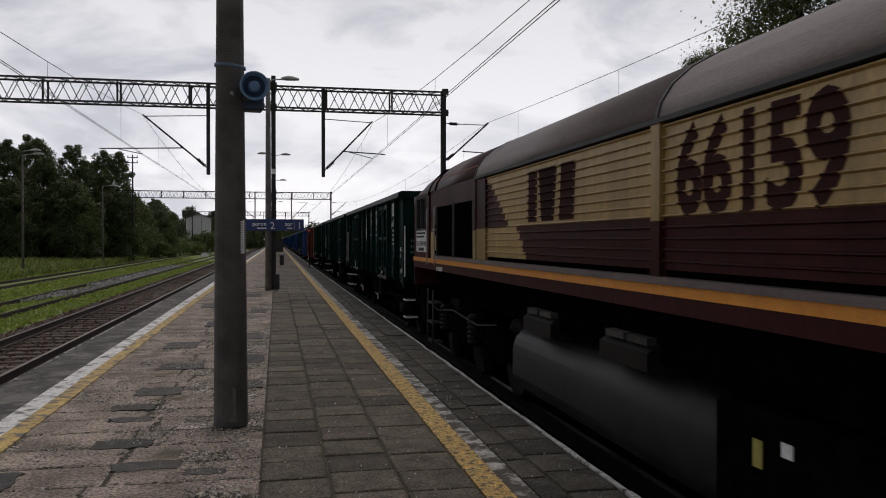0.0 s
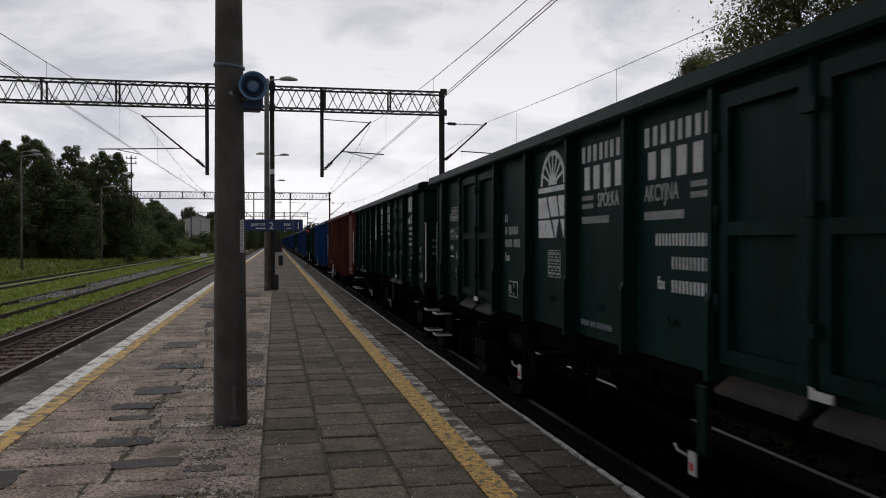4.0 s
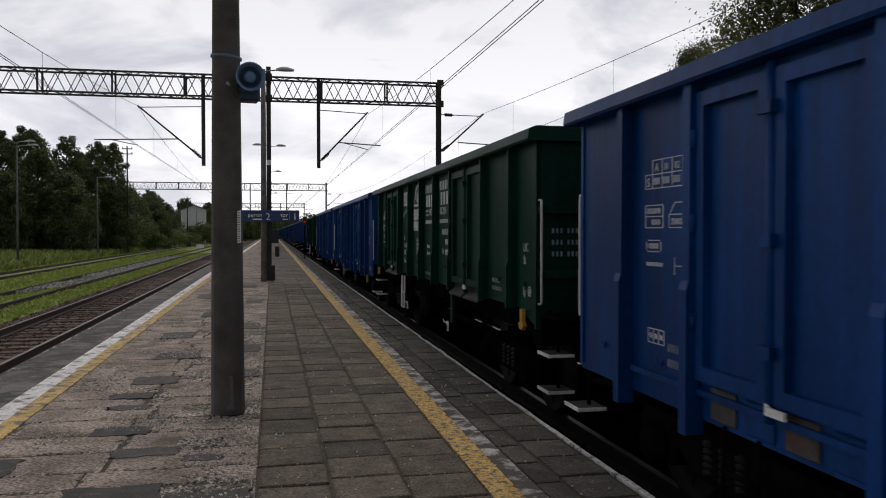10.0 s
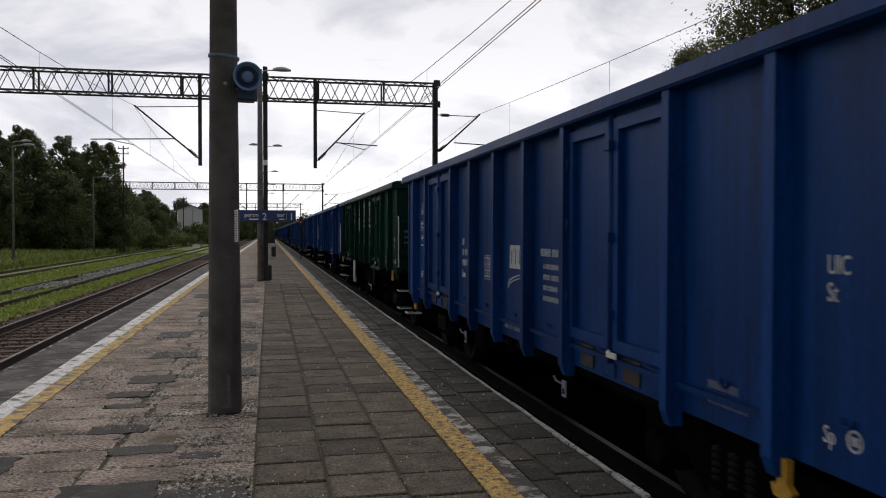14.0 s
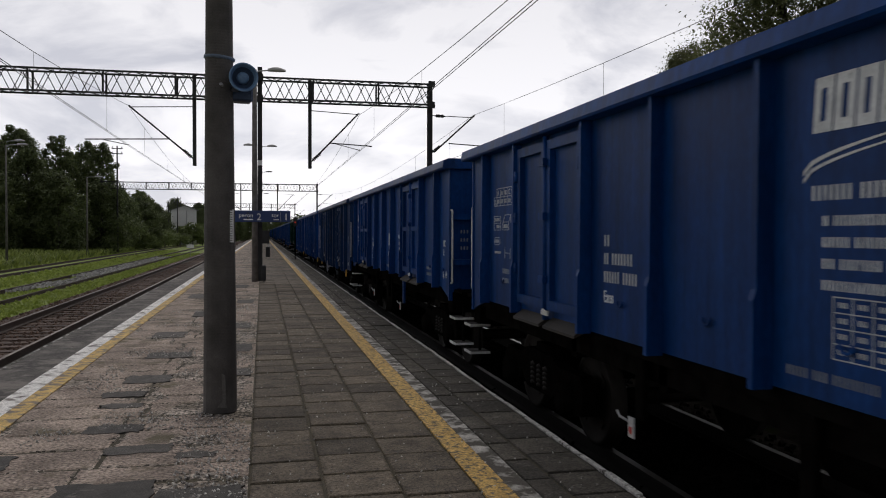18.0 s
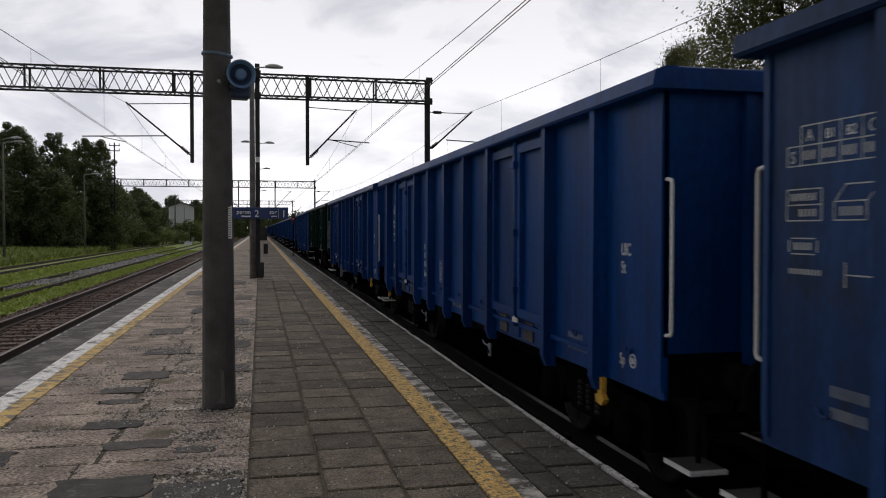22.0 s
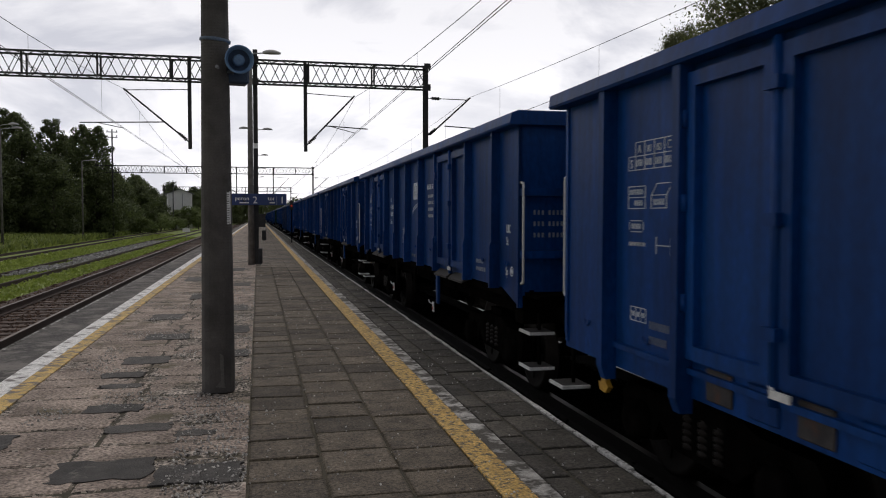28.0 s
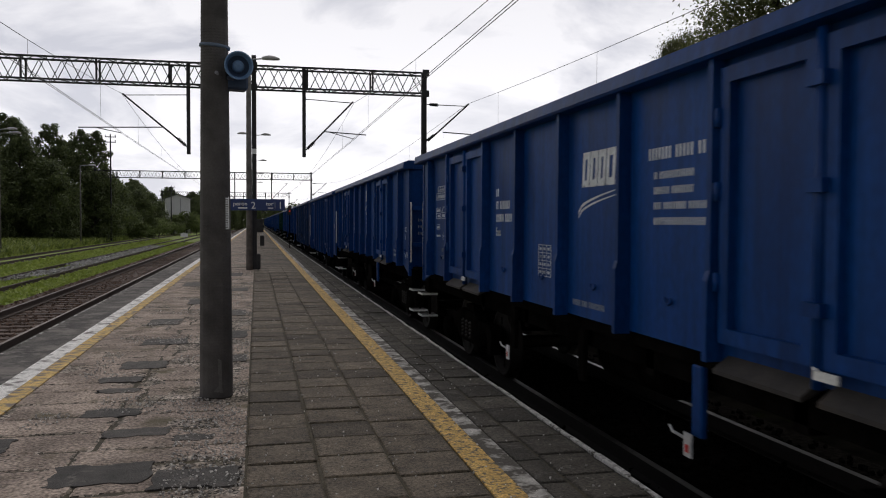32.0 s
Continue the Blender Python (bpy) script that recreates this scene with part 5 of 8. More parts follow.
def wagon(style, col, doors, look_at, label, handwheel=False, hook=False, fine=True):
    """An open bogie wagon. style a: wide end bays; style b: close posts and deep sides."""
    w = empty("freight_wagon", label, "wagon", "freight wagons")
    a = style == "a"
    top, rim = 3.17, 3.02
    low = 1.26 if a else 0.9
    posts = [6.36, 5.62, 4.37, 2.5, 1.24, 0.0, -1.24, -2.5, -4.37, -5.62, -6.36] if a else [6.36, 5.4, 4.25, 2.3, 1.15, 0.0, -1.15, -2.3, -4.25, -5.4, -6.36]
    dbays = [(-4.37, -2.5), (2.5, 4.37)] if a else [(-4.25, -2.3), (2.3, 4.25)]
    if style == "one":
        posts = [6.36, 5.4, 4.38, 2.68, 1.42, 0.2, -1.0, -2.23, -3.46, -4.68, -5.6, -6.36]
        if col == "rust":
            posts.remove(-5.6)
        dbays = [(2.68, 4.38)]
    c = M[col]
    for s in (-1, 1):
        # side sheets, one for each run between the doors
        runs = [-HALF] + ([v for d in dbays for v in d] if fine or s < 0 else []) + [HALF]
        for y0, y1 in zip(runs[::2], runs[1::2]):
            bm = bmesh.new()
            lo = [(y0, low), (y1, low)]
            if a and y1 - y0 > 12:
                lo = [(y0, low - 0.17), (-5.75, low), (5.75, low), (y1, low - 0.17)]
            elif a and y0 == -HALF:
                lo = [(y0, low - 0.17), (-5.75, low), (y1, low)]
            elif a and y1 == HALF:
                lo = [(y0, low), (5.75, low), (y1, low - 0.17)]
            prism(bm, lo + [(y1, rim + 0.02), (y0, rim + 0.02)], "x", *sorted((s * (SIDE - 0.03), s * SIDE)))
            part("side_sheet", bm, c, w)
        for p in posts:
            zb = (low - 0.02 if a else low - 0.1) if abs(p) < 6 else (low - 0.17 if a else low + 0.05)
            bm = bmesh.new()
            d = 0.122 if abs(p) < 6 else 0.02
            t = 0.024 if a or abs(p) > 6 else 0.047
            if style == "b":
                prism(bm, [(s * SIDE, zb), (s * (SIDE + d * 0.7), zb), (s * (SIDE + d), zb + 0.1), (s * (SIDE + d * 0.95), rim), (s * SIDE, rim)], "y", p - t, p + t)
            else:
                prism(bm, [(s * SIDE, zb), (s * (SIDE + d), zb), (s * (SIDE + d), 1.72), (s * (SIDE + d * 0.84), 1.78), (s * (SIDE + d * 0.8), rim), (s * SIDE, rim)], "y", p - t, p + t)
            part("post", bm, c, w)
        # rim
        bm = bmesh.new()
        prism(bm, [(s * (SIDE - 0.04), rim), (s * (SIDE + 0.13), rim), (s * (SIDE + 0.145), rim + 0.02), (s * (SIDE + 0.13), top - 0.03), (s * (SIDE + 0.05), top), (s * (SIDE - 0.04), top)],
              "y", -HALF - 0.1, HALF + 0.1)
        part("top_rail", bm, c, w)
        bm = bmesh.new()
        if a:
            box(bm, *sorted((s * (SIDE - 0.16), s * (SIDE - 0.1))), -HALF, HALF, 1.0, 1.28)
        else:
            box(bm, *sorted((s * (SIDE + 0.0), s * (SIDE + 0.05))), -5.3, 5.3, low + 0.16, low + 0.2)
            box(bm, *sorted((s * (SIDE - 0.12), s * (SIDE - 0.05))), -HALF, HALF, 0.95, 1.2)
        part("sole_bar", bm, M["under"] if a else c, w)
        for y0, y1 in dbays if fine or s < 0 else ():
            ym = (y0 + y1) / 2
            zlo = 1.36 if a else 1.16
            leaf_door(w, y0 + 0.06, ym - 0.035, zlo, rim - 0.06, doors, col, s)
            leaf_door(w, ym + 0.035, y1 - 0.06, zlo, rim - 0.06, doors, col, s)
            part("door_lintel", B(*sorted((s * (SIDE - 0.03), s * (SIDE + 0.005))), y0, y1, rim - 0.06, rim + 0.02), c, w)
            part("door_threshold", B(*sorted((s * (SIDE - 0.03), s * (SIDE + 0.005))), y0, y1, low, zlo), c, w)
            bm = Tb([(s * (SIDE + 0.06), ym, zlo - 0.1), (s * (SIDE + 0.06), ym, rim - 0.02)], 0.032, 8)
            bar = part("locking_bar", bm, c, w)
            for zz in (zlo + 0.25, zlo + 0.85, rim - 0.3) if fine and s < 0 else ():
                part("bar_guide", B(*sorted((s * (SIDE + 0.02), s * (SIDE + 0.115))), ym - 0.065, ym + 0.065, zz, zz + 0.07), c, bar)
            if not fine or s > 0:
                continue
            bm = bmesh.new()
            box(bm, *sorted((s * (SIDE + 0.1), s * (SIDE + 0.115))), ym - 0.2, ym - 0.03, zlo - 0.045, zlo + 0.0)
            tube(bm, [(s * (SIDE + 0.07), ym + 0.02, zlo + 0.01), (s * (SIDE + 0.1), ym - 0.05, zlo - 0.02)], 0.014, 6)
            part("door_latch", bm, M["grab"], w, "pale latch lever")
            for yh, sg in ((y0 + 0.05, 1), (y1 - 0.05, -1)):
                for zz in (zlo + 0.3, (zlo + rim) / 2, rim - 0.4):
                    part("hinge", Tb([(s * (SIDE + 0.075), yh, zz), (s * (SIDE + 0.075), yh, zz + 0.11)], 0.022, 6), c, w)
            if not a:
                for q in range(4):
                    qy = y0 + 0.12 + q * (y1 - y0 - 0.2) / 4
                    part("threshold_plate", B(*sorted((s * (SIDE + 0.005), s * (SIDE + 0.022))), qy, qy + 0.28, low + 0.03, zlo - 0.03, bev=0.008), M["threshold"] if q % 2 else c, w)
            if a:
                for q0, q1 in ((y0 + 0.08, ym - 0.06), (ym + 0.06, y1 - 0.08)):
                    bm = bmesh.new()
                    prism(bm, [(s * SIDE, low + 0.03), (s * (SIDE + 0.11), low - 0.05), (s * (SIDE + 0.11), low - 0.075), (s * (SIDE - 0.02), low - 0.02)], "y", q0, q1)
                    part("door_sill", bm, M["sill"], w, "worn sloping door sill plate")
    # lashing rings on the near side
    for y in [(p + q) / 2 for p, q in zip(posts, posts[1:])] if fine else []:
        bm = bmesh.new()
        tube(bm, [(-SIDE - 0.02, y + 0.045 * math.cos(math.pi * k / 6), low + 0.3 - 0.045 * math.sin(math.pi * k / 6)) for k in range(7)], 0.01, 5)
        part("lashing_ring", bm, c, w)
    # ends
    for s in (-1, 1):
        e = s * HALF
        bm = bmesh.new()
        box(bm, -SIDE, SIDE, *sorted((e, e - s * 0.03)), 1.2, rim)
        part("end_sheet", bm, c, w)
        bm = bmesh.new()
        prism(bm, [(e - s * 0.04, rim), (e + s * 0.1, rim), (e + s * 0.1, top - 0.008), (e + s * 0.09, top), (e - s * 0.04, top)], "x", -SIDE + 0.042, SIDE - 0.042)
        part("end_rail", bm, c, w)
        for x in (-0.72, 0.72):
            bm = bmesh.new()
            prism(bm, [(e, 1.1), (e + s * 0.13, 1.1), (e + s * 0.05, rim), (e, rim)], "x", x - 0.05, x + 0.05)
            part("end_post", bm, c, w)
        if a and fine:
            bm = bmesh.new()
            for i, zz in enumerate((2.08, 1.96, 1.84)):
                for q in range(10):
                    x = -1.2 + q * 0.046 + (0.03 if q > 2 else 0)
                    box(bm, x, x + 0.022, *sorted((e, e + s * 0.004)), zz, zz + 0.05)
            tagged(part("end_print", bm, M["mark_faint"], w, "rows of white stencilled print"), kind="stuff")
            part("end_platform", B(-1.3, 0.4, *sorted((e + s * 0.02, e + s * 0.5)), 1.22, 1.26), M["under"], w, "narrow shunter's platform")
        if a and fine and s < 0:
            part("warning_plate", B(0.1, 0.26, e - 0.006, e, 2.35, 2.62), M["plate"], w, "white electrical warning plate")
            bm = bmesh.new()
            prism(bm, [(0.12, 2.38), (0.24, 2.38), (0.18, 2.54)], "y", e - 0.009, e - 0.006)
            part("warning_triangle", bm, M["hook"], w, "yellow warning triangle")
        if style == "one":
            part("end_shelf", B(-SIDE + 0.05, SIDE - 0.05, *sorted((e, e + s * 0.22)), 2.0, 2.06), c, w)
            part("end_grip", Tb([(-1.15, e, 2.38), (-1.1, e + s * 0.06, 2.4), (-0.8, e + s * 0.06, 2.43), (-0.5, e + s * 0.06, 2.4), (-0.45, e, 2.38)], 0.009, 6), M["mark_faint"], w)
        if a:
            for z in (1.62, 2.28):
                part("end_rib", B(-SIDE, SIDE, *sorted((e, e + s * 0.09)), z, z + 0.08), c, w)
        bm = bmesh.new()
        box(bm, -1.32, 1.32, *sorted((e - s * 0.25, e + s * 0.02)), 0.92, 1.22)
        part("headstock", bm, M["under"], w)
        for x in (-0.875, 0.875):
            bm = bmesh.new()
            lathe(bm, [(0.1, 0.0), (0.12, 0.02), (0.12, 0.34), (0.08, 0.36), (0.08, 0.56), (0.22, 0.57), (0.23, 0.6), (0.1, 0.62)], 16, pose(x, e, 1.05, -90 * s))
            part("buffer", bm, M["under"], w)
        bm = bmesh.new()
        tube(bm, [(0, e, 1.02), (0, e + s * 0.3, 1.0), (0, e + s * 0.55, 0.85)], 0.045, 6)
        part("coupling", bm, M["under"], w)
        # grab handles and steps at the corner towards the platform
        for x in (-1, 1) if fine else (-1,):
            bm = bmesh.new()
            tube(bm, [(x * (SIDE - 0.01), e + s * 0.0, 1.35), (x * (SIDE - 0.01), e + s * 0.07, 1.36), (x * (SIDE - 0.01), e + s * 0.08, 1.38), (x * (SIDE - 0.01), e + s * 0.08, 2.38), (x * (SIDE - 0.01), e + s * 0.07, 2.41), (x * (SIDE - 0.01), e, 2.42)], 0.0135, 7)
            part("grab_rail", bm, M["grab"], w, "white grab rail")
            if a and x == -1:
                ya = e + s * 0.46
                part("stanchion", Tb([(x * 0.78, ya, 2.27), (x * 0.88, ya, 2.265), (x * 0.945, ya, 2.23), (x * 0.97, ya, 2.14), (x * 0.95, ya, 1.9), (x * 0.92, ya, 1.66), (x * 0.93, ya, 1.58),
                                      (x * 1.0, ya + s * 0.02, 1.4), (x * 1.02, ya + s * 0.02, 1.25)], 0.021, 8), M["grab"], w, "bent white handrail")
                if fine:
                    bm = Tb([(x * 0.78, ya, 2.27), (0.4, ya, 2.27)], 0.016, 6)
                    tube(bm, [(x * 0.96, ya, 1.5), (x * 0.9, ya, 1.6), (x * 0.8, ya, 1.64), (0.4, ya, 1.65)], 0.014, 6)
                    for xx in (0.68, 0.36, 0.22):
                        tube(bm, [(x * xx, ya, 1.26), (x * xx, ya, 2.27)], 0.018, 6)
                    part("guard_rail", bm, c, w)
                    part("reflector", B(-0.75, -0.66, *sorted((ya + s * 0.02, ya + s * 0.05)), 1.5, 1.6), M["red"], w, "red tail reflector")
                    part("brake_crank", Tb([(-0.66, ya + s * 0.01, 2.36), (-0.55, ya + s * 0.01, 2.37), (-0.5, ya, 2.33), (-0.36, ya, 2.32)], 0.012, 6), M["red"], w, "red brake crank")
            for z in (0.86, 0.5) if a else (0.5,):
                bm = bmesh.new()
                box(bm, *sorted((x * 1.1, x * 1.355)), *sorted((e + s * 0.05, e + s * 0.38)), z, z + 0.02)
                box(bm, *sorted((x * 1.355, x * 1.37)), *sorted((e + s * 0.04, e + s * 0.39)), z - 0.008, z + 0.022, mi=1)
                box(bm, *sorted((x * 1.1, x * 1.355)), *sorted((e - s * 0.0 + (0.04 if s > 0 else -0.39), e + (0.055 if s > 0 else -0.375))), z - 0.008, z + 0.022, mi=1)
                part("step", bm, [M["sill"], M["grab"]], w, "white edged step plate")
            bm = bmesh.new()
            tube(bm, [(x * 1.2, e + s * 0.2, 1.05), (x * 1.2, e + s * 0.2, 0.5)], 0.02, 5)
            part("step_hanger", bm, M["under"], w)
        part("brake_hose", Tb([(-0.35, e, 1.0), (-0.35, e + s * 0.2, 0.9), (-0.36, e + s * 0.32, 0.62), (-0.34, e + s * 0.45, 0.6)], 0.025, 6), M["under"], w)
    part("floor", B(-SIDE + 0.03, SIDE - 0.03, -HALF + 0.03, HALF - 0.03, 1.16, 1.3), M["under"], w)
    bm = bmesh.new()
    rows = []
    for y in np.linspace(-HALF + 0.05, HALF - 0.05, 26):
        rows.append([bm.verts.new((x, y, 2.1 + 0.35 * (1 - abs(x) / 1.4) + noise.noise((x * 2, y * 2, 1)) * 0.12)) for x in np.linspace(-SIDE + 0.04, SIDE - 0.04, 8)])
    for p, q in zip(rows, rows[1:]):
        for i in range(7):
            bm.faces.new((p[i], p[i + 1], q[i + 1], q[i]))
    part("coal_load", bm, M["coal"], w, "heaped dark load below the rim")
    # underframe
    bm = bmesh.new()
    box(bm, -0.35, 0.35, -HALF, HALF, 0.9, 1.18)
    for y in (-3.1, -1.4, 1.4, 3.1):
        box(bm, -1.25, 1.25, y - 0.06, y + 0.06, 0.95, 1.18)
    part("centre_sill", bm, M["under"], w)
    bm = bmesh.new()
    tube(bm, [(-0.6, -0.7, 0.78), (-0.6, 0.3, 0.78)], 0.2, 14)
    part("brake_cylinder", bm, M["under"], w)
    bm = bmesh.new()
    tube(bm, [(0.5, -0.6, 0.75), (0.5, 0.6, 0.75)], 0.22, 14)
    part("air_reservoir", bm, M["under"], w)
    for y in (-2.2, -0.3, 1.6):
        part("bracket", B(-1.34, -1.29, y - 0.06, y + 0.06, 0.7, 1.16, bev=0.01), c if a and y < -2 else M["under"], w)
    for y in (-2.2, 1.6):
        bm = bmesh.new()
        box(bm, -1.4, -1.385, y - 0.045, y + 0.045, 0.58, 0.73)
        tube(bm, [(-1.39, y + 0.05, 0.69), (-1.42, y + 0.15, 0.71), (-1.43, y + 0.17, 0.75)], 0.01, 6)
        part("brake_changeover", bm, M["plate"] if a else M["mark_faint"], w, "white brake changeover plate and lever")
        part("dial", B(-1.405, -1.4, y - 0.02, y + 0.02, 0.61, 0.66), M["red"] if a else M["under"], w)
    if handwheel:
        bm = bmesh.new()
        n = 20
        yw, zw, rw = (1.42, 0.74, 0.21) if style == "b" else (2.0, 0.8, 0.25)
        tube(bm, [(-1.46, yw + rw * math.cos(2 * math.pi * k / n), zw + rw * math.sin(2 * math.pi * k / n)) for k in range(n + 1)], 0.012, 6)
        for k in range(3):
            p = 2 * math.pi * k / 3 + 0.4
            tube(bm, [(-1.45, yw, zw), (-1.46, yw + rw * math.cos(p), zw + rw * math.sin(p))], 0.01, 5)
        tube(bm, [(-1.2, yw, zw), (-1.47, yw, zw)], 0.03, 8)
        part("hand_brake_wheel", bm, M["grab" if col == "rust" else "mark_faint"], w, "three-spoke hand brake wheel")
        bm = bmesh.new()
        for y in (3.7, 4.05):
            tube(bm, [(-1.36, y, 0.92), (-1.38, y, 0.4)], 0.018, 5)
        for z in (0.42, 0.66):
            tube(bm, [(-1.38, 3.7, z), (-1.38, 4.05, z)], 0.018, 5)
        part("ladder_step", bm, M["mark"] if col == "rust" else M["under"], w)
    if col == "green2" and fine:
        bm = bmesh.new()
        tube(bm, [(-1.36, 2.45, 1.2), (-1.37, 2.45, 0.55), (-1.37, 2.13, 0.55), (-1.36, 2.13, 1.2)], 0.02, 6)
        tube(bm, [(-1.365, 2.45, 0.86), (-1.365, 2.13, 0.86)], 0.018, 6)
        part("side_step", bm, M["grab"], w, "white hanging step frame")
    if hook:
        for y in (-6.0, 6.0) if a else (-5.45, 5.45):
            bm = bmesh.new()
            prism(bm, [(y + 0.045, low), (y - 0.045, low), (y - 0.04, low - 0.13), (y - 0.09, low - 0.165), (y - 0.03, low - 0.22), (y + 0.07, low - 0.21), (y + 0.095, low - 0.15), (y + 0.04, low - 0.15)], "x", -SIDE - 0.06, -SIDE - 0.02)
            part("towing_hook", bm, M["hook"], w, "yellow towing hook")
    bogie(w, 4.5, fine)
    bogie(w, -4.5, fine)
    look_at(w, posts, low)
    return w


def numbers(w, y, z, cls):
    """Number panel: bars for the registration, the class letters below."""
    bars(w, y, z, [(0.12,), (0.1, 0.38), (0.3, 0.26)], 0.09, 0.055, "wagon_number")
    side_text(cls, 0.14, y, z - 0.54, w, 0.7)


def capacity_marks(w, y, z):
    """Load limits by line class, tare, volume and area: outlines with bars for the figures."""
    bm = bmesh.new()
    x0, x1, t = -SIDE - 0.004, -SIDE, 0.0065

    def h(a, b, zz):
        box(bm, x0, x1, y - b, y - a, zz - t / 2, zz + t / 2)

    def v(a, z0, z1):
        box(bm, x0, x1, y - a - t / 2, y - a + t / 2, z0, z1)

    def fig(a, b, z0, z1):
        n = max(2, round((b - a) / (z1 - z0) / 0.6))
        for k in range(n):
            c = a + (b - a) * k / n
            box(bm, x0, x1, y - c - (b - a) / n * 0.45, y - c, z0 + 0.006, z1 - 0.006)
    h(0.11, 0.69, z)
    h(0.0, 0.69, z - 0.1)
    h(0.0, 0.69, z - 0.2)
    for a in (0.11, 0.255, 0.4, 0.545, 0.69):
        v(a, z - 0.2, z)
        if a < 0.6:
            fig(a + 0.02, a + 0.12, z - 0.18, z - 0.12)
    v(0.0, z - 0.2, z - 0.1)
    for zz in (z - 0.32, z - 0.4, z - 0.48):
        h(0.0, 0.27, zz)
    v(0.0, z - 0.48, z - 0.32)
    v(0.27, z - 0.48, z - 0.32)
    fig(0.03, 0.24, z - 0.385, z - 0.335)
    fig(0.1, 0.24, z - 0.465, z - 0.415)
    for a, b, zz in ((0.36, 0.58, z - 0.48), (0.36, 0.58, z - 0.39), (0.44, 0.66, z - 0.31)):
        h(a, b, zz)
    v(0.36, z - 0.48, z - 0.39)
    v(0.58, z - 0.48, z - 0.39)
    v(0.66, z - 0.4, z - 0.31)
    for a, b in ((0.36, 0.44), (0.58, 0.66)):
        prism(bm, [(y - a, z - 0.39), (y - a - t, z - 0.39), (y - b - t, z - 0.31), (y - b, z - 0.31)], "x", x0, x1)
    fig(0.4, 0.56, z - 0.465, z - 0.41)
    h(0.04, 0.22, z - 0.57)
    h(0.04, 0.22, z - 0.65)
    v(0.02, z - 0.64, z - 0.58)
    v(0.24, z - 0.64, z - 0.58)
    fig(0.06, 0.21, z - 0.635, z - 0.585)
    fig(0.02, 0.28, z - 0.76, z - 0.72)
    h(0.44, 0.64, z - 0.74)
    v(0.44, z - 0.8, z - 0.68)
    v(0.64, z - 0.8, z - 0.68)
    tagged(part("load_stencil", bm, M["mark"], w, "white stencilled load and volume marks"), kind="stuff")
    for i, body in enumerate(("A", "B1", "B2", "C")):
        side_text(body, 0.085 if len(body) == 1 else 0.07, y - 0.15 - 0.145 * i, z - 0.08, w, 0.95)
    side_text("S", 0.09, y - 0.03, z - 0.185, w, 0.9)


def plate_mark(w, y, z):
    """The country code in its box."""
    bm = bmesh.new()
    t = 0.009
    for a, b, c, d in ((0, 0.34, 0, t), (0, 0.34, 0.17, 0.17 + t), (0, t, 0, 0.17), (0.19, 0.19 + t, 0, 0.17), (0.34, 0.34 + t, 0, 0.17 + t)):
        box(bm, -SIDE - 0.004, -SIDE, y - b, y - a, z + c, z + d)
    part("code_box", bm, M["mark"], w)
    side_text("PL", 0.13, y - 0.03, z + 0.04, w, 0.75)


def ring_mark(w, y, z, r):
    """A circled approval mark."""
    bm = bmesh.new()
    n = 16
    for k in range(n):
        p, q = 2 * math.pi * k / n, 2 * math.pi * (k + 1) / n
        prism(bm, [(y + r * math.cos(p), z + r * math.sin(p)), (y + r * math.cos(q), z + r * math.sin(q)), (y + 0.78 * r * math.cos(q), z + 0.78 * r * math.sin(q)), (y + 0.78 * r * math.cos(p), z + 0.78 * r * math.sin(p))],
              "x", -SIDE - 0.004, -SIDE)
    for k in (-0.35, 0.0, 0.35):
        box(bm, -SIDE - 0.004, -SIDE, y + r * (k - 0.1), y + r * (k + 0.1), z - 0.4 * r, z + 0.4 * r)
    tagged(part("ring_mark", bm, M["mark"], w, "white circled approval mark"), kind="stuff")


def common(w, low, y_uic=-5.72, y_cap=5.15, st="UIC\nSt"):
    """Marks that each wagon carries."""
    if st:
        side_text(st, 0.135, y_uic, 1.88, w, 0.74)
    side_text("Sp", 0.125, y_uic + 0.02, low + 0.15, w, 0.74)
    ring_mark(w, y_uic - 0.2, low + 0.2, 0.055)
    bars(w, -4.62, low + 0.27, [(0.34,), (0.44,)], 0.05, 0.045, material=M["mark_faint"])
    frame_table(w, -5.22, low + 0.27, 0.2, 0.13, 3, 3)
    capacity_marks(w, y_cap, 2.6)
    bars(w, y_cap - 0.35, low + 0.42, [(0.3,), (0.26,)], 0.055, 0.05, material=M["mark_faint"])
    frame_table(w, 5.9 if low > 1 else 5.1, low + 0.5, 0.24, 0.1, 3, 1)
    bars(w, -0.15, low + 0.14, [(0.18, 0.12, 0.32)], 0.05, 0.03, material=M["mark_faint"])


def name_blocks(w, y, z, widths, h):
    """A company's name as a row of plain upright bars."""
    bm = bmesh.new()
    for wd in widths:
        box(bm, -SIDE - 0.004, -SIDE, y - wd * 0.66, y, z, z + h)
        y -= wd + 0.025
    part("company_name", bm, M["mark"], w, "white blocks of the company's name")


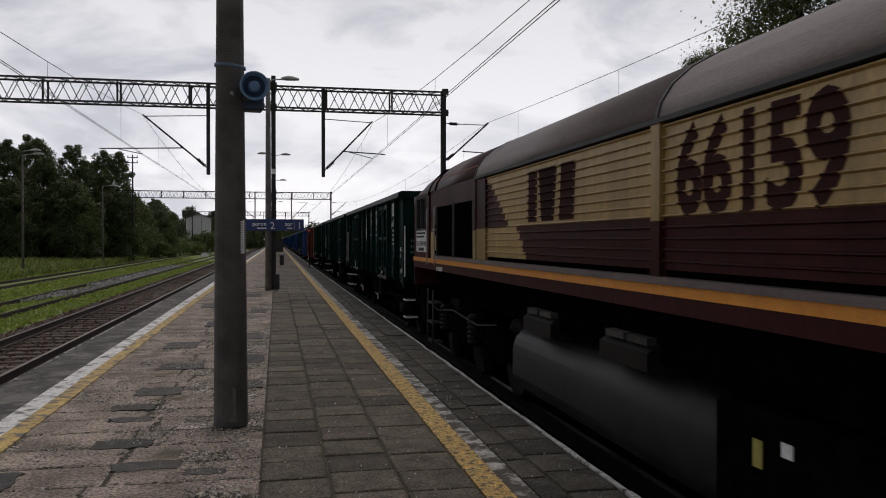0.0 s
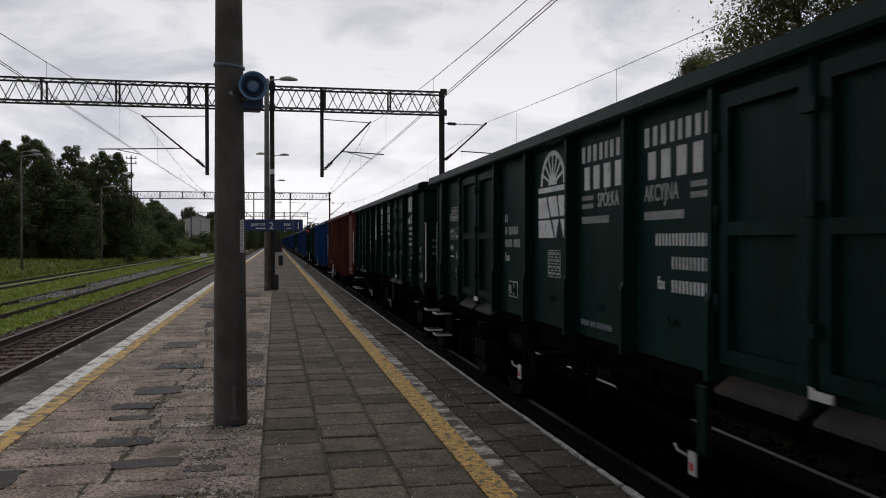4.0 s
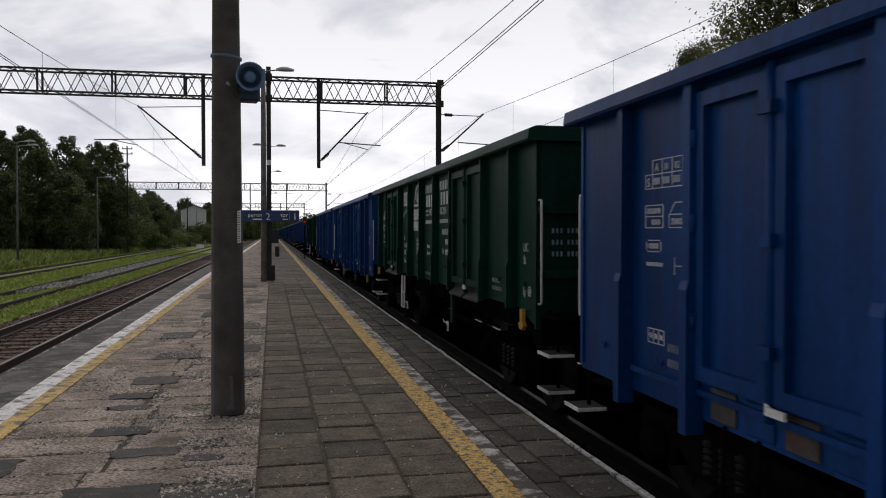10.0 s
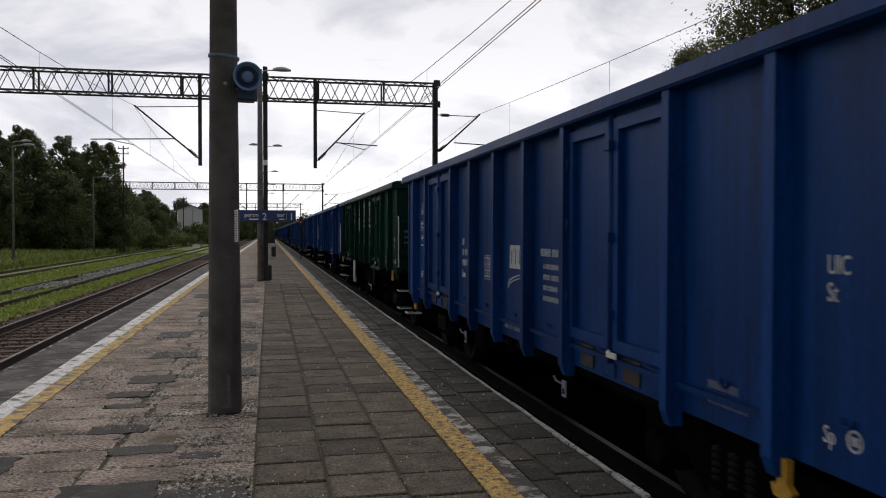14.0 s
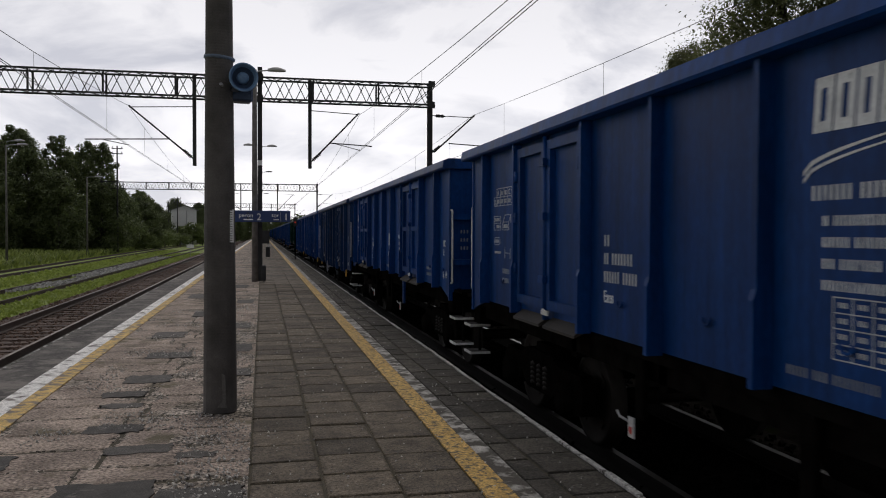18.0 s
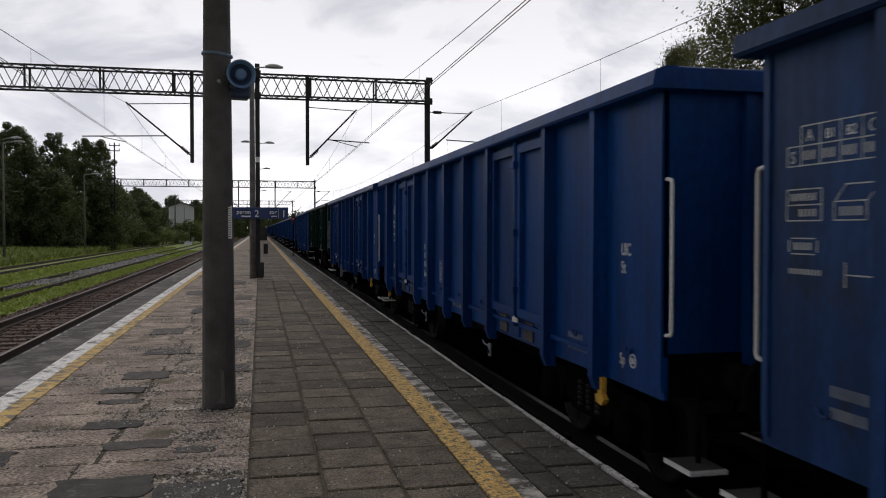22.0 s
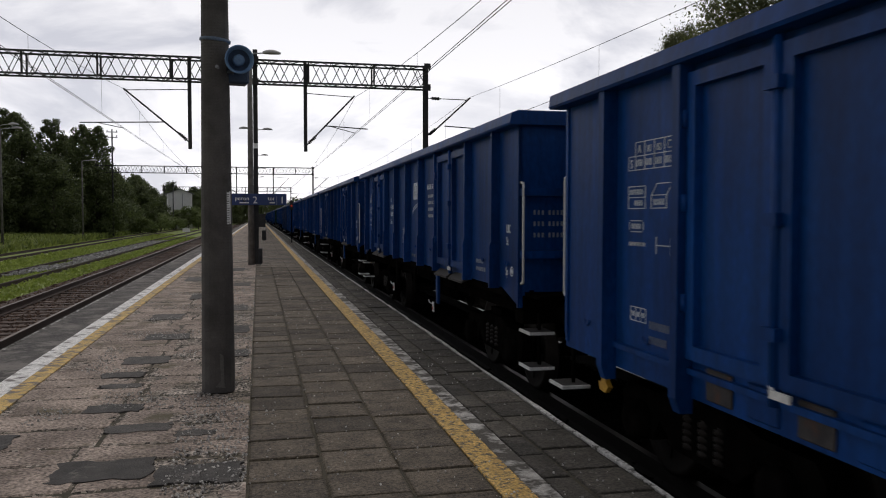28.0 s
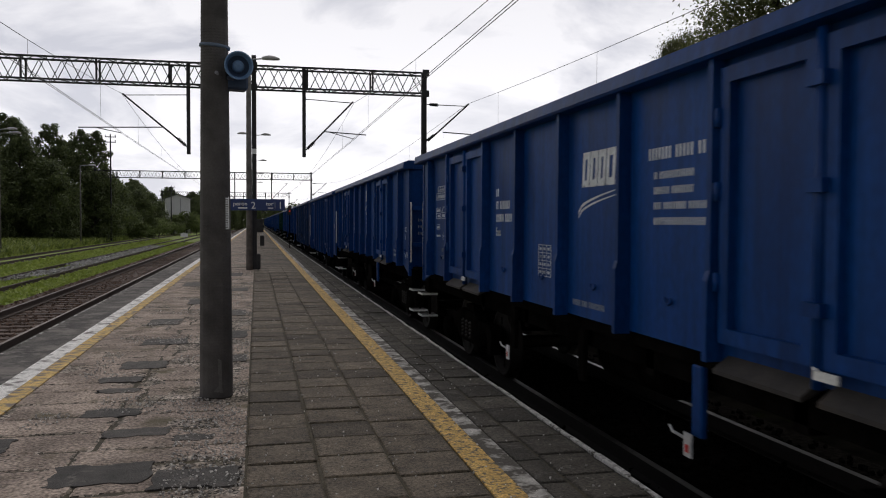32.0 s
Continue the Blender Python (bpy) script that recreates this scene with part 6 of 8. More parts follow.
def emblem(w, y, z, k=1.0, x=-SIDE):
    """Two slanted blocks above a band and a half-round bowl."""
    bm = bmesh.new()
    prism(bm, [(y + 0.22, z + 0.2), (y + 0.02, z + 0.2), (y + 0.0, z + 0.4), (y + 0.2, z + 0.4)], "x", x - 0.003, x)
    prism(bm, [(y - 0.02, z + 0.2), (y - 0.1, z + 0.2), (y - 0.12, z + 0.46), (y - 0.04, z + 0.46)], "x", x - 0.003, x)
    prism(bm, [(y - 0.13, z + 0.3), (y - 0.24, z + 0.3), (y - 0.24, z + 0.46), (y - 0.13, z + 0.46)], "x", x - 0.003, x)
    box(bm, x - 0.003, x, y - 0.26, y + 0.26, z + 0.06, z + 0.12)
    n = 14
    for i in range(n):
        p, q = math.pi + math.pi * i / n, math.pi + math.pi * (i + 1) / n
        prism(bm, [(y + 0.24 * math.cos(p), z + 0.04 + 0.3 * math.sin(p)), (y + 0.24 * math.cos(q), z + 0.04 + 0.3 * math.sin(q)),
                   (y + 0.215 * math.cos(q), z + 0.04 + 0.27 * math.sin(q)), (y + 0.215 * math.cos(p), z + 0.04 + 0.27 * math.sin(p))], "x", x - 0.003, x)
    for v in bm.verts:
        v.co.y, v.co.z = y + (v.co.y - y) * k, z + (v.co.z - z) * k
    part("logo", bm, M["mark_faint"], w, "faded white emblem of blocks and a bowl")


def address(w, y, z, k=1.0):
    bars(w, y, z, [(0.3 * k, 0.22 * k, 0.14 * k)], 0.075 * k, 0.04)
    bars(w, y - 0.08, z - 0.15 * k, [(0.05, 0.42 * k), (0.2 * k, 0.26 * k), (0.1 * k, 0.28 * k, 0.2 * k), (0.62 * k,)], 0.05, 0.055)


def few_marks(w, posts, low):
    """A wagon that stays far off."""
    numbers(w, 2.1, 2.35, "Eaos")
    block_logo(w, -0.3, 2.42, 0.28)
    side_text("UIC", 0.19, -5.75, 1.86, w, 0.62)


def green_marks(w, posts, low):
    common(w, low, -5.92, 5.4)
    numbers(w, 2.3, 2.4, "Eaos")
    plate_mark(w, 2.15, 1.45)
    mine_logo(w, 0.62, 2.64)
    frame_table(w, 0.75, 2.0, 0.34, 0.26, 3, 4)
    for y, first, second in ((-0.17, "SPÓŁKA", 0.36), (-1.42, "AKCYJNA", 0.0)):
        name_blocks(w, y, 2.77, (0.11, 0.1, 0.11, 0.09, 0.08, 0.1, 0.1, 0.04), 0.14)
        name_blocks(w, y - 0.06, 2.53, (0.18, 0.2, 0.2, 0.18), 0.2)
        side_text(first, 0.17, y - second, 2.375, w, 0.7)
        bars(w, y - (0.0 if second else 0.68), 2.48, [(0.26,), (0.26,)], 0.04, 0.03, "company_name")
        bars(w, y, 2.3, [(0.6,)], 0.06, 0.09, "company_name")
    for z, n in ((2.16, 0.74), (2.0, 0.5), (1.84, 0.5)):
        bars(w, -2.34 + n, z - 0.02, [(n,)], 0.085, 0.1, "contact_line")
    side_text("fax", 0.13, -1.63, 1.75, w, 0.75)
    block_logo(w, -4.58, 2.68, 0.3)
    address(w, -4.56, 2.52, 1.0)
    side_text("ST. MAC.", 0.16, -4.86, 1.84, w, 0.64)
    side_text("JASZCZOW", 0.16, -4.88, 1.67, w, 0.64)


def bottle_marks(w, posts, low):
    """As the green wagons, but the block logo stands over the number."""
    common(w, low, -5.92, 5.4)
    block_logo(w, 2.28, 2.62, 0.28)
    numbers(w, 2.2, 2.02, "Eaos")
    mine_logo(w, 0.62, 2.64)
    frame_table(w, 0.75, 1.98, 0.34, 0.3, 3, 4)
    for y, first, second in ((-0.17, "SPÓŁKA", 0.36), (-1.42, "AKCYJNA", 0.0)):
        name_blocks(w, y, 2.77, (0.11, 0.1, 0.11, 0.09, 0.08, 0.1, 0.1, 0.04), 0.14)
        name_blocks(w, y - 0.06, 2.53, (0.18, 0.2, 0.2, 0.18), 0.2)
        side_text(first, 0.17, y - second, 2.375, w, 0.7)
        bars(w, y - (0.0 if second else 0.68), 2.48, [(0.26,), (0.26,)], 0.04, 0.03, "company_name")
        bars(w, y, 2.3, [(0.6,)], 0.06, 0.09, "company_name")
    for z, n in ((2.16, 0.74), (2.0, 0.5), (1.84, 0.5)):
        bars(w, -2.34 + n, z - 0.02, [(n,)], 0.085, 0.1, "contact_line")
    side_text("fax", 0.13, -1.63, 1.75, w, 0.75)
    side_text("St. mac.", 0.1, -0.32, 1.82, w, 0.75)
    side_text("Jaszczów", 0.1, -0.3, 1.7, w, 0.75)


def blue_a_marks(w, posts, low):
    common(w, low, -5.92, 5.4)
    numbers(w, 2.2, 2.07, "Eaos")
    frame_table(w, -0.5, 1.78, 0.4, 0.3, 3, 4)
    block_logo(w, -0.34, 2.58, 0.27)
    address(w, -0.34, 2.32)


def blue_mid_marks(w, posts, low):
    common(w, low, -5.92, 5.4)
    numbers(w, 2.2, 2.0, "Eaos")
    frame_table(w, 0.7, 1.85, 0.34, 0.3, 3, 4)
    block_logo(w, -0.42, 1.82, 0.26)
    address(w, -1.7, 2.05)


def blue_next_marks(w, posts, low):
    common(w, low, -5.92, 5.4)
    numbers(w, 2.2, 2.45, "Eaos")
    frame_table(w, 0.75, 1.85, 0.34, 0.3, 3, 4)
    block_logo(w, -0.34, 2.36, 0.29)
    address(w, -1.55, 2.58, 1.1)


def blue_b_marks(w, posts, low):
    common(w, low)
    numbers(w, 1.95, 1.84, "Eacs")
    plate_mark(w, 1.75, 1.0)
    frame_table(w, 0.75, 1.6, 0.46, 0.32, 3, 4)


def blue_logo_marks(w, posts, low):
    common(w, low)
    numbers(w, 1.95, 2.45, "Eacs")
    frame_table(w, 0.85, 1.75, 0.34, 0.3, 3, 4)
    block_logo(w, -0.34, 2.36, 0.26)
    address(w, -1.4, 2.62)


def blue_low_marks(w, posts, low):
    common(w, low)
    numbers(w, 1.95, 2.0, "Eaos")
    frame_table(w, 0.75, 1.8, 0.34, 0.3, 3, 4)
    block_logo(w, -0.34, 1.68, 0.26)
    address(w, -1.42, 1.92)


def emblem_marks(w, posts, low, y_cap=5.15):
    """The older wagons: an emblem over the load table."""
    common(w, low, -5.3 if len(posts) > 11 else -5.72, y_cap, "UIC\nM")
    numbers(w, 1.95, 2.62, "Eacs")
    emblem(w, -0.62, 2.42)
    frame_table(w, -0.45, 1.9, 0.4, 0.32, 3, 4)
    address(w, -1.35, 2.72)


def navy_marks(w, posts, low):
    emblem_marks(w, posts, low, 6.2)


def rust_marks(w, posts, low):
    common(w, low, st="")
    numbers(w, 2.1, 2.45, "Eaos")
    bars(w, -1.2, 2.76, [(0.3, 0.4, 0.24), (0.3, 0.5)], 0.045, 0.085, material=M["mark_faint"])
    bars(w, -1.4, 2.5, [(0.36, 0.2)], 0.085, 0.06, material=M["mark_faint"])
    bars(w, -1.25, 2.32, [(0.08, 0.6), (0.5,), (0.7,)], 0.042, 0.08, material=M["mark_faint"])
    graffiti(w, 1.41, 1.16)
    emblem(w, -0.35, 2.5, 0.62)
    bm = bmesh.new()
    for y0, z0, y1, z1 in ((0.0, 0.0, 0.02, 0.24), (0.02, 0.1, 0.14, 0.25), (0.02, 0.11, 0.15, 0.0), (0.2, 0.04, 0.22, 0.2), (0.36, 0.0, 0.37, 0.22)):
        tube(bm, [(-SIDE, -2.62 - y0, 1.56 + z0), (-SIDE, -2.62 - y1, 1.56 + z1)], 0.011, 5)
    tagged(part("scribble", bm, M["mark"], w, "white chalk strokes"), kind="stuff")


def smooth_loop(pts, n=4):
    """A closed curve through a few points."""
    out = []
    k = len(pts)
    for i in range(k):
        p0, p1, p2, p3 = (pts[(i + j - 1) % k] for j in range(4))
        for j in range(n):
            u = j / n
            out.append(tuple(0.5 * (2 * p1[d] + (p2[d] - p0[d]) * u + (2 * p0[d] - 5 * p1[d] + 4 * p2[d] - p3[d]) * u * u + (3 * p1[d] - p0[d] - 3 * p2[d] + p3[d]) * u ** 3) for d in (0, 1)))
    return out


def spray(w, y, z, pts, lift, material, label):
    """A sprayed shape: a smooth outline laid on the sheet. pts: metres along the side and up."""
    bm = bmesh.new()
    prism(bm, [(y - p[0], z + p[1]) for p in smooth_loop(pts)], "x", -SIDE - lift, -SIDE)
    part("graffiti", bm, M[material], w, label)


def graffiti(w, y, z):
    """Sprayed shapes over two bays: dark outlines with a yellow halo, cream bodies, a brown disc under a blue cap. No letters."""
    for grow, lift, mname in ((0.035, 0.002, "graf_halo"), (0.0, 0.003, "graf_black")):
        g = grow
        spray(w, y, z, [(-0.02 - g, 0.2), (0.0 - g, 0.75), (0.14, 1.08 + g), (0.36, 1.12 + g), (0.52, 0.98 + g), (0.72, 1.18 + g), (1.0, 1.2 + g), (1.1 + g, 0.9), (1.1 + g, 0.2), (0.9, -0.02 - g), (0.6, 0.1 - g), (0.3, -0.03 - g)], lift, mname,
              "sprayed dark outline with a yellow edge")
        spray(w, y - 1.22, z, [(0.0 - g, 0.25), (0.0 - g, 0.85), (0.22, 1.12 + g), (0.46, 1.0 + g), (0.6, 0.86 + g), (0.8, 1.08 + g), (1.1 + g, 1.1 + g), (1.12 + g, 0.5), (1.1 + g, 0.0 - g), (0.75, 0.0 - g), (0.5, 0.1 - g), (0.25, 0.0 - g)], lift, mname,
              "sprayed dark outline with a yellow edge")
    for pts in ([(0.1, 0.62), (0.1, 0.86), (0.24, 1.02), (0.4, 1.04), (0.45, 0.9), (0.36, 0.72), (0.2, 0.6)], [(0.1, 0.1), (0.3, 0.05), (0.46, 0.16), (0.5, 0.36), (0.4, 0.52), (0.26, 0.48), (0.3, 0.36), (0.22, 0.24), (0.1, 0.22)],
                [(-0.0, 0.2), (-0.02, 0.6), (0.03, 0.78), (0.05, 0.5), (0.05, 0.12)]):
        spray(w, y, z, pts, 0.0045, "graf_silver", "cream graffiti body")
    spray(w, y, z, [(0.14, 0.34), (0.16, 0.56), (0.34, 0.62), (0.46, 0.68), (0.4, 0.56), (0.24, 0.5), (0.22, 0.34)], 0.0048, "graf_halo", "yellow graffiti stroke")
    spray(w, y, z, [(0.54, 0.55), (0.64, 0.74), (0.84, 0.8), (1.02, 0.7), (1.08, 0.48), (0.98, 0.27), (0.78, 0.22), (0.6, 0.32)], 0.0045, "graf_brown", "brown sprayed disc")
    spray(w, y, z, [(0.58, 0.82), (0.62, 0.98), (0.74, 1.0), (0.86, 0.86), (0.74, 0.88)], 0.0045, "graf_blue", "blue graffiti cap")
    spray(w, y, z, [(0.8, 1.0), (0.84, 1.1), (1.0, 1.12), (1.06, 0.98), (0.94, 0.9)], 0.0045, "graf_blue", "blue graffiti cap")
    y -= 1.22
    spray(w, y, z, [(0.1, 0.55), (0.09, 0.85), (0.22, 1.02), (0.4, 0.96), (0.48, 0.78), (0.4, 0.6), (0.48, 0.3), (0.42, 0.08), (0.24, 0.06), (0.14, 0.28)], 0.0045, "graf_silver", "cream graffiti body")
    spray(w, y, z, [(0.57, 0.62), (0.62, 0.9), (0.82, 1.02), (1.08, 1.0), (1.1, 0.78), (0.94, 0.66), (1.1, 0.46), (1.08, 0.06), (0.8, 0.04), (0.6, 0.2), (0.66, 0.42)], 0.0045, "graf_silver", "cream graffiti body")
    spray(w, y, z, [(0.16, 0.72), (0.18, 0.88), (0.25, 0.9), (0.28, 0.78), (0.22, 0.68)], 0.0055, "graf_black", "black graffiti eye")
    spray(w, y, z, [(0.3, 0.5), (0.44, 0.52), (0.52, 0.66), (0.58, 0.5), (0.68, 0.46), (0.54, 0.4), (0.5, 0.34), (0.42, 0.44)], 0.0055, "graf_black", "black graffiti star")
    spray(w, y, z, [(0.4, 0.49), (0.48, 0.51), (0.52, 0.58), (0.56, 0.48), (0.61, 0.46), (0.54, 0.43), (0.51, 0.39), (0.46, 0.46)], 0.006, "graf_brown", "brown graffiti star")
    spray(w, y, z, [(0.86, 0.56), (0.98, 0.64), (1.12, 0.7), (1.12, 0.42), (0.98, 0.5)], 0.0055, "graf_black", "black graffiti notch")


PROTO = {
    "green": wagon("a", "green", "mid", green_marks, "dark green open freight wagon with white company markings"),
    "green_boss": wagon("a", "green", "boss", green_marks, "dark green open freight wagon with embossed doors"),
    "bottle": wagon("a", "green2", "frame", bottle_marks, "bottle green open freight wagon with white company markings", hook=True, handwheel=False),
    "rust": wagon("one", "rust", "frame", rust_marks, "rust-red open freight wagon with graffiti and hand brake wheel", True),
    "blue_a": wagon("a", "blue", "frame", blue_a_marks, "bright blue open freight wagon with a white block logo"),
    "blue_next": wagon("a", "blue", "frame", blue_next_marks, "bright blue open freight wagon with logo and company lines"),
    "blue_mid": wagon("a", "blue", "mid", blue_mid_marks, "bright blue open freight wagon with panelled doors"),
    "blue_b": wagon("b", "blue", "frame", blue_b_marks, "blue open freight wagon with close side posts", False, True),
    "blue_logo": wagon("b", "blue", "frame", blue_logo_marks, "blue open freight wagon with a block logo and hand brake wheel", True, True),
    "blue_low": wagon("b", "blue", "frame", blue_low_marks, "blue open freight wagon with a low block logo", False, True),
    "blue_one": wagon("one", "blue", "frame", emblem_marks, "blue open freight wagon with one pair of side doors", True, False),
    "blue_x": wagon("b", "blue", "cross", emblem_marks, "blue open freight wagon with cross-braced doors", True, True),
    "far_a": wagon("a", "blue", "frame", few_marks, "blue open freight wagon far back in the train", fine=False),
    "far_b": wagon("b", "blue", "frame", few_marks, "blue open freight wagon with close posts far back in the train", fine=False),
    "far_navy": wagon("b", "navy", "frame", few_marks, "faded navy open freight wagon far back in the train", fine=False),
    "far_green": wagon("a", "green2", "frame", few_marks, "green open freight wagon far back in the train", fine=False),
    "navy": wagon("b", "navy", "frame", navy_marks, "faded dirty navy open freight wagon", True, True),
}
ORDER = ("green green green_boss rust blue_one bottle blue_x blue_low bottle blue_a blue_mid navy blue_b blue_logo green blue_b blue_next blue_a blue_next "
         "blue_a far_b far_navy far_a far_a far_green far_a far_b far_a far_a far_b far_a far_a far_b far_a far_a far_a far_b far_a").split()
WAGONS = []
used = set()
for i, kind in enumerate(ORDER):
    if kind in used:
        WAGONS.append(copy_thing(PROTO[kind], Matrix()))
    else:
        used.add(kind)
        WAGONS.append(PROTO[kind])


# ---------------------------------------------------------------- locomotive
# a rib of the sides: share of the pitch, depth
RIB = ((0.0, 0.005), (0.64, 0.005), (0.71, 0.019), (0.77, 0.031), (0.83, 0.03), (0.91, 0.005), (1.0, 0.005))


def locomotive():
    """Six-axle diesel: ribbed maroon and gold sides, curved roof, cabs, fuel tank. y = +10.1 is the end coupled to the wagons."""
    L = empty("diesel_locomotive", "maroon and gold ribbed diesel locomotive, grimy underframe coloured black with shade", "locomotive")
    E = 10.1
    S = 1.32
    prof_side = [(-S, 1.62), (-S, 2.98)]
    roof = [(-S, 2.98), (-1.29, 3.1), (-1.2, 3.24), (-1.05, 3.37), (-0.85, 3.48), (-0.55, 3.6), (0, 3.68), (0.55, 3.6), (0.85, 3.48), (1.05, 3.37), (1.2, 3.24), (1.29, 3.1), (S, 2.98)]
    # roof sections
    for y0, y1 in ((-8.0, -5.3), (-5.26, -0.49), (-0.43, 5.02), (5.08, 7.84)):
        bm = bmesh.new()
        prism(bm, roof, "y", y0, y1)
        for f in bm.faces:
            f.smooth = len(f.verts) == 4
        part("roof_panel", bm, M["roof_maroon" if y0 > 4 else "roof_grime"], L, "sooty rounded roof panel")
    for y in (-5.28, -0.46, 5.05):
        bm = bmesh.new()
        prism(bm, [(x * 1.006, z + 0.006) for x, z in roof], "y", y - 0.025, y + 0.025)
        part("roof_seam", bm, M["ink"], L)
    part("core", B(-S + 0.06, S - 0.06, -8.0, 8.0, 1.2, 3.0), M["black"], L)

    def tone(y, z):
        """Livery: gold above, maroon below, with a slanted flash behind the cab."""
        e = E - y
        if z > 2.25:
            return 1 if e > 5.64 + (2.92 - z) * 1.6 else 0
        return 1 if e < 7.0 + (2.25 - z) * 1.05 else 0
    # ribbed side panels
    for s in (-1, 1):
        for y0, y1 in ((-5.2, -0.54), (-0.38, 4.46)):
            bm = bmesh.new()
            ys = np.arange(y0, y1 + 0.001, (y1 - y0) / max(1, round((y1 - y0) / 0.12)))
            zs, n = [], 13
            z = 1.9
            step = (2.94 - 1.9) / n
            for i in range(n):
                zs += [(z + step * u, d) for u, d in RIB[:-1]]
                z += step
            zs.append((2.94, RIB[-1][1]))
            grid = [[bm.verts.new((s * (S - 0.03 + d), y, zz)) for zz, d in zs] for y in ys]
            for i in range(len(ys) - 1):
                for j in range(len(zs) - 1):
                    f = bm.faces.new((grid[i][j], grid[i + 1][j], grid[i + 1][j + 1], grid[i][j + 1]))
                    f.material_index = tone((ys[i] + ys[i + 1]) / 2, (zs[j][0] + zs[j + 1][0]) / 2)
            bmesh.ops.recalc_face_normals(bm, faces=bm.faces)
            part("ribbed_panel", bm, [M["maroon"], M["gold"]], L, "horizontally ribbed side panel")
        for y in (-5.28, -0.46, 5.05):
            bm = bmesh.new()
            box(bm, *sorted((s * (S - 0.05), s * (S + 0.012))), y - 0.07, y + 0.07, 1.84, 2.25, mi=1 if y > 5 else 0)
            box(bm, *sorted((s * (S - 0.05), s * (S + 0.012))), y - 0.07, y + 0.07, 2.25, 2.97, mi=1 if abs(y) < 1 else 0)
            part("panel_post", bm, [M["maroon"], M["gold"]], L)
        # plain panel, grille and cab side at the wagon end
        bm = bmesh.new()
        box(bm, *sorted((s * (S - 0.04), s * S)), 4.48, 4.98, 1.85, 2.27, mi=1)
        box(bm, *sorted((s * (S - 0.04), s * S)), 4.48, 4.98, 2.27, 2.98, mi=0)
        part("access_panel", bm, [M["maroon"], M["gold"]], L)
        bm = bmesh.new()
        box(bm, *sorted((s * (S - 0.04), s * S)), 5.12, 7.88, 2.68, 2.98)
        box(bm, *sorted((s * (S - 0.04), s * S)), 5.12, 7.88, 1.82, 1.86)
        part("grille_surround", bm, M["maroon"], L)
        for y0, y1 in ((5.19, 6.43), (6.52, 7.8)):
            bm = bmesh.new()
            box(bm, *sorted((s * (S - 0.03), s * (S - 0.015))), y0, y1, 1.86, 2.68)
            for k in range(16):
                z = 1.88 + k * 0.05
                box(bm, *sorted((s * (S - 0.016), s * (S - 0.013))), y0, y1, z, z + 0.018)
            part("grille", bm, M["black"], L, "black radiator grille")
            bm = bmesh.new()
            for yy in (y0 - 0.03, y1):
                box(bm, *sorted((s * (S - 0.03), s * (S + 0.006))), yy, yy + 0.03, 1.85, 2.69)
            part("grille_frame", bm, M["steel"], L)
        bm = bmesh.new()
        box(bm, *sorted((s * (S - 0.05), s * (S - 0.02))), 7.9, 8.46, 1.6, 2.27, mi=1)
        box(bm, *sorted((s * (S - 0.05), s * (S - 0.02))), 7.9, 8.46, 2.27, 2.98, mi=0)
        part("cab_door", bm, [M["maroon"], M["gold"]], L, "recessed cab door")
        for z in (1.86, 2.3):
            bm = bmesh.new()
            tube(bm, [(s * (S - 0.01), 7.94, z), (s * (S + 0.02), 7.99, z), (s * (S + 0.02), 8.1, z)], 0.014, 5)
            part("door_handle", bm, M["galv"], L)
            part("handle_recess", B(*sorted((s * (S - 0.025), s * (S - 0.012))), 7.93, 8.08, z - 0.1, z + 0.08), M["black"], L)
        for y in (7.85, 8.55):
            bm = bmesh.new()
            tube(bm, [(s * S, y, 1.68), (s * (S + 0.035), y, 1.7), (s * (S + 0.035), y, 2.68), (s * S, y, 2.7)], 0.0125, 6)
            part("handrail", bm, M["lamp_grey"], L, "pale steel handrail")
        # cab side with its window opening
        bm = bmesh.new()
        for y0, y1, z0, z1 in ((8.54, 10.1, 1.6, 2.33), (8.54, 8.85, 2.33, 2.98), (9.78, 10.1, 2.33, 2.98), (8.85, 9.78, 2.9, 2.98)):
            box(bm, *sorted((s * (S - 0.05), s * S)), y0, y1, z0, z1)
        part("cab_side", bm, M["maroon"], L)
        part("window_pane", B(*sorted((s * (S - 0.035), s * (S - 0.028))), 8.85, 9.3, 2.33, 2.9), M["glass"], L, "dark cab window")
        part("window_pane", B(*sorted((s * (S - 0.035), s * (S - 0.028))), 9.33, 9.78, 2.33, 2.9), M["glass"], L, "dark cab window")
        bm = bmesh.new()
        for y in (8.84, 9.3, 9.77):
            box(bm, *sorted((s * (S - 0.03), s * (S + 0.012))), y, y + 0.03, 2.31, 2.92)
        for z in (2.31, 2.89):
            box(bm, *sorted((s * (S - 0.03), s * (S + 0.012))), 8.84, 9.8, z, z + 0.03)
        part("window_frame", bm, M["steel"], L)
        part("data_panel", B(*sorted((s * S, s * (S + 0.005))), 8.72, 9.84, 1.9, 2.3), M["plate"], L, "white data panel")
        if s < 0:
            bars(L, 9.75, 2.1, [(0.12, 0.12, 0.08, 0.2, 0.28)], 0.085, 0.03, "panel_print", -S - 0.005, M["ink"], "black printed bars")
            bars(L, 9.6, 1.98, [(0.6,)], 0.06, 0.03, "panel_print", -S - 0.005, M["ink"], "black printed bars")
            bars(L, 9.78, 2.27, [(0.25, 0.3, 0.3), (0.2, 0.35, 0.2)], 0.035, 0.03, "panel_print", -S - 0.005, M["ink"], "black printed bars")
            side_text("2", 0.2, 8.72, 1.95, L, 0.7, M["gold"], -S - 0.004)
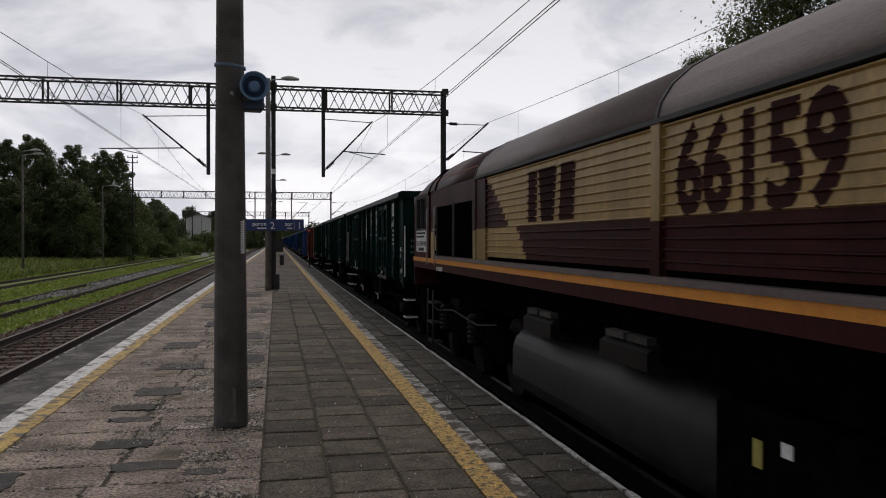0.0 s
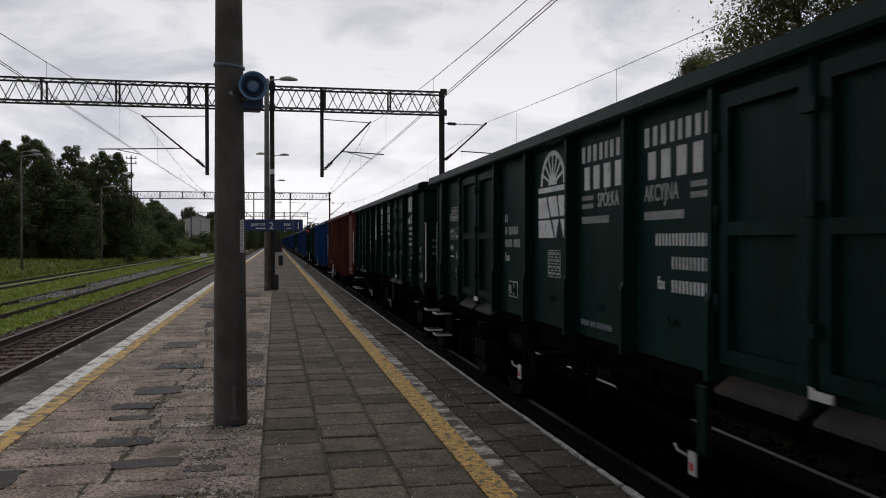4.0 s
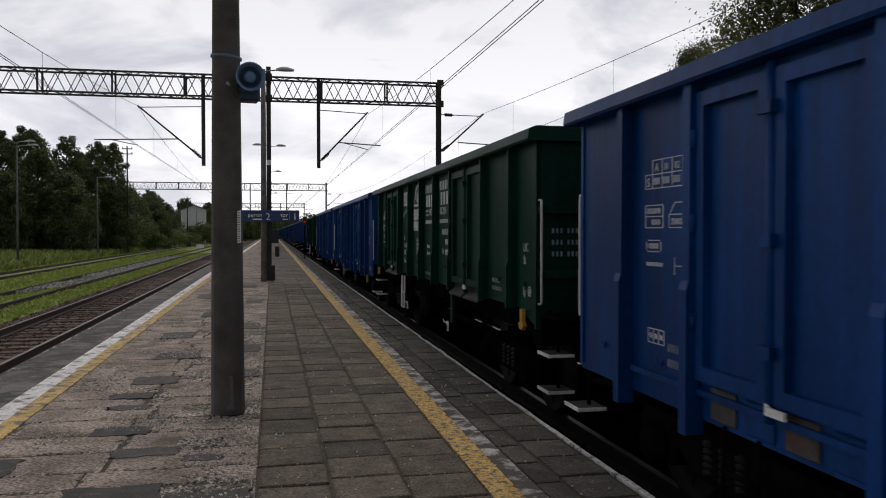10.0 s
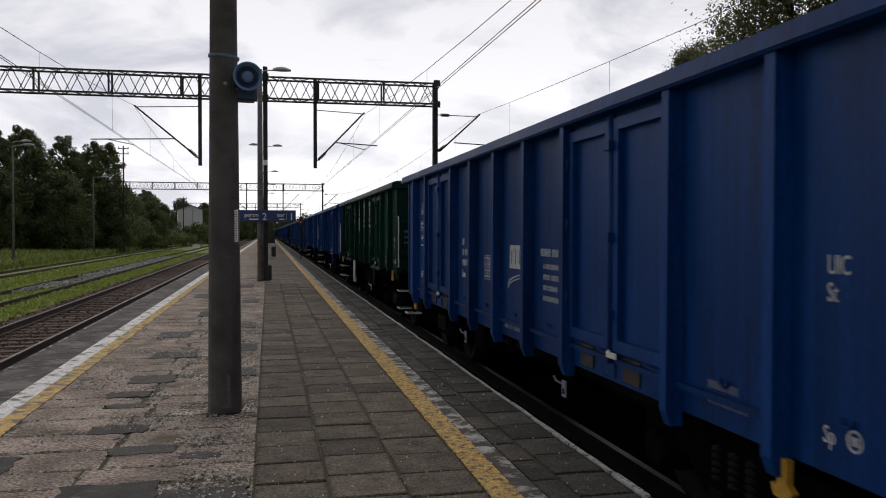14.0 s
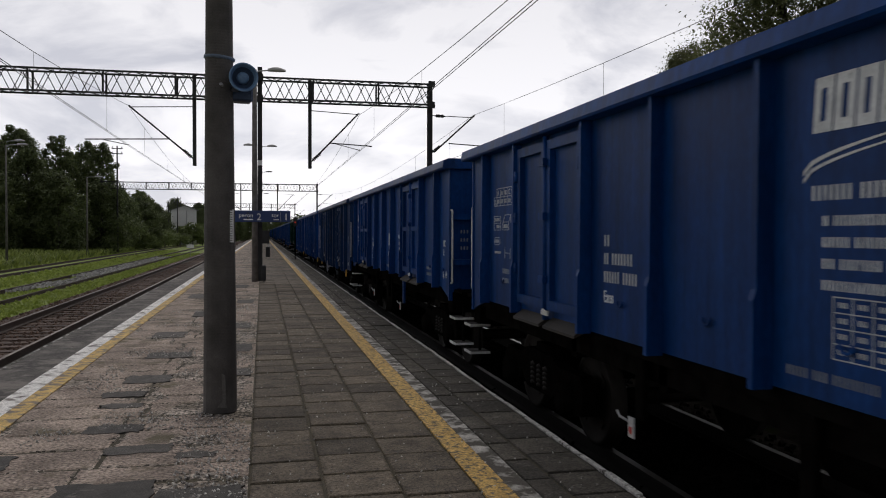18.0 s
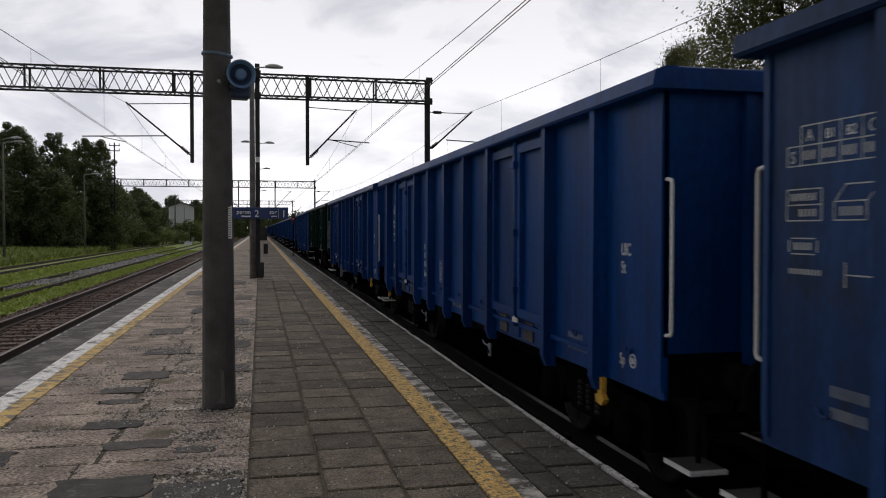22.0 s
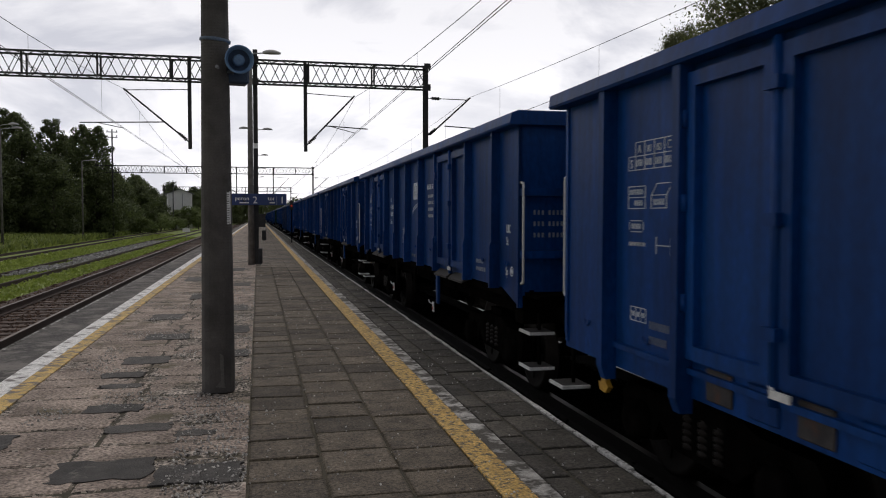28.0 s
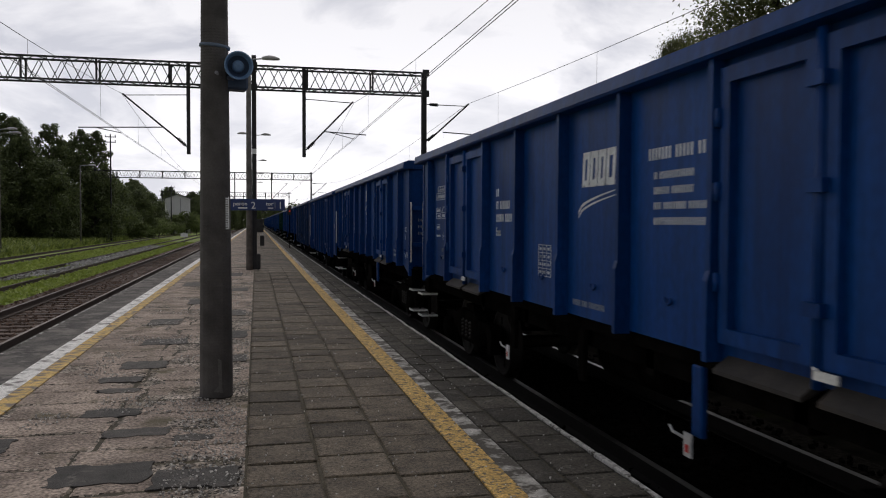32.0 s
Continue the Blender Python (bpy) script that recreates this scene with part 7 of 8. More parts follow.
            bars(L, 8.72, 2.5, [(0.08,)], 0.16, 0.03, "warning_sticker", -S, M["plate"], "small white warning sticker")
        # waist: ledge, orange lining, lower sill
        part("ledge", B(*sorted((s * (S - 0.05), s * (S + 0.05))), -E, 7.88, 1.8, 1.85), M["roof_grime"], L, "grimy ledge")
        part("lining", B(*sorted((s * (S - 0.05), s * (S + 0.022))), -E, E, 1.722, 1.796), M["orange"], L, "orange lining")
        part("sill", B(*sorted((s * (S - 0.05), s * (S + 0.015))), -E, E, 1.6, 1.718), M["maroon"], L)
        part("gutter", B(*sorted((s * (S - 0.03), s * (S + 0.026))), -8, 4.98, 2.95, 2.985), M["ink"], L)
    # running number and owner's mark, the latter as plain blocks
    step = (2.94 - 1.9) / 13

    def ribbed(bm):
        """Cuts flat paint at each rib's edges and lays it on the ribs."""
        for i in range(13):
            for k, _ in RIB[:-1]:
                bmesh.ops.bisect_plane(bm, geom=bm.verts[:] + bm.edges[:] + bm.faces[:], plane_co=(0, 0, 1.9 + step * (i + k)), plane_no=(0, 0, 1))
        for v in bm.verts:
            u = ((v.co.z - 1.9) / step) % 1.0
            v.co.x = -S + 0.027 - float(np.interp(u, [p[0] for p in RIB], [p[1] for p in RIB]))
        return bm
    flat = side_text("66159", 0.8, -0.72, 2.31, L, 0.88, M["number"], -S - 0.008, 0.03)
    bm = bmesh.new()
    bm.from_mesh(flat.data)
    bmesh.ops.delete(bm, geom=[f for f in bm.faces if f.normal.z < 0.5], context="FACES")
    bm.transform(flat.matrix_basis)
    bpy.data.objects.remove(flat)
    part("running_number", ribbed(bm), M["number"], L, "large maroon running number on the ribs")
    for y, wd, slant in ((2.68, 0.3, 0.02), (2.32, 0.58, -0.1), (1.68, 0.4, 0.06)):
        bm = bmesh.new()
        bm.faces.new([bm.verts.new((0, *p)) for p in ((y - max(0, -slant), 2.31), (y - wd - min(0, slant), 2.31), (y - wd - max(0, slant), 2.86), (y - max(0, slant), 2.86))])
        part("owner_mark", ribbed(bm), M["number"], L, "maroon block of the owner's mark")
    bars(L, 7.75, 1.67, [(0.08, 0.4)], 0.07, 0.03, "sill_print", -S - 0.015, M["plate"], "white print on the sill")
    bars(L, -3.3, 1.68, [(0.05, 0.12)], 0.08, 0.03, "sill_print", -S - 0.015, M["plate"], "white print on the sill")
    # cab noses
    for s in (-1, 1):
        bm = bmesh.new()
        e0, e1 = (7.86, E) if s > 0 else (-8.0, -E)
        rings = []
        for u, f, g in ((0.0, 1.0, 1.0), (0.3, 0.94, 1.0), (0.62, 0.76, 0.995), (0.84, 0.5, 0.985), (0.95, 0.26, 0.975), (1.0, 0.04, 0.965)):
            rings.append([bm.verts.new((x * g, e0 + (e1 - e0) * u, 2.98 + (z - 2.98) * f)) for x, z in roof])
        for p, q in zip(rings, rings[1:]):
            for k in range(len(roof) - 1):
                bm.faces.new((p[k], p[k + 1], q[k + 1], q[k])).smooth = True
        bm.faces.new(rings[-1])
        bmesh.ops.recalc_face_normals(bm, faces=bm.faces)
        part("cab_roof", bm, M["roof_maroon"], L, "rounded roof sloping down to the cab end")
        part("cab_front", B(-S, S, *sorted((e1, e1 - s * 0.06)), 1.25, 2.3), M["maroon"], L, "dark cab end")
        part("cab_front_frame", B(-S, S, *sorted((e1, e1 - s * 0.06)), 2.3, 2.97), M["glass"], L, "dark windscreen")
        bm = bmesh.new()
        box(bm, -1.3, 1.3, *sorted((e1, e1 - s * 0.3)), 0.9, 1.25)
        part("buffer_beam", bm, M["under"], L)
        for x in (-0.875, 0.875):
            bm = bmesh.new()
            lathe(bm, [(0.1, 0.0), (0.14, 0.02), (0.14, 0.3), (0.09, 0.32), (0.09, 0.5), (0.24, 0.51), (0.25, 0.55), (0.1, 0.57)], 16, pose(x, e1, 1.05, -90 * s))
            part("buffer", bm, M["under"], L)
        if s < 0:
            for q in (-1, 1):
                part("cab_side", B(*sorted((q * (S - 0.05), q * S)), -E, -5.2, 1.6, 2.98), M["maroon"], L)
    part("roof_line", B(-1.262, -1.25, 5.1, 8.3, 3.152, 3.165), M["dull_line"], L, "thin dull red roof line")
    # rain flap above the cab door
    bm = Tb([(-S - 0.01, 8.52, 2.93), (-1.3, 8.45, 3.06), (-1.22, 8.3, 3.2), (-1.13, 8.05, 3.31), (-1.1, 7.9, 3.33)], 0.024, 6)
    tube(bm, [(-1.1, 7.9, 3.33), (-1.2, 7.86, 3.24), (-1.29, 7.87, 3.1), (-S - 0.012, 7.86, 2.98)], 0.02, 6)
    part("rain_flap", bm, M["black"], L, "black rain strip curving over the cab door")
    # steps under the cab door
    bm = bmesh.new()
    for y in (8.02, 8.52):
        tube(bm, [(-S - 0.02, y, 1.25), (-S - 0.02, y, 0.3)], 0.018, 5)
    for z in (0.32, 0.66, 1.0):
        box(bm, -S - 0.04, -S + 0.16, 8.02, 8.52, z, z + 0.03)
    part("cab_steps", bm, M["grimy"], L, "steel cab steps")
    part("sand_box", B(-S, -S + 0.25, 9.05, 9.4, 0.85, 1.2, bev=0.03), M["under"], L)
    part("sand_box", B(-S, -S + 0.25, 8.6, 8.95, 0.55, 1.0, bev=0.03), M["under"], L)
    # fuel tank, battery boxes
    bm = bmesh.new()
    prism(bm, [(-1.29 + 0.3 * (1 - math.cos(radians(q))), 0.82 + 0.3 * math.sin(radians(q))) for q in range(90, -1, -15)] + [(-1.29, 0.55), (-1.22, 0.4), (-1.05, 0.3), (1.05, 0.3), (1.29, 0.55), (1.29, 0.9), (1.0, 1.12)], "y", -3.3, 3.3)
    for f in bm.faces:
        f.smooth = len(f.verts) == 4
    part("fuel_tank", bm, M["tank"], L, "long dark fuel tank")
    for y in (-0.4, 1.75):
        bm = bmesh.new()
        prism(bm, [(-1.3, 1.12), (-1.36, 1.14), (-1.36, 1.28), (-1.2, 1.38), (-1.0, 1.38), (-1.0, 1.12)], "y", y, y + 0.9)
        t = part("air_tank_box", bm, M["wheel"], L)
        for k in range(2):
            part("lid", B(-1.34, -1.18, y + 0.05 + k * 0.42, y + 0.4 + k * 0.42, 1.33, 1.385), M["grimy"], t)
    part("equipment_box", B(-1.34, -1.05, -3.1, -1.3, 0.35, 1.15, bev=0.03), M["under"], L)
    part("sticker", B(-1.346, -1.34, -1.82, -1.73, 0.82, 0.98), M["sticker_yellow"], L, "yellow warning sticker")
    part("sticker", B(-1.346, -1.34, -2.1, -2.0, 0.94, 1.02), M["plate"], L, "white sticker")
    # two three-axle bogies
    for y in (-6.6, 6.6):
        bm = bmesh.new()
        for s in (-1, 1):
            prism(bm, [(-2.6, 0.95), (2.6, 0.95), (2.65, 0.6), (2.3, 0.5), (1.6, 0.72), (0.6, 0.72), (0.3, 0.5), (-0.3, 0.5), (-0.6, 0.72), (-1.6, 0.72), (-2.3, 0.5), (-2.65, 0.6)],
                  "x", *sorted((s * 1.05, s * 1.2)))
        box(bm, -1.1, 1.1, -0.4, 0.4, 0.7, 1.2)
        b = part("bogie", bm, M["under"], L, "grimy three-axle bogie, shade put into its black colour")
        b.location.y = y
        for s in (-1, 1):
            for a in (-2.0, 0, 2.0):
                part("axle_box", B(*sorted((s * 1.12, s * 1.27)), a - 0.2, a + 0.2, 0.35, 0.75, bev=0.04), M["under"], b)
            for a in (-1.0, 1.0):
                bm = bmesh.new()
                coil = [(0.01, 0.0)] + [p for k in range(6) for p in ((0.12, k * 0.07), (0.12, k * 0.07 + 0.035), (0.09, k * 0.07 + 0.04), (0.09, k * 0.07 + 0.065))] + [(0.01, 0.42)]
                lathe(bm, coil, 10, pose(s * 1.18, a, 0.62))
                part("spring", bm, M["wheel"], b)
            bm = bmesh.new()
            tube(bm, [(s * 1.24, -2.4, 1.02), (s * 1.25, -1.4, 0.92), (s * 1.25, 0.2, 1.0), (s * 1.25, 1.5, 0.9), (s * 1.24, 2.4, 1.0)], 0.013, 6)
            part("sand_pipe", bm, M["grimy"], b)
        for a in (-2.0, 0, 2.0):
            bm = bmesh.new()
            for s in (-1, 1):
                lathe(bm, [(0.1, -0.07), (0.4, -0.05), (0.48, -0.065), (0.53, -0.065), (0.535, 0.05), (0.56, 0.06), (0.56, 0.075), (0.45, 0.07), (0.2, 0.05)], 26, pose(s * 0.78, 0, 0, 0, -90 * s))
            tube(bm, [(-0.95, 0, 0), (0.95, 0, 0)], 0.1, 10)
            w = part("wheelset", bm, M["wheel"], b)
            w.matrix_parent_inverse = Matrix.Translation((0, a, 0.53))
    return L


LOCO = locomotive()

# the train's way: metres from the camera of the coupling behind the locomotive
A0, A1, A2, A3 = 16.85, -7.735, -0.0225, 0.000035
LAG_T = (0.0, 1.0, 2.0, 3.0, 4.5, 6.0, 7.0, 8.0, 9.0, 10.0, 12.0)
LAG = (0.0, 0.4, 0.62, 0.66, 0.54, 0.37, 0.25, 0.17, 0.07, 0.07, 0.0)
# each wagon's own play in the couplings
SHIFT = (0.0, 0.0, 0.0, 0.0, 0.0, -0.03, -0.05, -0.2, 0.03, 0.1, 0.16, 0.0, -0.12, -0.34, -0.3, -0.52, -0.42, -0.26, -0.35)


def gone(t):
    return A0 + A1 * t + A2 * t * t + A3 * t ** 3 + float(np.interp(t, LAG_T, LAG))

# ---------------------------------------------------------------- trees


def leaves(name, centres, radii, per, size, material, parent, seed, fray=0.13):
    """A crown: lobes of small leaves, denser on their shells, turned outwards and up, with gaps."""
    rng = np.random.default_rng(seed)
    vs = []
    for c, r in zip(centres, radii):
        n = int(per * rng.uniform(0.8, 1.2))
        d = rng.normal(0, 1, (n, 3))
        d /= np.linalg.norm(d, axis=1)[:, None]
        ruff = 1 + 0.16 * np.sin(d[:, 0] * 5 + c[0] * 3) * np.sin(d[:, 1] * 5 + c[1] * 2) + 0.1 * np.sin(d[:, 2] * 9 + c[2] * 4)
        p = np.array(c) + d * (r * ruff * (rng.uniform(0.35, 1.0, n) ** 0.4 + np.maximum(0, rng.normal(0, fray, n))))[:, None] * np.array([1, 1, 0.85])
        up = d + np.array([0, 0, 0.5]) + rng.normal(0, 0.55, (n, 3))
        up /= np.linalg.norm(up, axis=1)[:, None]
        a = np.cross(up, rng.normal(0, 1, (n, 3)))
        a /= np.linalg.norm(a, axis=1)[:, None]
        b = np.cross(a, up)
        s = (size * rng.uniform(0.55, 1.4, n))[:, None]
        vs.append(np.stack([p - a * s, p + b * s * 0.55, p + a * s, p - b * s * 0.55], 1))
    v = np.concatenate(vs).reshape(-1, 3)
    me = bpy.data.meshes.new(name)
    me.from_pydata(v.tolist(), [], [(i, i + 1, i + 2, i + 3) for i in range(0, len(v), 4)])
    me.materials.append(material)
    o = new(name, me)
    o.parent = parent
    return o


def tree(h, spread, clumps, per, size, mname, seed, label, low=0.25, slim=1.0, group="trees", airy=False):
    rng = random.Random(seed)
    th = empty("tree", label, "tree", group)
    bm = bmesh.new()
    pts = [(0, 0, -0.3)]
    x = y = 0
    for k in range(1, 7):
        x += rng.uniform(-0.12, 0.12) * h / 10
        y += rng.uniform(-0.12, 0.12) * h / 10
        pts.append((x, y, h * 0.88 * k / 6))
    tube(bm, pts, h * 0.018 + 0.04, 8, 0.03)
    part("trunk", bm, M["bark"], th)
    centres, radii = [], []
    for k in range(clumps):
        u = low + (1 - low) * (k + rng.random()) / clumps
        base = Vector(pts[min(6, int(u * 6))])
        a = 2.4 * k + rng.uniform(-0.5, 0.5)
        full = math.sin(math.pi * min(1, (u - low) / (1 - low) * 0.74 + 0.22)) ** 0.7
        rr = spread * full * rng.uniform(0.35, 1.05 if airy else 0.9)
        tip = Vector((base.x + math.cos(a) * rr, base.y + math.sin(a) * rr, h * u * rng.uniform(0.93, 1.0)))
        if k % 6 == 0:
            part("limb", Tb([(base.x, base.y, max(0.5, tip.z - rr * 0.8)), (base.x * 0.5 + tip.x * 0.5, base.y * 0.5 + tip.y * 0.5, tip.z - rr * 0.3), tip], 0.05 + h * 0.003, 5, 0.012), M["bark"], th)
        centres.append(tip)
        radii.append(spread * ((0.2 + 0.1 * full) if airy else (0.13 + 0.15 * full)) * rng.uniform(0.65, 1.3) * slim)
    leaves("crown", centres, radii, per, size, M[mname], th, seed, 0.45 if airy else 0.13)
    return th


def shrub(h, w, seed):
    rng = random.Random(seed)
    th = empty("bush", "dark green leafy bush at the meadow's edge", "bush", "bushes")
    part("stem", Tb([(0, 0, -0.2), (0.1, 0, h * 0.3), (0.05, 0.1, h * 0.6)], 0.05, 6, 0.02), M["bark"], th)
    c = [(rng.uniform(-w, w), rng.uniform(-w, w), rng.uniform(0.2, 0.85) * h) for _ in range(12)]
    leaves("crown", c, [rng.uniform(0.3, 0.5) * h * 0.6 for _ in c], 190, 0.1, M["bush_leaf"], th, seed)
    return th


rt = random.Random(31)
protos = [tree(12.5, 3.6, 96, 260, 0.115, "leaf", 101, "tall dense dark green deciduous tree", 0.12),
          tree(10.5, 3.3, 88, 250, 0.115, "leaf", 102, "dense dark green deciduous tree", 0.08),
          tree(12.0, 2.6, 80, 200, 0.11, "leaf", 103, "slender dark tree with an airy top", 0.1, 0.9),
          tree(8.0, 3.2, 84, 250, 0.115, "leaf", 104, "low spreading dark green tree", 0.02)]
protos[0].location = (-27.5, 92, -0.3)
protos[1].location = (-23, 90, -0.3)
protos[2].location = (-17.5, 97, -0.3)
protos[3].location = (-20, 88, -0.3)


def plant(i, x, y, s, z=-0.35):
    o = copy_thing(protos[i], pose(x, y, z, 0, 0, rt.uniform(0, 360)))
    o.scale = (s * rt.uniform(0.9, 1.1), s * rt.uniform(0.9, 1.1), s)
    return o


for i, x, y, s in ((0, -31, 88, 0.95), (0, -25.5, 95, 1.08), (2, -22, 96, 1.06), (1, -29, 84, 0.95), (1, -33.5, 82, 0.95), (3, -25, 86, 1.0), (2, -19.5, 100, 1.04),
                   (3, -16.8, 94, 0.95), (3, -29.5, 90, 0.95), (0, -36, 90, 0.98), (3, -17.5, 106, 0.95), (1, -34, 74, 1.0), (1, -22, 104, 1.1), (3, -35, 66, 1.0),
                   (0, -38, 78, 0.9), (1, -40, 68, 1.05), (3, -18.5, 112, 0.9), (3, -16, 120, 0.8), (3, -20, 124, 1.05), (3, -22.5, 96, 0.55), (3, -32, 88, 0.7),
                   (3, -18, 132, 0.95), (1, -22, 138, 0.85), (3, -17.5, 146, 0.85), (3, -21, 160, 1.1), (1, -17, 172, 0.85), (3, -10.5, 166, 0.7),
                   (3, -13, 186, 0.9), (3, -18, 190, 1.1), (0, -26, 190, 0.9), (1, -9, 205, 0.85), (3, -7, 225, 0.9), (1, -14, 230, 1.0), (3, -4, 250, 0.9),
                   (1, -10, 262, 0.9), (3, 0, 275, 0.9), (1, 6, 290, 0.75), (3, 12, 300, 0.9), (0, 20, 310, 0.8), (1, -22, 300, 1.2), (0, -36, 260, 1.2), (1, -46, 210, 1.2),
                   (3, -31, 90, 0.7), (3, -27, 92, 0.6), (3, -24, 94, 0.7), (3, -37, 88, 0.8), (3, -19, 102, 0.7), (3, -16.5, 112, 0.7), (0, -46, 86, 1.15), (1, -45, 62, 1.05), (0, -52, 80, 1.2)):
    plant(i, x, y, s)
# the trees behind the train
birch = tree(10.8, 3.1, 84, 950, 0.052, "leaf_light", 120, "tall airy tree with small light leaves beyond the tracks", 0.2, 0.9, airy=True)
birch.location = (15.5, 22.0, 0.1)
b2 = copy_thing(birch, pose(18.0, 20.0, 0.1, 0, 0, 130))
b3 = copy_thing(birch, pose(15.4, 28.0, 0.1, 0, 0, 70))
b3.scale = (0.5, 0.5, 0.79)
b4 = copy_thing(birch, pose(15.5, 13.0, 0.1, 0, 0, 250))
sh = shrub(2.2, 1.3, 140)
sh.location = (-20.5, 94, -0.4)
for x, y, s in ((-17.5, 86, 1.2), (-15.6, 92, 1.1), (-22, 78, 0.9), (-14.5, 100, 1.2), (-14.2, 108, 1.2), (-14.5, 116, 1.4), (-14.8, 122, 1.2), (-15.6, 130, 1.3), (-10.0, 133, 1.75), (-12.2, 134, 1.5), (-8.6, 136, 1.3), (-13.6, 126, 1.2), (-11, 122, 0.9), (-12.2, 112, 1.0), (-13, 100, 0.8),
                (-24, 74, 1.2), (-27, 70, 1.3), (-30, 66, 1.2), (-25.5, 76, 1.0), (-10.6, 150, 1.3), (-9, 178, 1.5), (-16.5, 97, 1.5), (-13.4, 145, 1.6)):
    o = copy_thing(sh, pose(x - 1.5, y + 12, -0.4, 0, 0, rt.uniform(0, 360)))
    o.scale = (s, s, s)


# the far woods close the view
far = empty("far_woods", "low dark green woods across the far end of the line", "woods", kind="stuff")
wr = random.Random(77)
cs = [(wr.uniform(-150, 150), wr.uniform(335, 350), wr.uniform(-0.5, 1.0) * 4 + 3.5) for _ in range(420)]
leaves("crown", cs, [wr.uniform(2.0, 3.4) for _ in cs], 110, 0.7, M["leaf"], far, 78)

# ---------------------------------------------------------------- far things
def yard_lamp(x, y, h, double):
    th = empty("street_lamp", "old concrete yard lamp beside the sidings", "street lamp", "yard lamps")
    th.location = (x, y, -0.5)
    part("pole", Tb([(0, 0, 0), (0, 0, h)], 0.09, 8, 0.05), M["lamp_pole"], th)
    lamp_head(th, 0, 1.2, h)
    if double:
        lamp_head(th, 0, 1.0, h + 0.25)


yard_lamp(-15.6, 80, 7.3, False)
yard_lamp(-16.2, 58, 7.9, True)


def line_pole(x, y, h):
    th = empty("utility_pole", "thin dark utility pole with short crossarms", "pole")
    th.location = (x, y, -0.4)
    part("pole", Tb([(0, 0, 0), (0, 0, h)], 0.11, 8, 0.07), M["steel"], th)
    for z in (h - 0.35, h - 0.9):
        part("crossarm", B(-0.55, 0.55, -0.04, 0.04, z, z + 0.09), M["steel"], th)
        for x0 in (-0.48, 0.48):
            part("insulator", Tb([(x0, 0, z + 0.08), (x0, 0, z + 0.28)], 0.05, 8), M["galv"], th)


line_pole(-15.1, 93, 11.4)
line_pole(-13.5, 140, 8)


def shed(x, y):
    th = empty("shed", "small pale rendered railway building with a gable roof", "building")
    th.matrix_basis = pose(x, y, -0.4, 0, 0, 8)
    bm = bmesh.new()
    box(bm, -2.05, 2.05, -2, 2, 0, 6.1)
    part("wall", bm, M["shed"], th)
    bm = bmesh.new()
    prism(bm, [(-2.4, 6.0), (0, 6.85), (2.4, 6.0), (2.4, 6.13), (0, 7.0), (-2.4, 6.13)], "y", -2.3, 2.3)
    part("roof", bm, M["roof"], th)
    bm = bmesh.new()
    prism(bm, [(-2.05, 6.1), (2.05, 6.1), (0, 6.86)], "y", -1.99, 1.99)
    part("gable", bm, M["shed"], th)
    part("drainpipe", Tb([(0.4, -2.05, 0), (0.4, -2.05, 6.1)], 0.05, 6), M["galv"], th)
    part("door", B(-1.6, -0.6, -2.04, -2.0, 0, 2.1), M["roof"], th)


shed(-13.6, 152)


def signal(x, y):
    th = empty("railway_signal", "railway signal showing a red light", "signal")
    th.location = (x, y, -0.5)
    part("mast", Tb([(0, 0, 0), (0, 0, 3.0)], 0.03, 8), M["under"], th)
    part("signal_head", B(-0.12, 0.12, -0.06, 0.08, 2.65, 3.25, bev=0.03), M["ink"], th)
    bm = bmesh.new()
    lathe(bm, [(0.002, 0.0), (0.055, 0.0), (0.05, 0.02), (0.002, 0.03)], 14, pose(0, -0.065, 2.9, 90))
    part("red_light", bm, M["red_lamp"], th, "lit red signal lamp")


signal(2.12, 54)


def litter_bin(x, y, h, w):
    th = empty("litter_bin", "small grey platform bin on a post", "bin", "platform bins")
    th.location = (x, y, 0)
    part("post", Tb([(0, 0.0, 0), (0, 0, h * 0.9)], 0.03, 6), M["galv"], th)
    part("bin", B(-w / 2, w / 2, -0.2, -0.04, 0.05, h, bev=0.02), M["steel"], th)


litter_bin(0.06, 29.3, 0.58, 0.16)
litter_bin(0.4, 58, 0.75, 0.3)


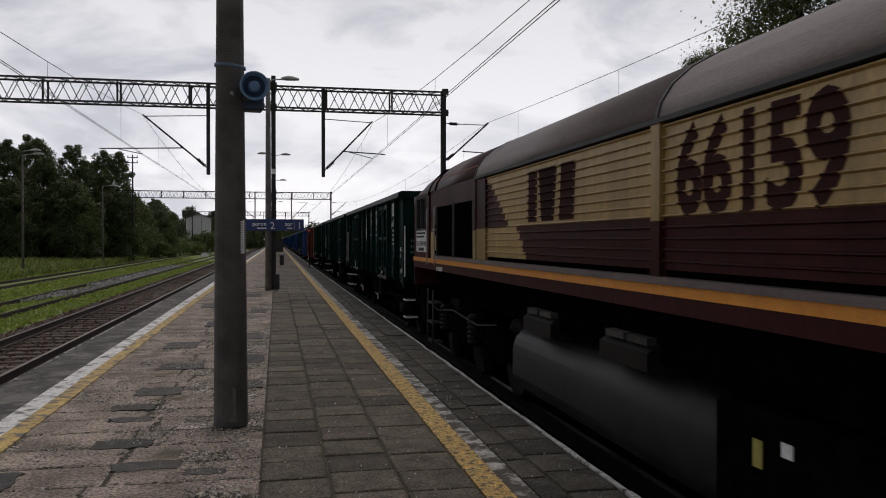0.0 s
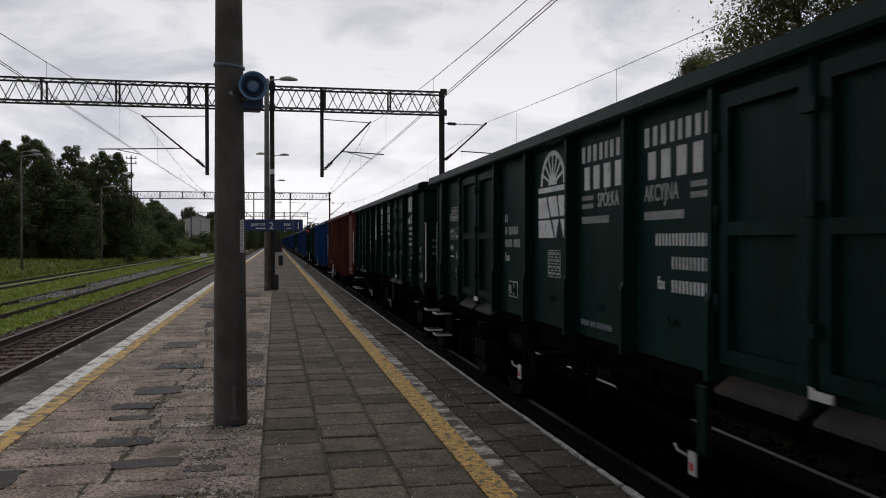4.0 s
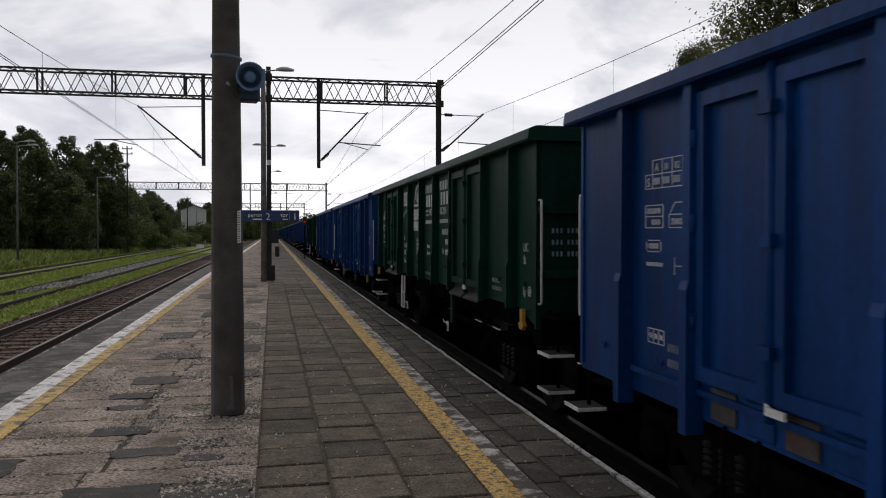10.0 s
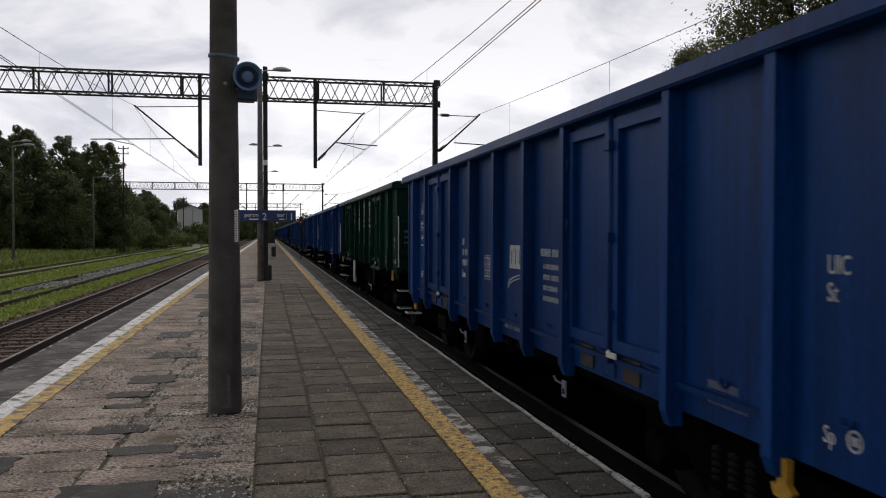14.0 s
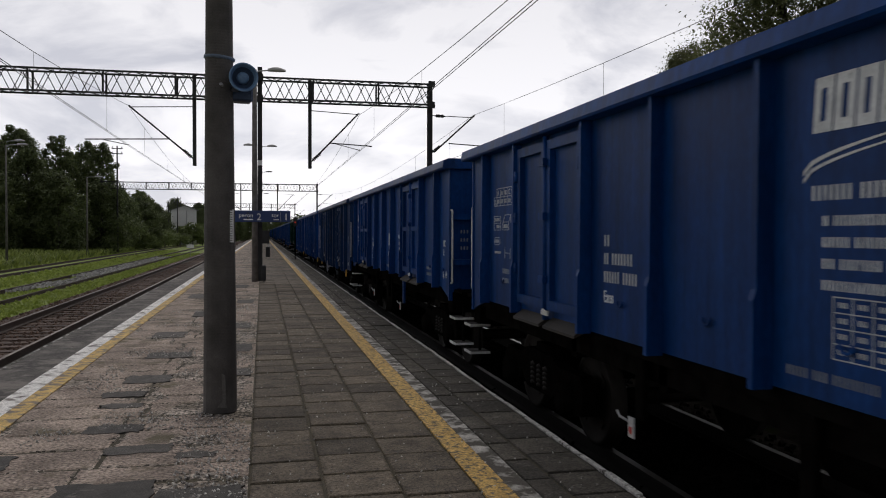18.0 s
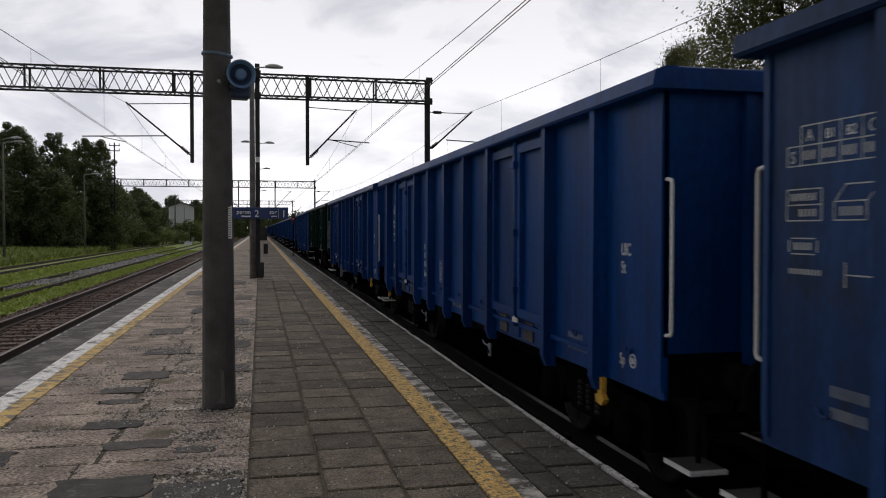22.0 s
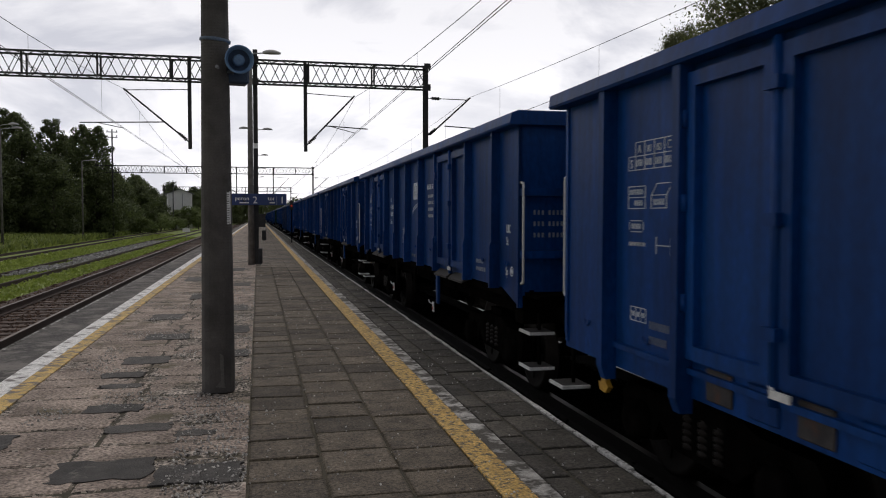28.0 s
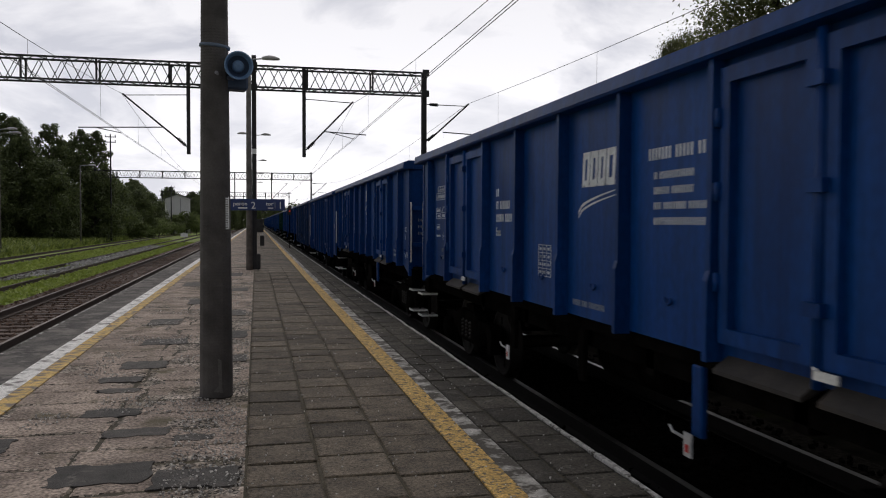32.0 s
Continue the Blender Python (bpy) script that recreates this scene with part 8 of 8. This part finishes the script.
def post_tag():
    th = empty("number_tag", "small white enamel tag on the gantry mast", "sign")
    th.location = (-0.06, 29.85, 4.2)
    part("tag", B(-0.08, 0.08, -0.012, 0.0, -0.09, 0.09), M["letter"], th)


post_tag()


def info_board(x, y):
    th = empty("information_board", "grey platform information board on two posts", "board")
    th.location = (x, y, 0)
    for s in (-0.35, 0.35):
        part("post", Tb([(s, 0, 0), (s, 0, 2.0)], 0.03, 6), M["galv"], th)
    part("panel", B(-0.4, 0.4, -0.03, 0.03, 0.9, 1.9, bev=0.01), M["steel"], th)


info_board(0.15, 64)


def marker(x, y):
    th = empty("track_marker", "small white marker board on a low post", "marker")
    th.location = (x, y, -0.6)
    part("post", Tb([(0, 0, 0), (0, 0, 0.8)], 0.03, 6), M["galv"], th)
    part("board", B(-0.35, 0.35, -0.02, 0.02, 0.8, 1.15), M["letter"], th)


marker(-6.9, 84)

# ---------------------------------------------------------------- moving things


def motions():
    """The train rolls towards the camera and gathers speed; its wheels turn with the way gone."""
    times = [0.5 * k for k in range(65)]
    for k, w in enumerate(WAGONS):
        off = PITCH * (k + 0.5)
        walk(w, [(t, pose(TRAIN_X, gone(t) + off + SHIFT[min(k, len(SHIFT) - 1)], RAIL_Z)) for t in times])
    walk(LOCO, [(t, pose(TRAIN_X, gone(t) - 10.675, RAIL_Z)) for t in times])
    for r, things in ((0.46, WAGONS), (0.53, [LOCO])):
        rows = []
        t = 0.0
        while t <= 32.0:
            rows.append((t, pose(0, 0, 0, math.degrees((gone(0) - gone(t)) / r))))
            t = round(t + 2 / FPS, 5)
        rows.append((32.0, pose(0, 0, 0, math.degrees((gone(0) - gone(32)) / r)))) if rows[-1][0] < 31.99 else None
        first = None
        for thing in things:
            for o in thing.children_recursive:
                if o.name.split(".")[0] == "wheelset":
                    if first is None:
                        first = o
                        walk(o, rows)
                    else:
                        o.rotation_mode = "QUATERNION"
                        data = o.animation_data_create()
                        data.action = first.animation_data.action
                        data.action_slot = first.animation_data.action_slot


motions()
